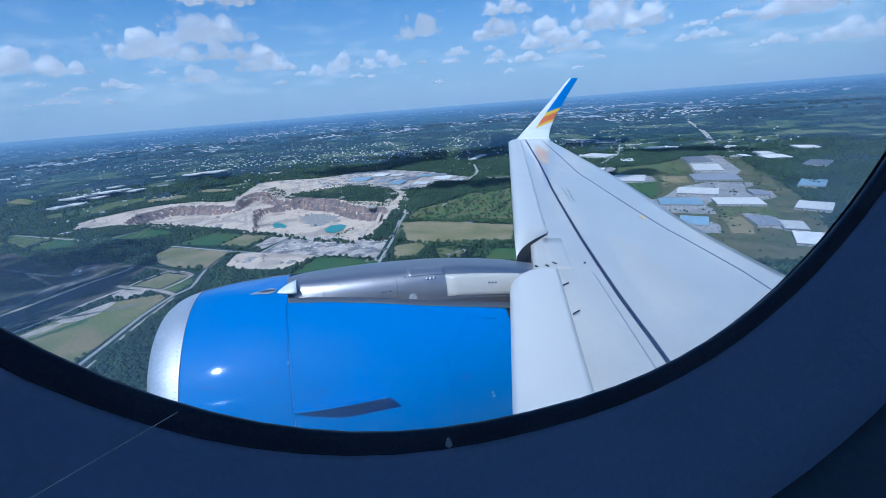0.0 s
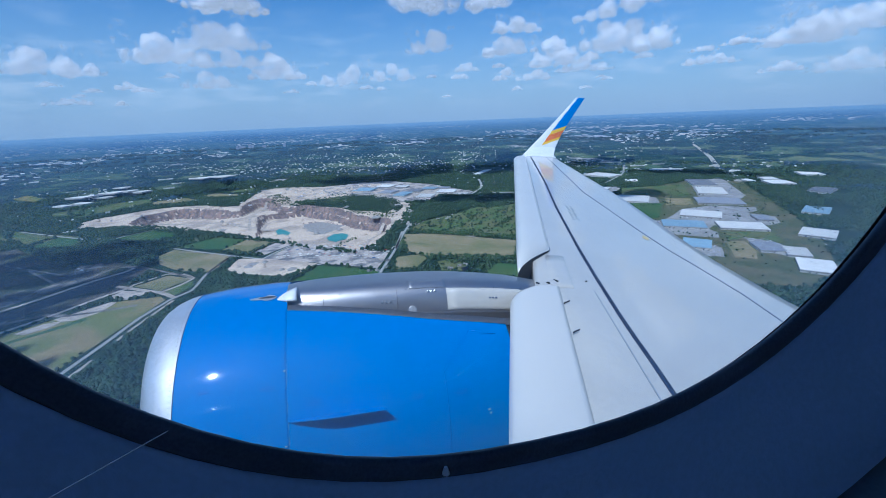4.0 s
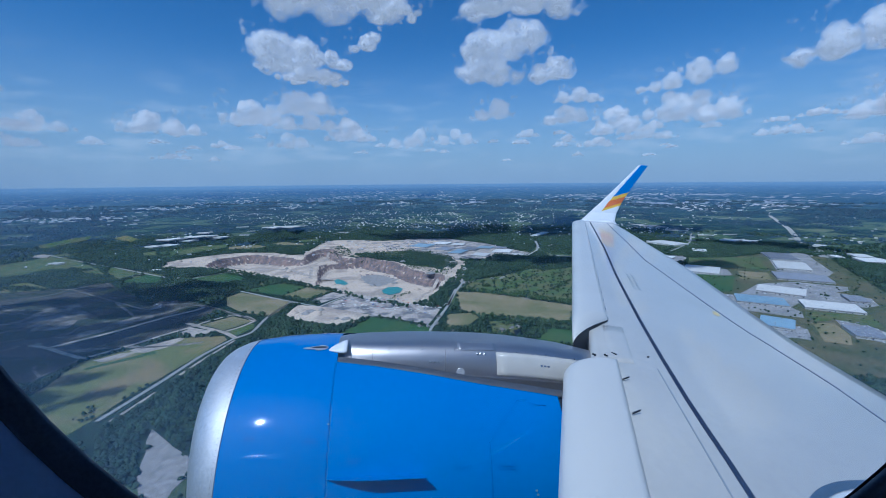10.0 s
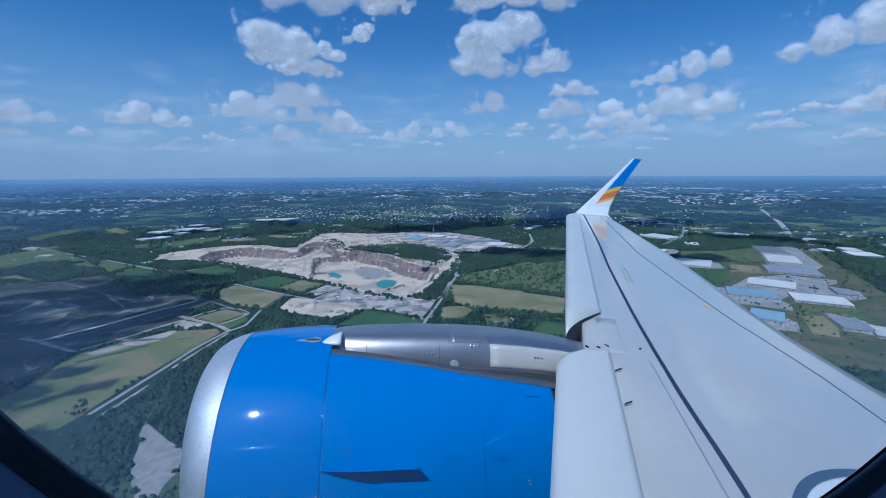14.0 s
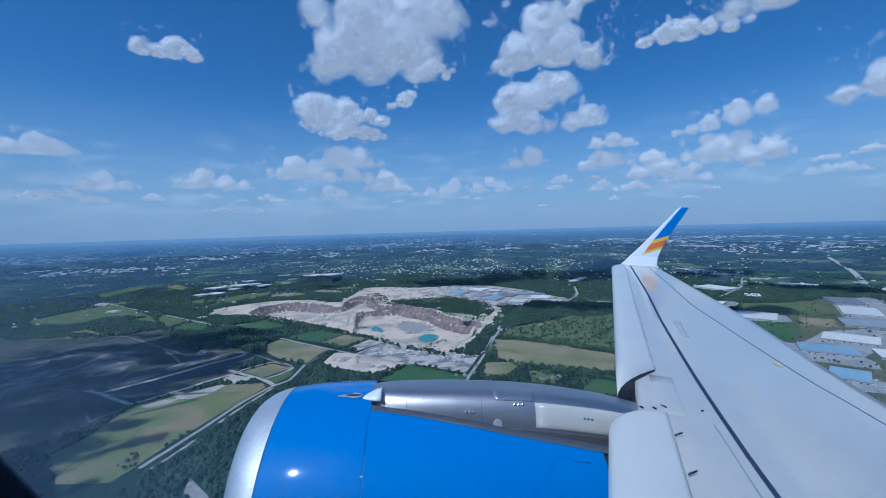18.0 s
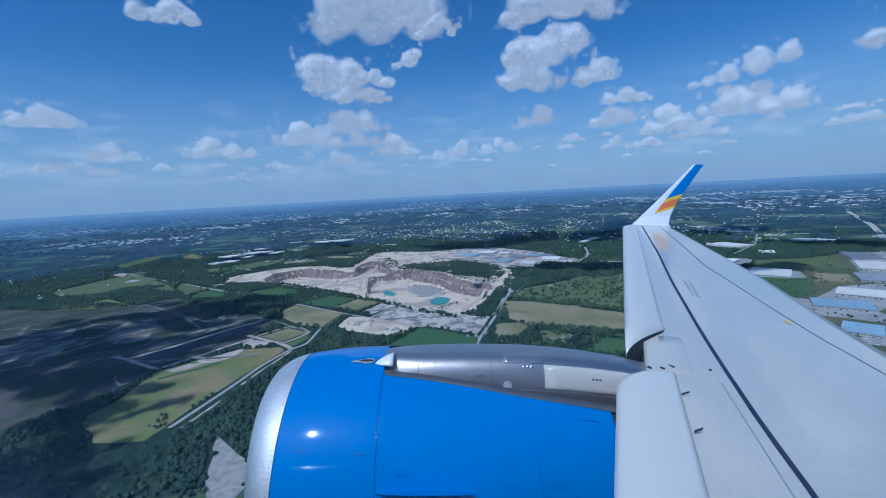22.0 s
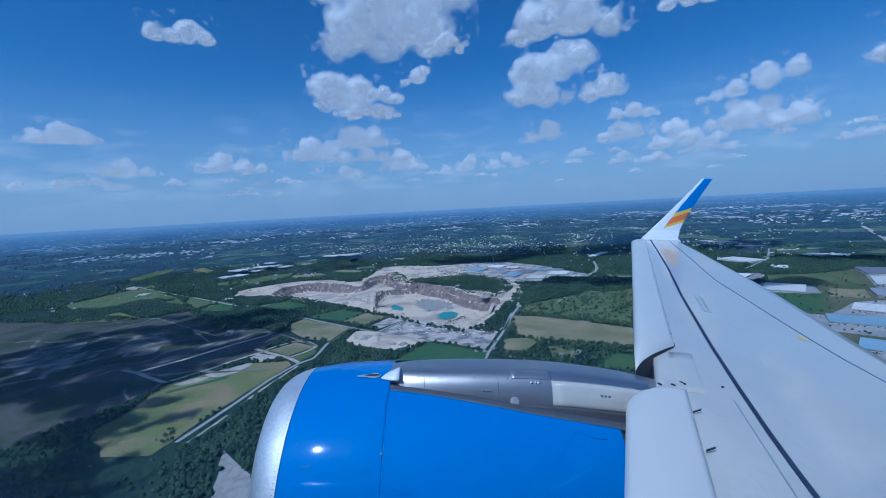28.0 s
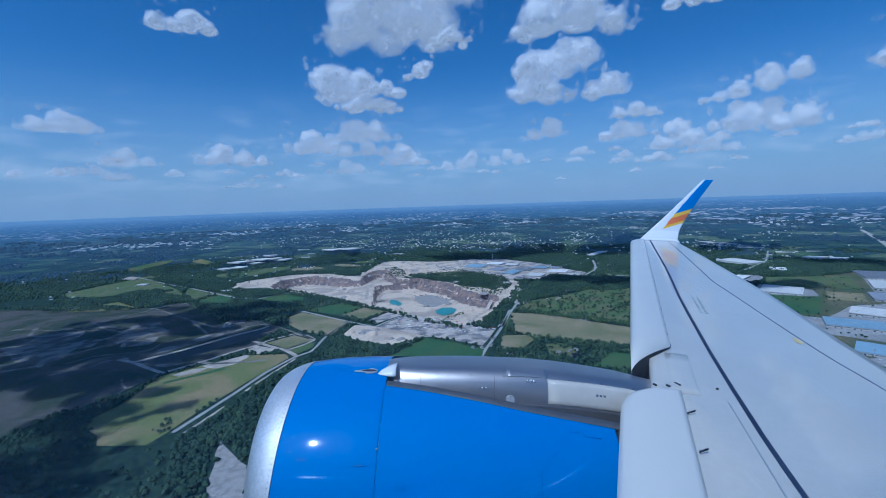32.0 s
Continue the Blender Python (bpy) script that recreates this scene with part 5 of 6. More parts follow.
wood([(2067, 1220), (2092, 1203), (2042, 1020), (2184, 1062), (2126, 978), (2068, 888), (2025, 774), (1993, 711), (1944, 647), (1754, 631), (1647, 625), (1720, 733), (1714, 892), (1904, 1072)], 120, 14, "dark wood with farm buildings", 14)
wood([(2346, 829), (2182, 632), (1949, 374), (1737, 157), (1610, 19), (1513, -88), (1485, -76), (1563, 33), (1697, 154), (1862, 343), (2034, 559), (2206, 782)], 95, 12, "tree belt along the quarry's edge", 15)
wood([(2354, 1141), (2406, 1006), (2330, 823), (2254, 798), (2172, 913), (2226, 1064)], 110, 13, "tree belt along the quarry's edge", 16)
wood([(2310, 1823), (2336, 1794), (2461, 1764), (2475, 1658), (2382, 1572), (2243, 1369), (2133, 1273), (2115, 1310), (2070, 1398), (2044, 1462), (2206, 1667), (2174, 1720), (2148, 1922), (2325, 2074)], 120, 14, "broad wood between meadows", 17)
wood([(2620, 1646), (2500, 1463), (2897, 1534), (2552, 1232), (2256, 1104), (2357, 1259), (2559, 1496)], 170, 14, "dark wood beside the road", 18)
wood([(2043, -388), (2312, -527), (2524, -672), (2408, -863), (2145, -764), (1993, -608), (1896, -432), (1839, -341)], 90, 14, "dense dark wood beside the quarry", 19)
wood([(1757, -323), (1883, -420), (1964, -599), (2018, -764), (2070, -971), (1952, -1159), (1443, -864), (1474, -689), (1579, -537), (1721, -335)], 560, 11.5, "scattered park trees on grass", 20)
wood([(1733, -337), (1595, -543), (1484, -693), (1443, -674), (1546, -526), (1697, -326)], 110, 11, "hedge of trees below the park", 21, "hedge", G["leaf2"])
wood([(1406, -289), (1299, -482), (1254, -588), (1219, -572), (1263, -463), (1312, -356), (1369, -279)], 190, 10, "hedgerow trees between fields", 22, "hedge", G["leaf2"])
wood([(1233, -245), (1300, -315), (1321, -372), (1269, -433), (1226, -499), (1110, -408), (1126, -295)], 430, 11, "trees round the farm pond", 23)
wood([(2717, 208), (2719, 7), (2521, -37), (2531, 85), (2637, 169)], 130, 11, "dark trees on the quarry's upper terrace", 24)
wood([(2396, -45), (2144, -318), (2082, -337), (2021, -285), (2185, -138), (2300, -94)], 210, 8, "shrubs on the quarry's bench", 25, "shrubs", G["leaf2"])
wood([(2627, -16), (2655, -195), (2425, -360), (2264, -367), (2169, -296), (2348, -128)], 260, 9, "scattered shrubs on the spoil hill", 26, "shrubs", G["leaf2"])
wood(SCRUB, 230, 10, "dark trees on the quarry's plateau", 36)
wood([(2952, 376), (3066, 311), (2920, 247), (2681, 206), (2663, 274)], 200, 10, "trees beside the haul road", 37)
wood([(2856, -7), (2851, -159), (2699, -321), (2539, -377), (2557, -304), (2743, -79)], 300, 9, "trees beside the works", 38)
wood([(1815, 43), (1848, 2), (1976, -106), (1943, -126), (1833, -31), (1778, 27)], 170, 7, "shrubs on the quarry floor", 27, "shrubs", G["leaf2"])
wood([(2310, -1683), (2613, -2019), (2711, -2403), (2705, -2659), (2577, -2903), (2114, -2548), (2330, -2397), (2203, -2114), (2241, -1964), (2245, -1741)], 150, 13, "dark tree belt across the estate", 28)
wood([(1872, -2320), (1887, -2540), (1760, -2523), (1452, -2275), (1278, -2013), (1517, -2186), (1705, -2250)], 110, 13, "dark wood beyond the highway", 29)
wood([(3721, 308), (3933, 53), (3983, -596), (3240, -985), (2942, -783), (3406, -509), (3479, -244), (3418, -27), (3444, 198)], 210, 14, "dark wood beyond the quarry", 30)
wood([(2127, 2100), (2156, 1878), (2103, 1667), (2027, 1452), (1988, 1507), (1998, 1587), (2000, 1826)], 150, 14, "dark wood at the landfill's far edge", 31)
wood([(1128, -164), (1164, -5), (1160, 152), (1091, 334), (743, 107), (682, -236), (866, -416), (1036, -494)], 260, 12, "trees below the engine", 32)
wood([(861, 616), (910, 607), (889, 583), (848, 570), (835, 588)], 180, 9, "thicket at the field's edge", 33)


# ---- buildings ----
def hall(p0, p1, p2, h, roof, label, group="industrial halls"):
    """A flat-roofed hall: p0 to p1 is its front, p2 gives its depth."""
    a, b, c = Vector(p0), Vector(p1), Vector(p2)
    u = (b - a).normalized()
    v = Vector((-u.y, u.x))
    w, d = (b - a).length, (c - b).dot(v)
    if d < 0:
        a, b, u, v, d = b, a, -u, -v, -d
    (px, py, pz), k = place(a.x, a.y)
    m = Matrix(((u.x * k, v.x * k, 0, px), (u.y * k, v.y * k, 0, py), (0, 0, k, pz), (0, 0, 0, 1)))
    HALLS.append(((a + b) / 2 + v * d / 2, 0.6 * math.hypot(w, d)))
    ob = thing("warehouse", m, label, "warehouse", group)
    part("wall", box(0, w, 0, d, -0.5, h), G["wall"], ob)
    part("roof", box(-0.6, w + 0.6, -0.6, d + 0.6, h, h + 0.9, 0.2), roof, ob)
    rng = random.Random(int(w * 7 + d * 3))
    if math.hypot(a.x, a.y) > 3300:
        return ob
    for i in range(min(10, int(w * d / 900) + 2)):
        x, y, s = rng.uniform(4, w - 4), rng.uniform(4, max(d - 4, 5)), rng.uniform(1.2, 2.6)
        part("roof_unit", box(x - s, x + s, y - s * 0.7, y + s * 0.7, h + 0.9, h + 2.2, 0.1), G["metal"], ob)
    n = min(16, max(2, int(w / 14)))
    for i in range(n):
        x = (i + 0.5) * w / n
        part("door", box(x - 2, x + 2, -0.25, 0.05, 0, 4.2, 0.05), G["glass"] if i % 3 else G["metal"], ob)
    part("window_band", box(2, w - 2, -0.2, 0.05, h * 0.62, h * 0.62 + 1.1), G["glass"], ob)
    return ob


WH = "long flat-roofed industrial hall with white roof"
BH = "flat-roofed hall with blue-grey metal roof"
GH = "flat-roofed hall with grey roof"
ROOFS = {"w": (G["roof"], WH), "b": (G["roof_blue"], BH), "g": (G["roof_grey"], GH)}
hall(*[(1653, -1743), (1534, -1903), (1651, -2016)], 9, *ROOFS["g"])
hall(*[(1486, -1473), (1370, -1576), (1462, -1662)], 9, *ROOFS["w"])
hall(*[(1360, -1275), (1267, -1397), (1351, -1475)], 9, *ROOFS["b"])
hall(*[(1250, -1441), (1155, -1569), (1232, -1655)], 9, *ROOFS["w"])
hall(*[(1121, -1134), (1057, -1193), (1132, -1273)], 9, *ROOFS["b"])
hall(*[(986, -1315), (947, -1377), (1024, -1448)], 9, *ROOFS["g"])
hall(*[(1878, -1444), (1776, -1556), (1909, -1672)], 9, *ROOFS["w"])
hall(*[(2189, -1518), (2144, -1553), (2270, -1640)], 9, *ROOFS["w"])
hall(*[(1857, -1948), (1768, -2053), (1924, -2212)], 9, *ROOFS["w"])
hall(*[(2713, -2535), (2647, -2596), (2954, -2874)], 9, *ROOFS["w"])
hall(*[(2817, -2441), (2726, -2487), (3072, -2790)], 9, *ROOFS["w"])
hall(*[(1910, -2533), (1848, -2645), (1942, -2762)], 9, *ROOFS["w"])
hall(*[(2048, -2517), (2030, -2557), (2093, -2630)], 9, *ROOFS["w"])
hall(*[(2040, -2646), (1999, -2717), (2081, -2816)], 9, *ROOFS["w"])
hall(*[(2546, -3293), (2496, -3387), (2603, -3516)], 9, *ROOFS["w"])
hall(*[(2645, -3073), (2595, -3208), (2729, -3358)], 9, *ROOFS["w"])
hall(*[(1292, -1675), (1260, -1723), (1324, -1795)], 9, *ROOFS["g"])
hall(*[(2072, -2130), (2001, -2240), (2178, -2424)], 9, *ROOFS["g"])
hall(*[(2839, -1877), (2632, -1947), (2792, -2055)], 9, *ROOFS["w"])
hall(*[(3516, -2497), (3398, -2632), (3761, -2889)], 9, *ROOFS["g"])
hall(*[(3120, -2510), (3065, -2590), (3214, -2704)], 9, *ROOFS["w"])
hall(*[(2766, -2972), (2722, -3034), (2843, -3159)], 9, *ROOFS["w"])
hall(*[(2458, -2825), (2405, -2858), (2520, -2983)], 9, *ROOFS["w"])
hall(*[(925, -1346), (882, -1390), (947, -1462)], 9, *ROOFS["w"])
hall(*[(1325, -1954), (1247, -1999), (1344, -2123)], 9, *ROOFS["b"])
hall(*[(1079, -1599), (991, -1649), (1074, -1743)], 9, *ROOFS["w"])
hall(*[(1659, -2452), (1570, -2491), (1685, -2638)], 9, *ROOFS["g"])
hall(*[(2082, -3020), (2014, -3118), (2128, -3271)], 9, *ROOFS["w"])
hall(*[(2405, -1910), (2362, -1972), (2443, -2029)], 9, *ROOFS["w"])
hall(*[(3120, -2737), (3065, -2815), (3230, -2953)], 9, *ROOFS["g"])
hall(*[(818, -1248), (753, -1305), (834, -1397)], 9, *ROOFS["w"])
WK = "low works hall with pale roof beyond the quarry"
hall(*[(2622, -390), (2577, -455), (2737, -481)], 8, ROOFS["b"][0], WK)
hall(*[(2734, -496), (2682, -574), (2791, -595)], 8, ROOFS["g"][0], WK)
hall(*[(2507, -513), (2459, -596), (2566, -617)], 8, ROOFS["w"][0], WK)
hall(*[(2788, -610), (2734, -689), (2832, -708)], 8, ROOFS["b"][0], WK)
hall(*[(2612, -670), (2558, -767), (2676, -791)], 8, ROOFS["w"][0], WK)
hall(*[(2759, -721), (2720, -776), (2793, -794)], 8, ROOFS["g"][0], WK)
hall(*[(3039, -335), (2978, -423), (3111, -440)], 8, ROOFS["w"][0], WK)
hall(*[(2944, -165), (2872, -277), (3032, -287)], 8, ROOFS["b"][0], WK)
hall(*[(2778, -318), (2718, -398), (2855, -412)], 8, ROOFS["g"][0], WK)
hall(*[(2450, -746), (2421, -808), (2499, -829)], 8, ROOFS["w"][0], WK)
hall(*[(2961, -455), (2914, -529), (3005, -542)], 8, ROOFS["w"][0], WK)
FH = "white works hall among distant woods"
hall(*[(3286, 1708), (3241, 1630), (3351, 1685)], 8, ROOFS["w"][0], FH)
hall(*[(3686, 1825), (3632, 1703), (3785, 1775)], 8, ROOFS["w"][0], FH)
hall(*[(3728, 1732), (3686, 1657), (3817, 1717)], 8, ROOFS["g"][0], FH)
hall(*[(3843, 1681), (3785, 1554), (3938, 1618)], 8, ROOFS["w"][0], FH)
hall(*[(3876, 1575), (3826, 1481), (3968, 1538)], 8, ROOFS["w"][0], FH)
hall(*[(3772, 1461), (3717, 1346), (3853, 1398)], 8, ROOFS["w"][0], FH)
hall(*[(3338, 1633), (3296, 1538), (3401, 1587)], 8, ROOFS["w"][0], FH)
hall(*[(3588, 1614), (3540, 1512), (3661, 1565)], 8, ROOFS["w"][0], FH)
hall(*[(4149, 1699), (4113, 1621), (4261, 1681)], 8, ROOFS["w"][0], FH)
hall(*[(4524, 1232), (4445, 1086), (4767, 1166)], 8, ROOFS["w"][0], FH)
hall(*[(4574, 1097), (4431, 919), (4669, 971)], 8, ROOFS["w"][0], FH)
hall(*[(4606, 1512), (4644, 1394), (4811, 1439)], 8, ROOFS["w"][0], FH)
hall(*[(4176, 1275), (4211, 1184), (4384, 1227)], 8, ROOFS["w"][0], FH)
hall(*[(3890, 1252), (3895, 1176), (4043, 1216)], 8, ROOFS["g"][0], FH)
hall(*[(3346, -1179), (3309, -1222), (3751, -1379)], 8, ROOFS["w"][0], FH)
hall(*[(2674, 1905), (2654, 1845), (2714, 1886)], 8, ROOFS["w"][0], FH)
hall(*[(2367, 1219), (2347, 1174), (2390, 1196)], 8, ROOFS["w"][0], FH)

# loose trees and thickets over the rest of the near country
rng = np.random.default_rng(77)
N = 150000
a, d = rng.uniform(radians(-70), radians(62), N), 420 + 4050 * rng.random(N) ** 0.6
tx, ty = d * np.cos(a), d * np.sin(a)
clump = np.array([noise.fractal(Vector((x / 300, y / 300, 0.3)), 1.0, 2.0, 5) for x, y in zip(tx, ty)])
keep = (clump > rng.uniform(-0.55, 0.22, N)) & (rng.random(N) > np.clip((d - 3200) / 1300, 0, 1))
for poly in PATCHES + [ESTATE, [(1763, -325), (1890, -422), (1985, -605), (2032, -769), (2084, -977), (1952, -1159), (1443, -864), (1465, -684), (1568, -533), (1714, -334)]]:
    keep &= inside(poly, tx, ty) < 3
keep &= inside(QUARRY, tx, ty) < 0
for mid, rr in HALLS:
    keep &= np.hypot(tx - mid.x, ty - mid.y) > rr
tx, ty = tx[keep], ty[keep]
keep = np.ones(len(tx), bool)
for line, width in ROADS:
    for p, q in zip(line, line[1:]):
        e = q - p
        t = np.clip(((tx - p.x) * e.x + (ty - p.y) * e.y) / max(e.length_squared, 1e-6), 0, 1)
        keep &= np.hypot(tx - p.x - t * e.x, ty - p.y - t * e.y) > width / 2 + 13
tx, ty = tx[keep], ty[keep]
dist = np.hypot(tx, ty)
size = rng.uniform(3.6, 6.8, len(tx)) * np.interp(dist, (800, 3800), (0.9, 1.5))
kk = np.array([drawn_in(q) / q for q in dist])
cs = np.stack([tx * kk, ty * kk, H + (size * 0.9 - H) * kk], -1)
tagged(new("loose_trees", lumps_mesh("loose_trees", cs, size * kk, G["leaf"], seed=78)), "countless green trees and thickets across the countryside", "trees", kind="stuff")
wood(ESTATE, 2600, 9, "small trees between the estate's halls", 34)

# parked cars and lorries on the paved yards and in the works
rng = np.random.default_rng(91)
vs, fs = [], []
for poly, n in [(p, 150) for p in PAVED[:6]] + [([(2725, -532), (2796, -744), (2716, -827), (2534, -747), (2490, -580), (2563, -512)], 60), ([(1624, 862), (1739, 873), (1780, 844), (1721, 787), (1640, 812)], 14)]:
    for x, y in scatter(poly, n, rng):
        x, b, big = round(x / 7) * 7 + rng.normal(0, 0.2), len(vs), 2.6 if rng.random() < 0.1 else 1.0
        for l, w, z in ((2.2, 0.9, 0.4), (2.2, 0.9, 1.1), (1.2, 0.75, 1.7)):
            vs += [(x + sx * w * min(big, 1.4), y + sy * l * big, z * min(big, 2.0)) for sx, sy in ((-1, -1), (1, -1), (1, 1), (-1, 1))]
        fs += [(b + 8, b + 9, b + 10, b + 11)] + [(b + k + i, b + k + (i + 1) % 4, b + k + 4 + (i + 1) % 4, b + k + 4 + i) for k in (0, 4) for i in range(4)]
cars = bpy.data.meshes.new("parked_cars")
cars.from_pydata(vs, [], fs)
cars.materials.append(material("car_paint", (0.62, 0.62, 0.62), 0.4, vary=0.3, scale=9, fine=3, other=(0.16, 0.16, 0.19)))
tagged(new("parked_cars", cars), "many small parked cars and lorries in the yards", "cars", kind="stuff")

# houses, one pattern copied
house = thing("house", Matrix(), "small house with grey shingle roof among trees", "house", "houses")
part("wall", box(-7, 7, -5, 5, 0, 3.2), G["wall"], house)
part("roof", loft([[Vector((x, -5.7, 3.0)), Vector((x, 5.7, 3.0)), Vector((x, 0, 6.4))] for x in (-7.5, 7.5)], smooth=False), G["shingle"], house)
part("chimney", box(2, 2.9, -0.4, 0.5, 4.5, 7.2), G["wall"], house)
for x in (-4, 0, 4):
    part("window", box(x - 0.7, x + 0.7, -5.08, -4.95, 1.0, 2.3), G["glass"], house)
    part("window", box(x - 0.7, x + 0.7, 4.95, 5.08, 1.0, 2.3), G["glass"], house)
rng = np.random.default_rng(5)
spots = []
for poly, n in (([(2207, 1073), (2168, 987), (1981, 899), (1996, 968)], 12), ([(2114, 923), (2005, 767), (1896, 735), (1970, 848)], 7), ([(1242, -325), (1300, -417), (1204, -429), (1161, -339)], 5), ([(2013, -478), (2071, -642), (1867, -561), (1847, -474)], 7), ([(3129, -1179), (3524, -1623), (2710, -1252), (2761, -1055)], 40), ([(4238, -635), (4768, -1380), (4334, -1971), (3665, -1669), (3733, -905)], 34), ([(4023, -2443), (4048, -2765), (2999, -2077), (2989, -1859)], 40), ([(1287, -97), (1453, -192), (1365, -193), (1229, -127)], 4), ([(1252, -183), (1236, -228), (1174, -239), (1172, -170)], 4)):
    spots += [(*p, rng.uniform(0, 3.14)) for p in scatter(poly, n, rng)]
spots = [s for s in spots if math.hypot(s[0], s[1]) < NEAR]
house.matrix_world = Matrix.Translation((*spots[0][:2], 0)) @ Matrix.Rotation(spots[0][2], 4, "Z")
for x, y, a in spots[1:]:
    copy_thing(house, Matrix.Translation((x, y, 0)) @ Matrix.Rotation(a, 4, "Z"))

# goods in the storage yard
crates = {}
for key, mat, lab in (("w", G["roof"], "white storage container in the yard"), ("r", G["red"], "red storage container in the yard"), ("b", G["blue"], "blue storage container in the yard"), ("g", G["wall"], "stack of pale pallets in the yard")):
    c = thing("container", Matrix(), lab, "container", "stored goods")
    part("body", box(-6, 6, -1.3, 1.3, 0, 2.8, 0.1), mat, c)
    part("door", box(6, 6.06, -1.2, 1.2, 0.1, 2.7), G["metal"], c)
    crates[key] = c
p0, p1, p3 = (Vector(p) for p in [(1560, 225), (1706, 125), (1395, -161)])
used = set()
rnd = random.Random(3)
for r in range(9):
    for i in range(26):
        if rnd.random() < 0.42:
            continue
        q = p0 + (p1 - p0) * (0.06 + 0.105 * r) + (p3 - p0) * (0.02 + 0.037 * i)
        key = rnd.choice("wwwwwwgggggrb")
        ang = math.atan2(p3.y - p0.y, p3.x - p0.x) + rnd.choice((0, 0, 1.57)) + rnd.uniform(-0.05, 0.05)
        m = Matrix.Translation((q.x, q.y, 0.6)) @ Matrix.Rotation(ang, 4, "Z") @ Matrix.Scale(rnd.uniform(0.7, 1.2), 4)
        if key not in used:
            used.add(key)
            crates[key].matrix_world = m
        else:
            copy_thing(crates[key], m)

# spoil heaps in the quarry and the works
rng = np.random.default_rng(41)
for poly, n in ((QUARRY, 46), ([(3277, 387), (3219, 47), (2872, 56), (2772, 284)], 16), ([(1470, 331), (1565, 310), (1429, 86), (1357, 167)], 9), ([(3128, 5), (3212, -457), (2612, -370), (2878, -83)], 14)):
    for x, y in scatter(poly, n, rng):
        zq = float(relief(np.array([x]), np.array([y]))[0])
        r, hh = rng.uniform(9, 26), rng.uniform(4, 12)
        secs = [[Vector((r * f * math.cos(t) * (1 + 0.18 * math.sin(3 * t + r)), r * f * math.sin(t) * (1 + 0.18 * math.cos(2 * t + hh)), z)) for t in [2 * math.pi * i / 14 for i in range(14)]] for f, z in ((1.0, -1.0), (0.72, hh * 0.4), (0.35, hh * 0.85), (0.08, hh))]
        hp = part("spoil_heap", loft(secs), G["heap"] if rng.random() < 0.5 else G["sand"], None)
        hp.location = (x, y, zq)
        tagged(hp, "heap of crushed stone on the quarry ground", "heap", "spoil heaps")


# ---- the distant country: small pale buildings and towers ----
def far_blocks(name, label, count, d0, d1, size, seed, clumps, mat, tall=(4, 9), spread=2.6, only=None):
    """Small houses or halls in clusters; only: centres given as (degrees, metres)."""
    rng = np.random.default_rng(seed)
    vs, fs = [], []
    cen = only or [(rng.uniform(-58, 50), d0 * (d1 / d0) ** rng.random()) for _ in range(clumps)]
    for i in range(count):
        a, d = cen[rng.integers(len(cen))]
        a, d = radians(a + rng.normal(0, spread)), d * (1 + rng.normal(0, 0.05))
        x, y = d * math.cos(a), d * math.sin(a)
        w, l, h, t = size * rng.uniform(0.5, 1.6), size * rng.uniform(0.3, 0.9), rng.uniform(*tall), rng.choice([0.42, 1.99]) + rng.normal(0, 0.05)
        n = len(vs)
        for zz in (-2, h):
            for sx, sy in ((-1, -1), (1, -1), (1, 1), (-1, 1)):
                ox, oy = sx * w / 2, sy * l / 2
                vs.append(place(x + ox * math.cos(t) - oy * math.sin(t), y + ox * math.sin(t) + oy * math.cos(t), zz)[0][:])
        fs += [[n + j for j in q] for q in ((4, 5, 6, 7), (0, 1, 5, 4), (1, 2, 6, 5), (2, 3, 7, 6), (3, 0, 4, 7))]
    me = bpy.data.meshes.new(name)
    me.from_pydata(vs, [], fs)
    me.materials.append(mat)
    return tagged(new(name, me), label, "buildings", kind="stuff")


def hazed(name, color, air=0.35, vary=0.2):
    """Far-off paint with bluish aerial haze mixed in as emission."""
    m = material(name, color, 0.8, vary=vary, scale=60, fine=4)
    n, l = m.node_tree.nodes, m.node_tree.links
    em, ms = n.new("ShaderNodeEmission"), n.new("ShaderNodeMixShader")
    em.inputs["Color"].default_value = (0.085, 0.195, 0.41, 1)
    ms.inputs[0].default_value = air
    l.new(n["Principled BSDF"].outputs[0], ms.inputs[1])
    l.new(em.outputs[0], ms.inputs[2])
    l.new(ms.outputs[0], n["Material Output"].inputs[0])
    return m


# woods of the far country: uneven crowns in patches, shrinking towards the horizon with the drawn-in ground
rng = np.random.default_rng(55)
N = 42000
a, d = rng.uniform(radians(-62), radians(52), N), 3250 * (11000 / 3250) ** rng.random(N)
tx, ty = d * np.cos(a), d * np.sin(a)
patchy = np.array([noise.fractal(Vector((x / 600, y / 600, 7.3)), 1.0, 2.0, 5) for x, y in zip(tx, ty)])
keep = patchy > rng.uniform(0.0, 0.38, N)
for poly in PATCHES:
    keep &= inside(poly, tx, ty) < 3
keep &= inside(QUARRY, tx, ty) < 0
for mid, rr in HALLS:
    keep &= np.hypot(tx - mid.x, ty - mid.y) > rr
tx, ty, d = tx[keep], ty[keep], d[keep]
kk = np.array([drawn_in(q) / q for q in d])
rad_w = rng.uniform(7, 17, len(tx)) * np.clip(d / 4500, 0.8, 2.4)
cs = np.stack([tx * kk, ty * kk, H + (rad_w * 0.2 - H) * kk], -1)
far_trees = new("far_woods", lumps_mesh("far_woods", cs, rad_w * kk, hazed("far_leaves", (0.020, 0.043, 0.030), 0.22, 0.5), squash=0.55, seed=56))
tagged(far_trees, "bluish distant woods reaching towards the horizon", "trees", kind="stuff")

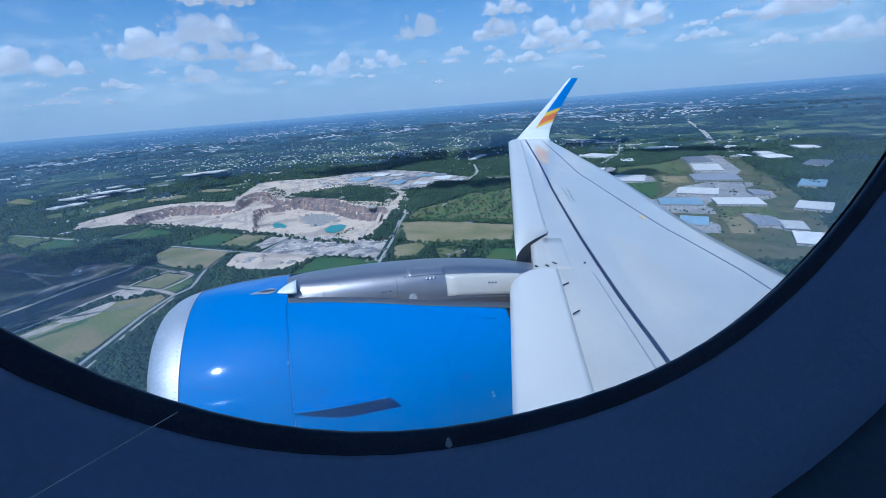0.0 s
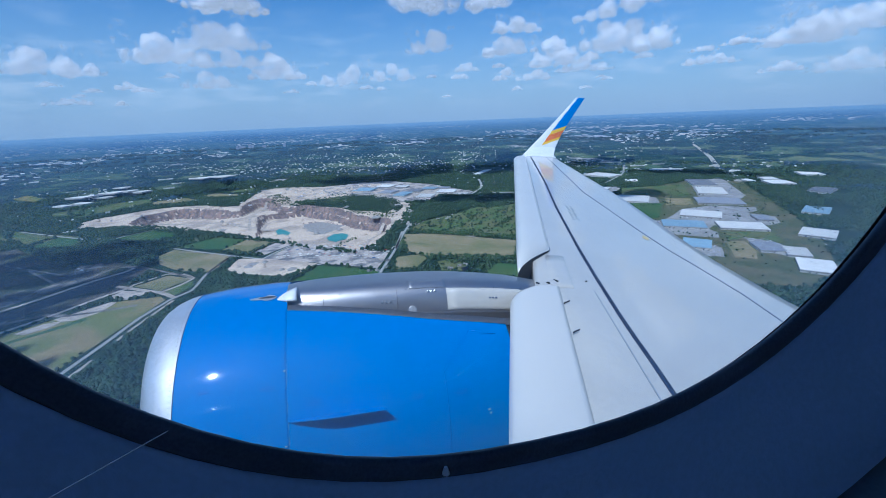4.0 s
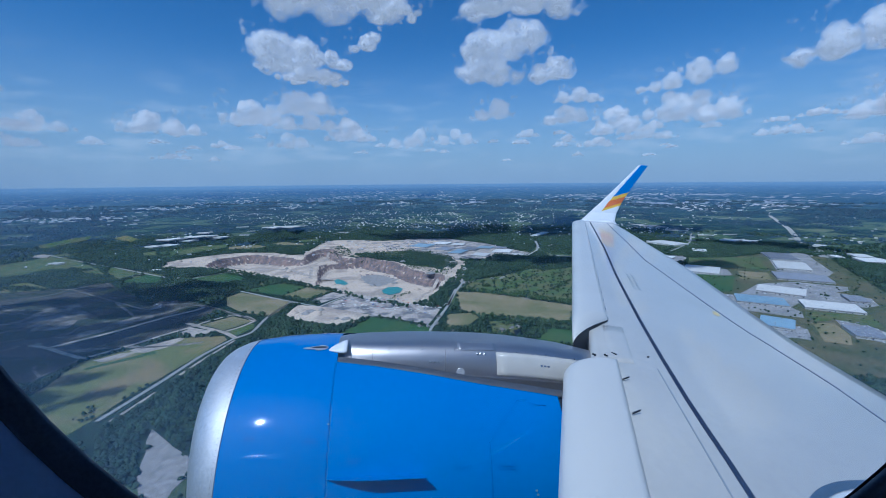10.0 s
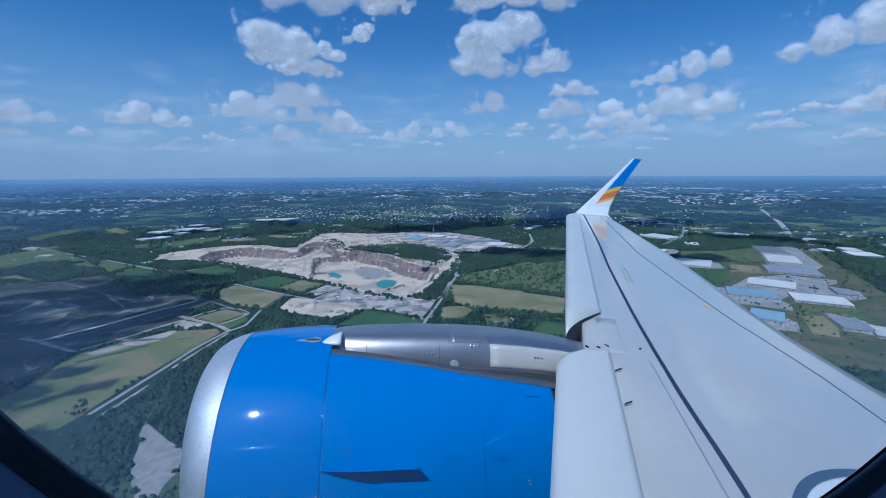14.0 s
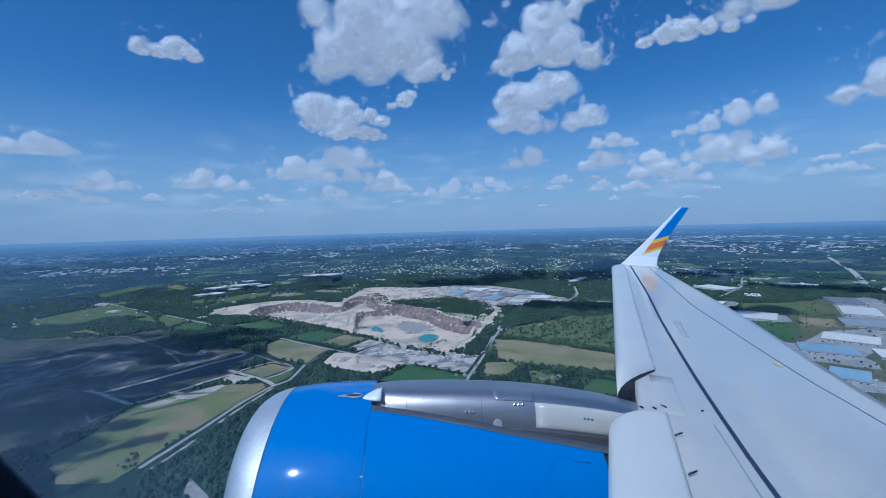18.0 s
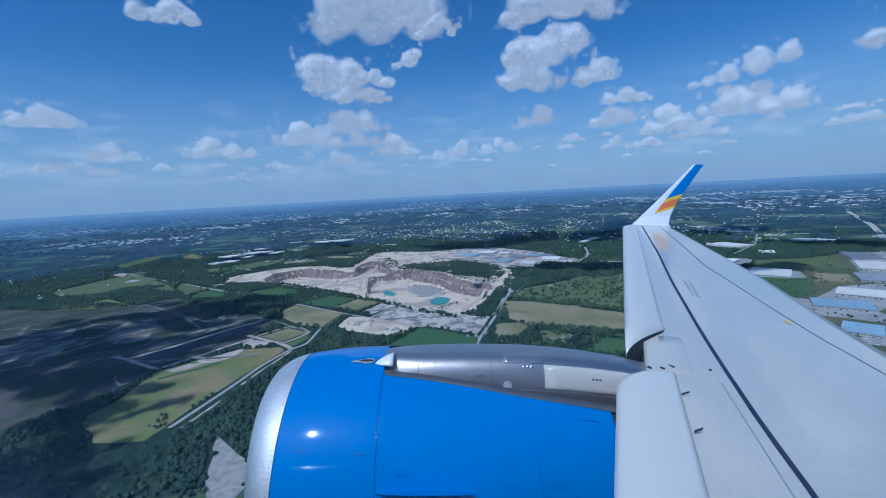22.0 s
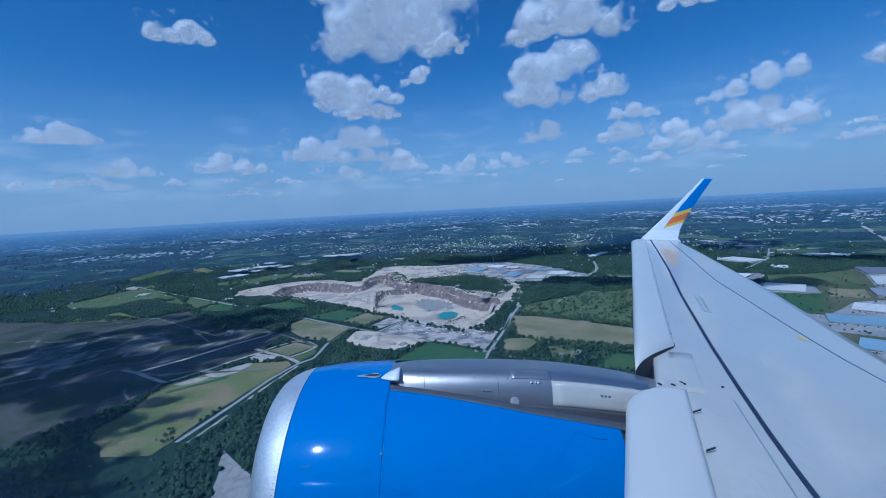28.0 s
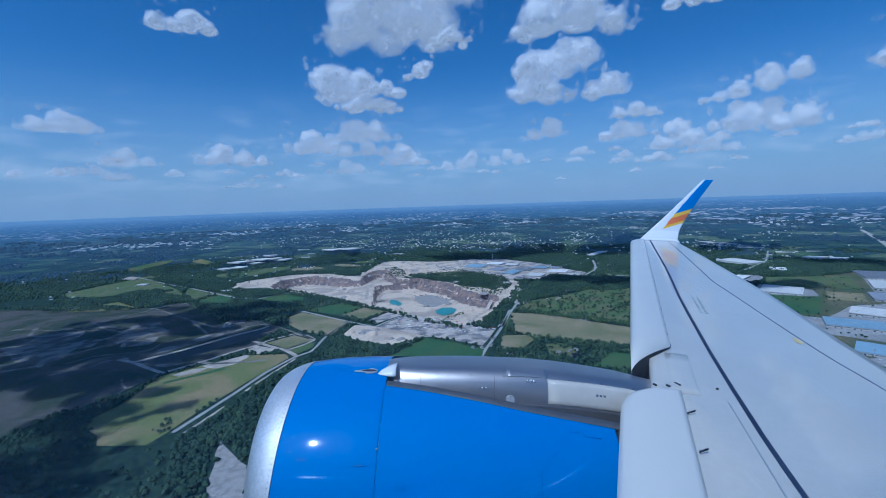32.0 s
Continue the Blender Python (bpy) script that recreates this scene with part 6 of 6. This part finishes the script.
TOWN = [(4, 4600), (0, 5200), (-3, 4300), (-6, 4800), (-9, 4200), (-12, 4700), (-15, 4100), (-18, 4900), (7, 5600), (10, 5200), (2, 6300), (-8, 6000), (-20, 5600), (-28, 4200), (-31, 3900), (-34, 4400), (14, 6000), (20, 6800)]
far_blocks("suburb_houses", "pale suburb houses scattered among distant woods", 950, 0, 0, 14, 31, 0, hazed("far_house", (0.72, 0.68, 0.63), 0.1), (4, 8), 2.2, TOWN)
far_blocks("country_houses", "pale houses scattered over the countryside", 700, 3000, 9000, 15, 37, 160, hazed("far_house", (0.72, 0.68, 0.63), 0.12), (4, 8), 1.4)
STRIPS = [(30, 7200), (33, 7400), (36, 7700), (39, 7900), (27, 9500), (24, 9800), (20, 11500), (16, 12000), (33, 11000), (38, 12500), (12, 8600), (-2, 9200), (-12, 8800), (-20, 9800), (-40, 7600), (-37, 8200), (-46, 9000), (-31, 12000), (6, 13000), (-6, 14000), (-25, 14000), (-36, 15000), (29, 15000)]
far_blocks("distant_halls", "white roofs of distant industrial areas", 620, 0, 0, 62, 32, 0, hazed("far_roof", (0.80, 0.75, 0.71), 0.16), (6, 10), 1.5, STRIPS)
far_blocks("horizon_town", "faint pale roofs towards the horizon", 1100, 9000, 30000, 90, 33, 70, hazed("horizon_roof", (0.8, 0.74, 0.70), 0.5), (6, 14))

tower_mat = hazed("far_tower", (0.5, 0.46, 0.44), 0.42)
rnd = random.Random(9)
cx, cy = (10588, 1563)
cd = math.hypot(cx, cy)
ux, uy = cx / cd, cy / cd
for i in range(16):
    s, hgt = rnd.gauss(0, 1), rnd.uniform(35, 75) * (1.7 if i in (3, 7) else 1)
    x, y = 10500 * ux - s * 330 * uy, 10500 * uy + s * 330 * ux
    p, kk = place(x, y)
    tw = thing("office_tower", Matrix.Translation(p) @ Matrix.Rotation(math.atan2(uy, ux), 4, "Z"), "distant downtown office tower in haze", "tower", "downtown skyline")
    wdt = rnd.uniform(16, 28)
    part("shaft", box(-wdt * kk, wdt * kk, -wdt * kk, wdt * kk, -5, hgt * kk), tower_mat, tw)
    part("roof", box(-wdt * kk * 0.6, wdt * kk * 0.6, -wdt * kk * 0.6, wdt * kk * 0.6, hgt * kk, (hgt + 6) * kk), tower_mat, tw)

# slim mast beyond the quarry
mx, my = (3203, -409)
mast = thing("radio_mast", Matrix.Translation((mx, my, 0)), "slim radio mast beyond the quarry", "mast")
bm = bmesh.new()
bmesh.ops.create_cone(bm, segments=6, radius1=1.6, radius2=0.7, depth=62, cap_ends=True, matrix=Matrix.Translation((0, 0, 31)))
part("pole", bm, G["metal"], mast)

# ---- clouds ----
def cloud_material(name, clear, spread, glow=0.42):
    """White vapour of the far sky: sunlit, its inner scattered light painted as soft emission; clear: how much of the
    sky behind shows.
    """
    m = bpy.data.materials.new(name)
    m.use_nodes = True
    n, l = m.node_tree.nodes, m.node_tree.links
    n.remove(n["Principled BSDF"])
    dif, em, tr = n.new("ShaderNodeBsdfDiffuse"), n.new("ShaderNodeEmission"), n.new("ShaderNodeBsdfTransparent")
    dif.inputs["Color"].default_value = (0.86, 0.86, 0.87, 1)
    em.inputs["Color"].default_value = (0.80, 0.84, 0.94, 1)
    em.inputs["Strength"].default_value = 0.82
    m1, m2 = n.new("ShaderNodeMixShader"), n.new("ShaderNodeMixShader")
    m1.inputs[0].default_value = glow
    l.new(dif.outputs[0], m1.inputs[1])
    l.new(em.outputs[0], m1.inputs[2])
    tc, ns, mr = n.new("ShaderNodeTexCoord"), n.new("ShaderNodeTexNoise"), n.new("ShaderNodeMapRange")
    ns.inputs["Scale"].default_value, ns.inputs["Detail"].default_value, ns.inputs["Roughness"].default_value = 0.013, 8, 0.62
    l.new(tc.outputs["Object"], ns.inputs["Vector"])
    l.new(ns.outputs[0], mr.inputs["Value"])
    mr.inputs["From Min"].default_value, mr.inputs["From Max"].default_value = 0.40, 0.58
    mr.inputs["To Min"].default_value, mr.inputs["To Max"].default_value = max(clear - spread, 0), min(clear + spread, 1)
    l.new(mr.outputs[0], m2.inputs[0])
    l.new(m1.outputs[0], m2.inputs[1])
    l.new(tr.outputs[0], m2.inputs[2])
    l.new(m2.outputs[0], n["Material Output"].inputs[0])
    return m


LEVELS = (0.12, 0.22, 0.32, 0.43, 0.54, 0.66, 0.80, 0.96)
TIERS = {}
# lower tiers are clearer and emit more: horizon haze painted into the clouds
for tier, (thin, glow) in {"high": (0.0, 0.44), "middle": (0.30, 0.50), "low": (0.58, 0.58)}.items():
    TIERS[tier] = [cloud_material("cloud_" + tier, c + (1 - c) * thin, sp * (1 - thin), glow) for c, sp in ((0.94, 0.06), (0.90, 0.10), (0.87, 0.13), (0.84, 0.16), (0.80, 0.19), (0.75, 0.2), (0.68, 0.2), (0.56, 0.18))]


def lattice_noise(shape, cell, rng):
    """Smooth random field over a grid, with swellings of cell steps and finer ones on them."""
    out, amp = np.zeros(shape), 1.0
    for _ in range(4):
        g = rng.normal(0, 1, [int(n / cell) + 3 for n in shape])
        for ax, n in enumerate(shape):
            t = np.arange(n) / cell
            i = t.astype(int)
            f = t - i
            f = (f * f * (3 - 2 * f)).reshape([-1 if k == ax else 1 for k in range(3)])
            g = np.take(g, i, ax) * (1 - f) + np.take(g, i + 1, ax) * f
        out += g * amp
        amp, cell = amp * 0.62, max(cell / 2, 1.0)
    return out


def level_skin(f, level, origin, step):
    """Closed skin where a field on a grid passes a level: one vertex in each mixed cell, one quad across each crossed edge."""
    s = f > level
    nx, ny, nz = f.shape
    acc, cnt = np.zeros((nx - 1, ny - 1, nz - 1, 3)), np.zeros((nx - 1, ny - 1, nz - 1))
    for ax in range(3):
        o1, o2 = [k for k in range(3) if k != ax]
        lo = [slice(None)] * 3
        hi = [slice(None)] * 3
        lo[ax], hi[ax] = slice(0, -1), slice(1, None)
        a, b = f[tuple(lo)], f[tuple(hi)]
        cross = s[tuple(lo)] != s[tuple(hi)]
        t = np.where(cross, (level - a) / np.where(cross, b - a, 1), 0)
        for d1 in (0, 1):
            for d2 in (0, 1):
                cut = [slice(None)] * 3
                cut[o1] = slice(d1, f.shape[o1] - 1 + d1)
                cut[o2] = slice(d2, f.shape[o2] - 1 + d2)
                c, tt = cross[tuple(cut)], t[tuple(cut)]
                acc[..., ax] += np.where(c, tt, 0)
                acc[..., o1] += c * d1
                acc[..., o2] += c * d2
                cnt += c
    on = cnt > 0
    ids = np.full(on.shape, -1)
    ids[on] = np.arange(on.sum())
    co = (np.argwhere(on) + acc[on] / cnt[on][:, None]) * step + origin
    quads = []
    for ax in range(3):
        o1, o2 = (ax + 1) % 3, (ax + 2) % 3
        lo, hi = [slice(None)] * 3, [slice(None)] * 3
        lo[ax], hi[ax] = slice(0, -1), slice(1, None)
        e = np.argwhere(s[tuple(lo)] != s[tuple(hi)])
        e = e[(e[:, o1] > 0) & (e[:, o2] > 0) & (e[:, o1] < f.shape[o1] - 1) & (e[:, o2] < f.shape[o2] - 1)]
        ring = []
        for d1, d2 in ((1, 1), (0, 1), (0, 0), (1, 0)):
            q = e.copy()
            q[:, o1] -= d1
            q[:, o2] -= d2
            ring.append(ids[q[:, 0], q[:, 1], q[:, 2]])
        q = np.stack(ring, -1)
        out = s[e[:, 0], e[:, 1], e[:, 2]]
        quads.append(np.where(out[:, None], q, q[:, ::-1]))
    return co, np.concatenate(quads)


U = 0.0706                                  # degrees in one step of the puffs' offsets


def cloud(az, el, puffs, seed, label="white fair-weather cumulus cloud with flat base", at=None, unit=None, deep=0.0):
    """A heaped cloud round puffs (aside, up, radius); az, el: degrees from the eye."""
    rng = np.random.default_rng(seed)
    d = min(4550.0, 1150.0 / max(math.sin(radians(max(el, 2))), 0.05))
    a, e = radians(az), radians(el)
    pos = Vector((d * math.cos(e) * math.cos(a), d * math.cos(e) * math.sin(a), H + d * math.sin(e))) if at is None else Vector(at)
    k = d * radians(U) if unit is None else unit
    p = [(-x * k, rng.normal(0, 0.25) * r * k + rng.uniform(-deep, deep), z * k, r * k * (0.80 if el > 11 else 0.86)) for x, z, r in puffs]
    # each puff carries smaller ones on its upper half
    for x, y, z, r in list(p):
        for _ in range(5):
            th, ph = rng.uniform(0, 6.283), math.acos(rng.uniform(-0.15, 0.95))
            g = r * rng.uniform(0.7, 0.95)
            p.append((x + g * math.sin(ph) * math.cos(th), y + g * math.sin(ph) * math.sin(th), z + g * math.cos(ph), r * rng.uniform(0.32, 0.55)))
    # low clouds trail thin shreds along their base
    for x, y, z, r in p[:len(puffs)] if at is None and el < 11 else ():
        for sx in (-1, 1, -1.7, 1.7):
            p.append((x + sx * r * rng.uniform(0.9, 1.4), y, z - r * rng.uniform(0.25, 0.6), r * rng.uniform(0.22, 0.42)))
    p = np.array(p)
    lo, hi = (p[:, :3] - p[:, 3:] * 1.75).min(0), (p[:, :3] + p[:, 3:] * 1.75).max(0)
    big = float(np.median(p[:len(puffs), 3]))
    step = max((hi - lo).max() / 52, k * 1.5)
    shape = [int(n) for n in np.ceil((hi - lo) / step) + 3]
    gx, gy, gz = np.meshgrid(*[lo[i] - step + np.arange(shape[i]) * step for i in range(3)], indexing="ij")
    f = np.full(shape, 1e9)
    for x, y, z, r in p:
        f = np.minimum(f, np.sqrt((gx - x) ** 2 + (gy - y) ** 2 + ((gz - z) * 1.05) ** 2) - r * 1.15)
    f = np.clip(0.45 - f / (0.62 * big), -0.2, 1.3)
    f += 0.20 * lattice_noise(shape, max(big * 0.8 / step, 2), rng)
    base = np.median(p[:len(puffs), 2] - p[:len(puffs), 3] * 0.55)
    f -= np.clip((base - gz) / (big * 0.7), 0, 3)
    for ax in range(3):
        end = [slice(None)] * 3
        for v in (0, -1):
            end[ax] = v
            f[tuple(end)] = -0.2
    mats, out = TIERS["high" if el > 11 else "middle" if el > 6 else "low"], []
    for level, mat in zip(LEVELS, mats):
        if (f > level).sum() < 12:
            break
        co, quads = level_skin(f, level, lo - step, step)
        me = bpy.data.meshes.new("cloud")
        me.vertices.add(len(co))
        me.vertices.foreach_set("co", co.ravel())
        me.loops.add(quads.size)
        me.loops.foreach_set("vertex_index", quads.ravel())
        me.polygons.add(len(quads))
        me.polygons.foreach_set("loop_start", np.arange(len(quads)) * 4)
        me.polygons.foreach_set("use_smooth", np.ones(len(quads), bool))
        me.update(calc_edges=True)
        me.materials.append(mat)
        out.append(new("cloud_body" if out else "cloud", me))
    for o in out[1:]:
        o.parent = out[0]
    out[0].matrix_world = Matrix.Translation(pos) @ Matrix.Rotation(a + math.pi / 2, 4, "Z")
    return tagged(out[0], label, "cloud", "clouds")


def heap(w, h, seed):
    """Puffs in a row for a cloud w wide and h high."""
    rng = random.Random(seed)
    n = max(2, round(w / h * 1.5))
    out = []
    for i in range(n):
        u = (i + 0.5) / n * 2 - 1
        r = h * rng.uniform(0.30, 0.5) * (1 - 0.45 * abs(u) ** 2)
        out.append((u * (w / 2 - r * 0.8), -h / 2 + r + rng.uniform(0, 0.2) * h * (1 - abs(u)), r))
    return out


cloud(11.4, 13.9, [(-38, 26, 20), (-12, 10, 36), (30, 13, 30), (2, -14, 26), (52, 8, 14), (-28, -12, 20)], 101)
cloud(5.2, 14.2, [(-9, 6, 14), (9, -6, 14)], 102)
cloud(2.1, 16.0, [(-14, -9, 12), (8, 6, 15), (22, 16, 9)], 103)
cloud(4.8, 21.8, [(-85, -38, 38), (-5, -50, 44), (70, -32, 40), (-22, 35, 54), (50, 48, 50), (108, 68, 40), (-100, 70, 26), (-60, 0, 44), (30, 0, 50)], 104)
cloud(-17.3, 21.1, [(-70, -18, 26), (-45, -8, 36), (15, 12, 42), (62, -22, 28), (-5, 42, 34), (60, 92, 20), (35, 62, 18), (95, -30, 14)], 105)
cloud(-15.8, 14.8, [(-36, 12, 36), (8, 26, 32), (42, 34, 24), (-54, -28, 28), (-14, -32, 28), (20, -38, 20), (-40, -10, 32)], 106)
cloud(-21.4, 12.7, [(-18, -4, 20), (8, 8, 22), (28, 2, 12)], 107)
cloud(-24.4, 10.0, [(-18, -3, 11), (8, 2, 14), (28, -3, 9)], 108)
cloud(-36.1, 11.0, [(-60, -14, 9), (-15, -3, 14), (22, 8, 18), (58, 14, 14), (-38, -10, 10)], 109)
cloud(-50.8, 12.7, [(-62, -22, 18), (-24, -8, 26), (22, 8, 30), (62, 16, 34)], 110)
cloud(-52.9, 6.2, [(-22, -3, 13), (8, 4, 18), (30, 2, 16)], 111)
cloud(-36.3, 7.6, [(-6, 6, 24), (-24, -8, 15), (20, 10, 18)], 112)
cloud(-39.8, 7.1, [(-14, -4, 15), (12, 4, 17)], 113)
cloud(-29.4, 6.8, [(-2, 10, 18), (-22, -10, 14), (18, -8, 15)], 114)
cloud(-23.3, 7.6, [(-24, -6, 13), (2, 6, 17), (26, 2, 12)], 115)
cloud(9.3, 9.0, [(-8, 6, 24), (22, 3, 20), (-36, -4, 14)], 116)
cloud(15.5, 7.7, [(0, 6, 22), (-22, -8, 12), (24, -3, 14)], 117)
cloud(9.0, 7.1, [(-34, 0, 13), (4, 2, 15), (34, -2, 11)], 118)
cloud(4.2, 6.2, [(0, 7, 18), (-16, -6, 13), (20, -8, 11)], 119)
cloud(10.9, 4.9, [(-8, 2, 15), (12, -2, 11)], 120)
cloud(24.5, 6.2, [(-20, 6, 16), (-36, -4, 11), (14, -5, 15), (42, -5, 9)], 121)
cloud(34.8, 5.8, [(-6, 2, 15), (-26, -5, 11), (24, -3, 9)], 122)
cloud(-14.6, 8.6, [(8, 5, 18), (-22, -8, 13)], 123)
cloud(-3.4, 5.2, [(-24, -5, 12), (22, 8, 13), (6, -3, 12)], 124)
cloud(-9.5, 5.7, [(0, 5, 11), (-20, -6, 11), (20, -6, 12)], 125)
for i, (az, el, w, h) in enumerate((
    (35.9, 4.0, 44, 18), (30.8, 4.4, 34, 16), (18.9, 4.4, 38, 12), (-18.7, 6.0, 50, 20), (-26.9, 4.6, 66, 20), (-32.9, 5.3, 84, 24), (-45.8, 5.0, 76, 22), (-48.5, 6.5, 60, 15), (-52.0, 3.6, 60, 16), (24.0, 3.0, 60, 12))):
    cloud(az, el, heap(w, h, i), 130 + i)
for i, (az, el, w, h) in enumerate((
    (-20.6, 35.6, 620, 150), (-45.1, 23.4, 300, 90), (28.7, 20.2, 110, 40), (-32.8, 21.1, 160, 50), (-55.9, 7.5, 120, 50), (-58.2, 3.5, 120, 30), (38.7, 4.6, 80, 22), (40.0, 9.3, 90, 40))):
    cloud(az, el, heap(w, h, i), 150 + i)
# a far field of small fair-weather clouds low over the horizon
rnd = random.Random(17)
for i in range(34):
    el = rnd.uniform(2.6, 6.4)
    cloud(rnd.uniform(-54, 44), el, heap(rnd.uniform(16, 30) * (0.5 + el / 7), rnd.uniform(6, 10) * (0.5 + el / 6), 200 + i), 200 + i)
# clouds added high up, most out of view, to shade parts of the ground
SHADED = [(1290, 930), (1510, 745), (1480, 1150), (1700, 960), (1650, 1360), (1880, 1150), (1060, 1010), (1230, 1240), (1420, 1470), (1870, 860)]
for i, (gx, gy, w, h, deep, high) in enumerate([(x, y, 560 - 170 * (y < 800), 150, 170, 2000) for x, y in SHADED] + [(960, 620, 120, 45, 20, 2000), (1010, 770, 220, 70, 60, 2000), (890, 790, 300, 80, 80, 2000), (760, 730, 300, 80, 80, 2000), (640, 650, 260, 80, 80, 2000), (3600, -40, 520, 110, 110, 1150), (2420, -560, 240, 70, 60, 1150)]):
    c = Vector((gx, gy, 0)) + SUN * (high / SUN.z)
    cloud(0, 20, heap(w, h, 40 + i) + heap(w * 0.85, h, 50 + i) + heap(w * 0.75, h, 60 + i), 300 + i, "broad cumulus cloud added to shade the fields", c, 1.0, deep)
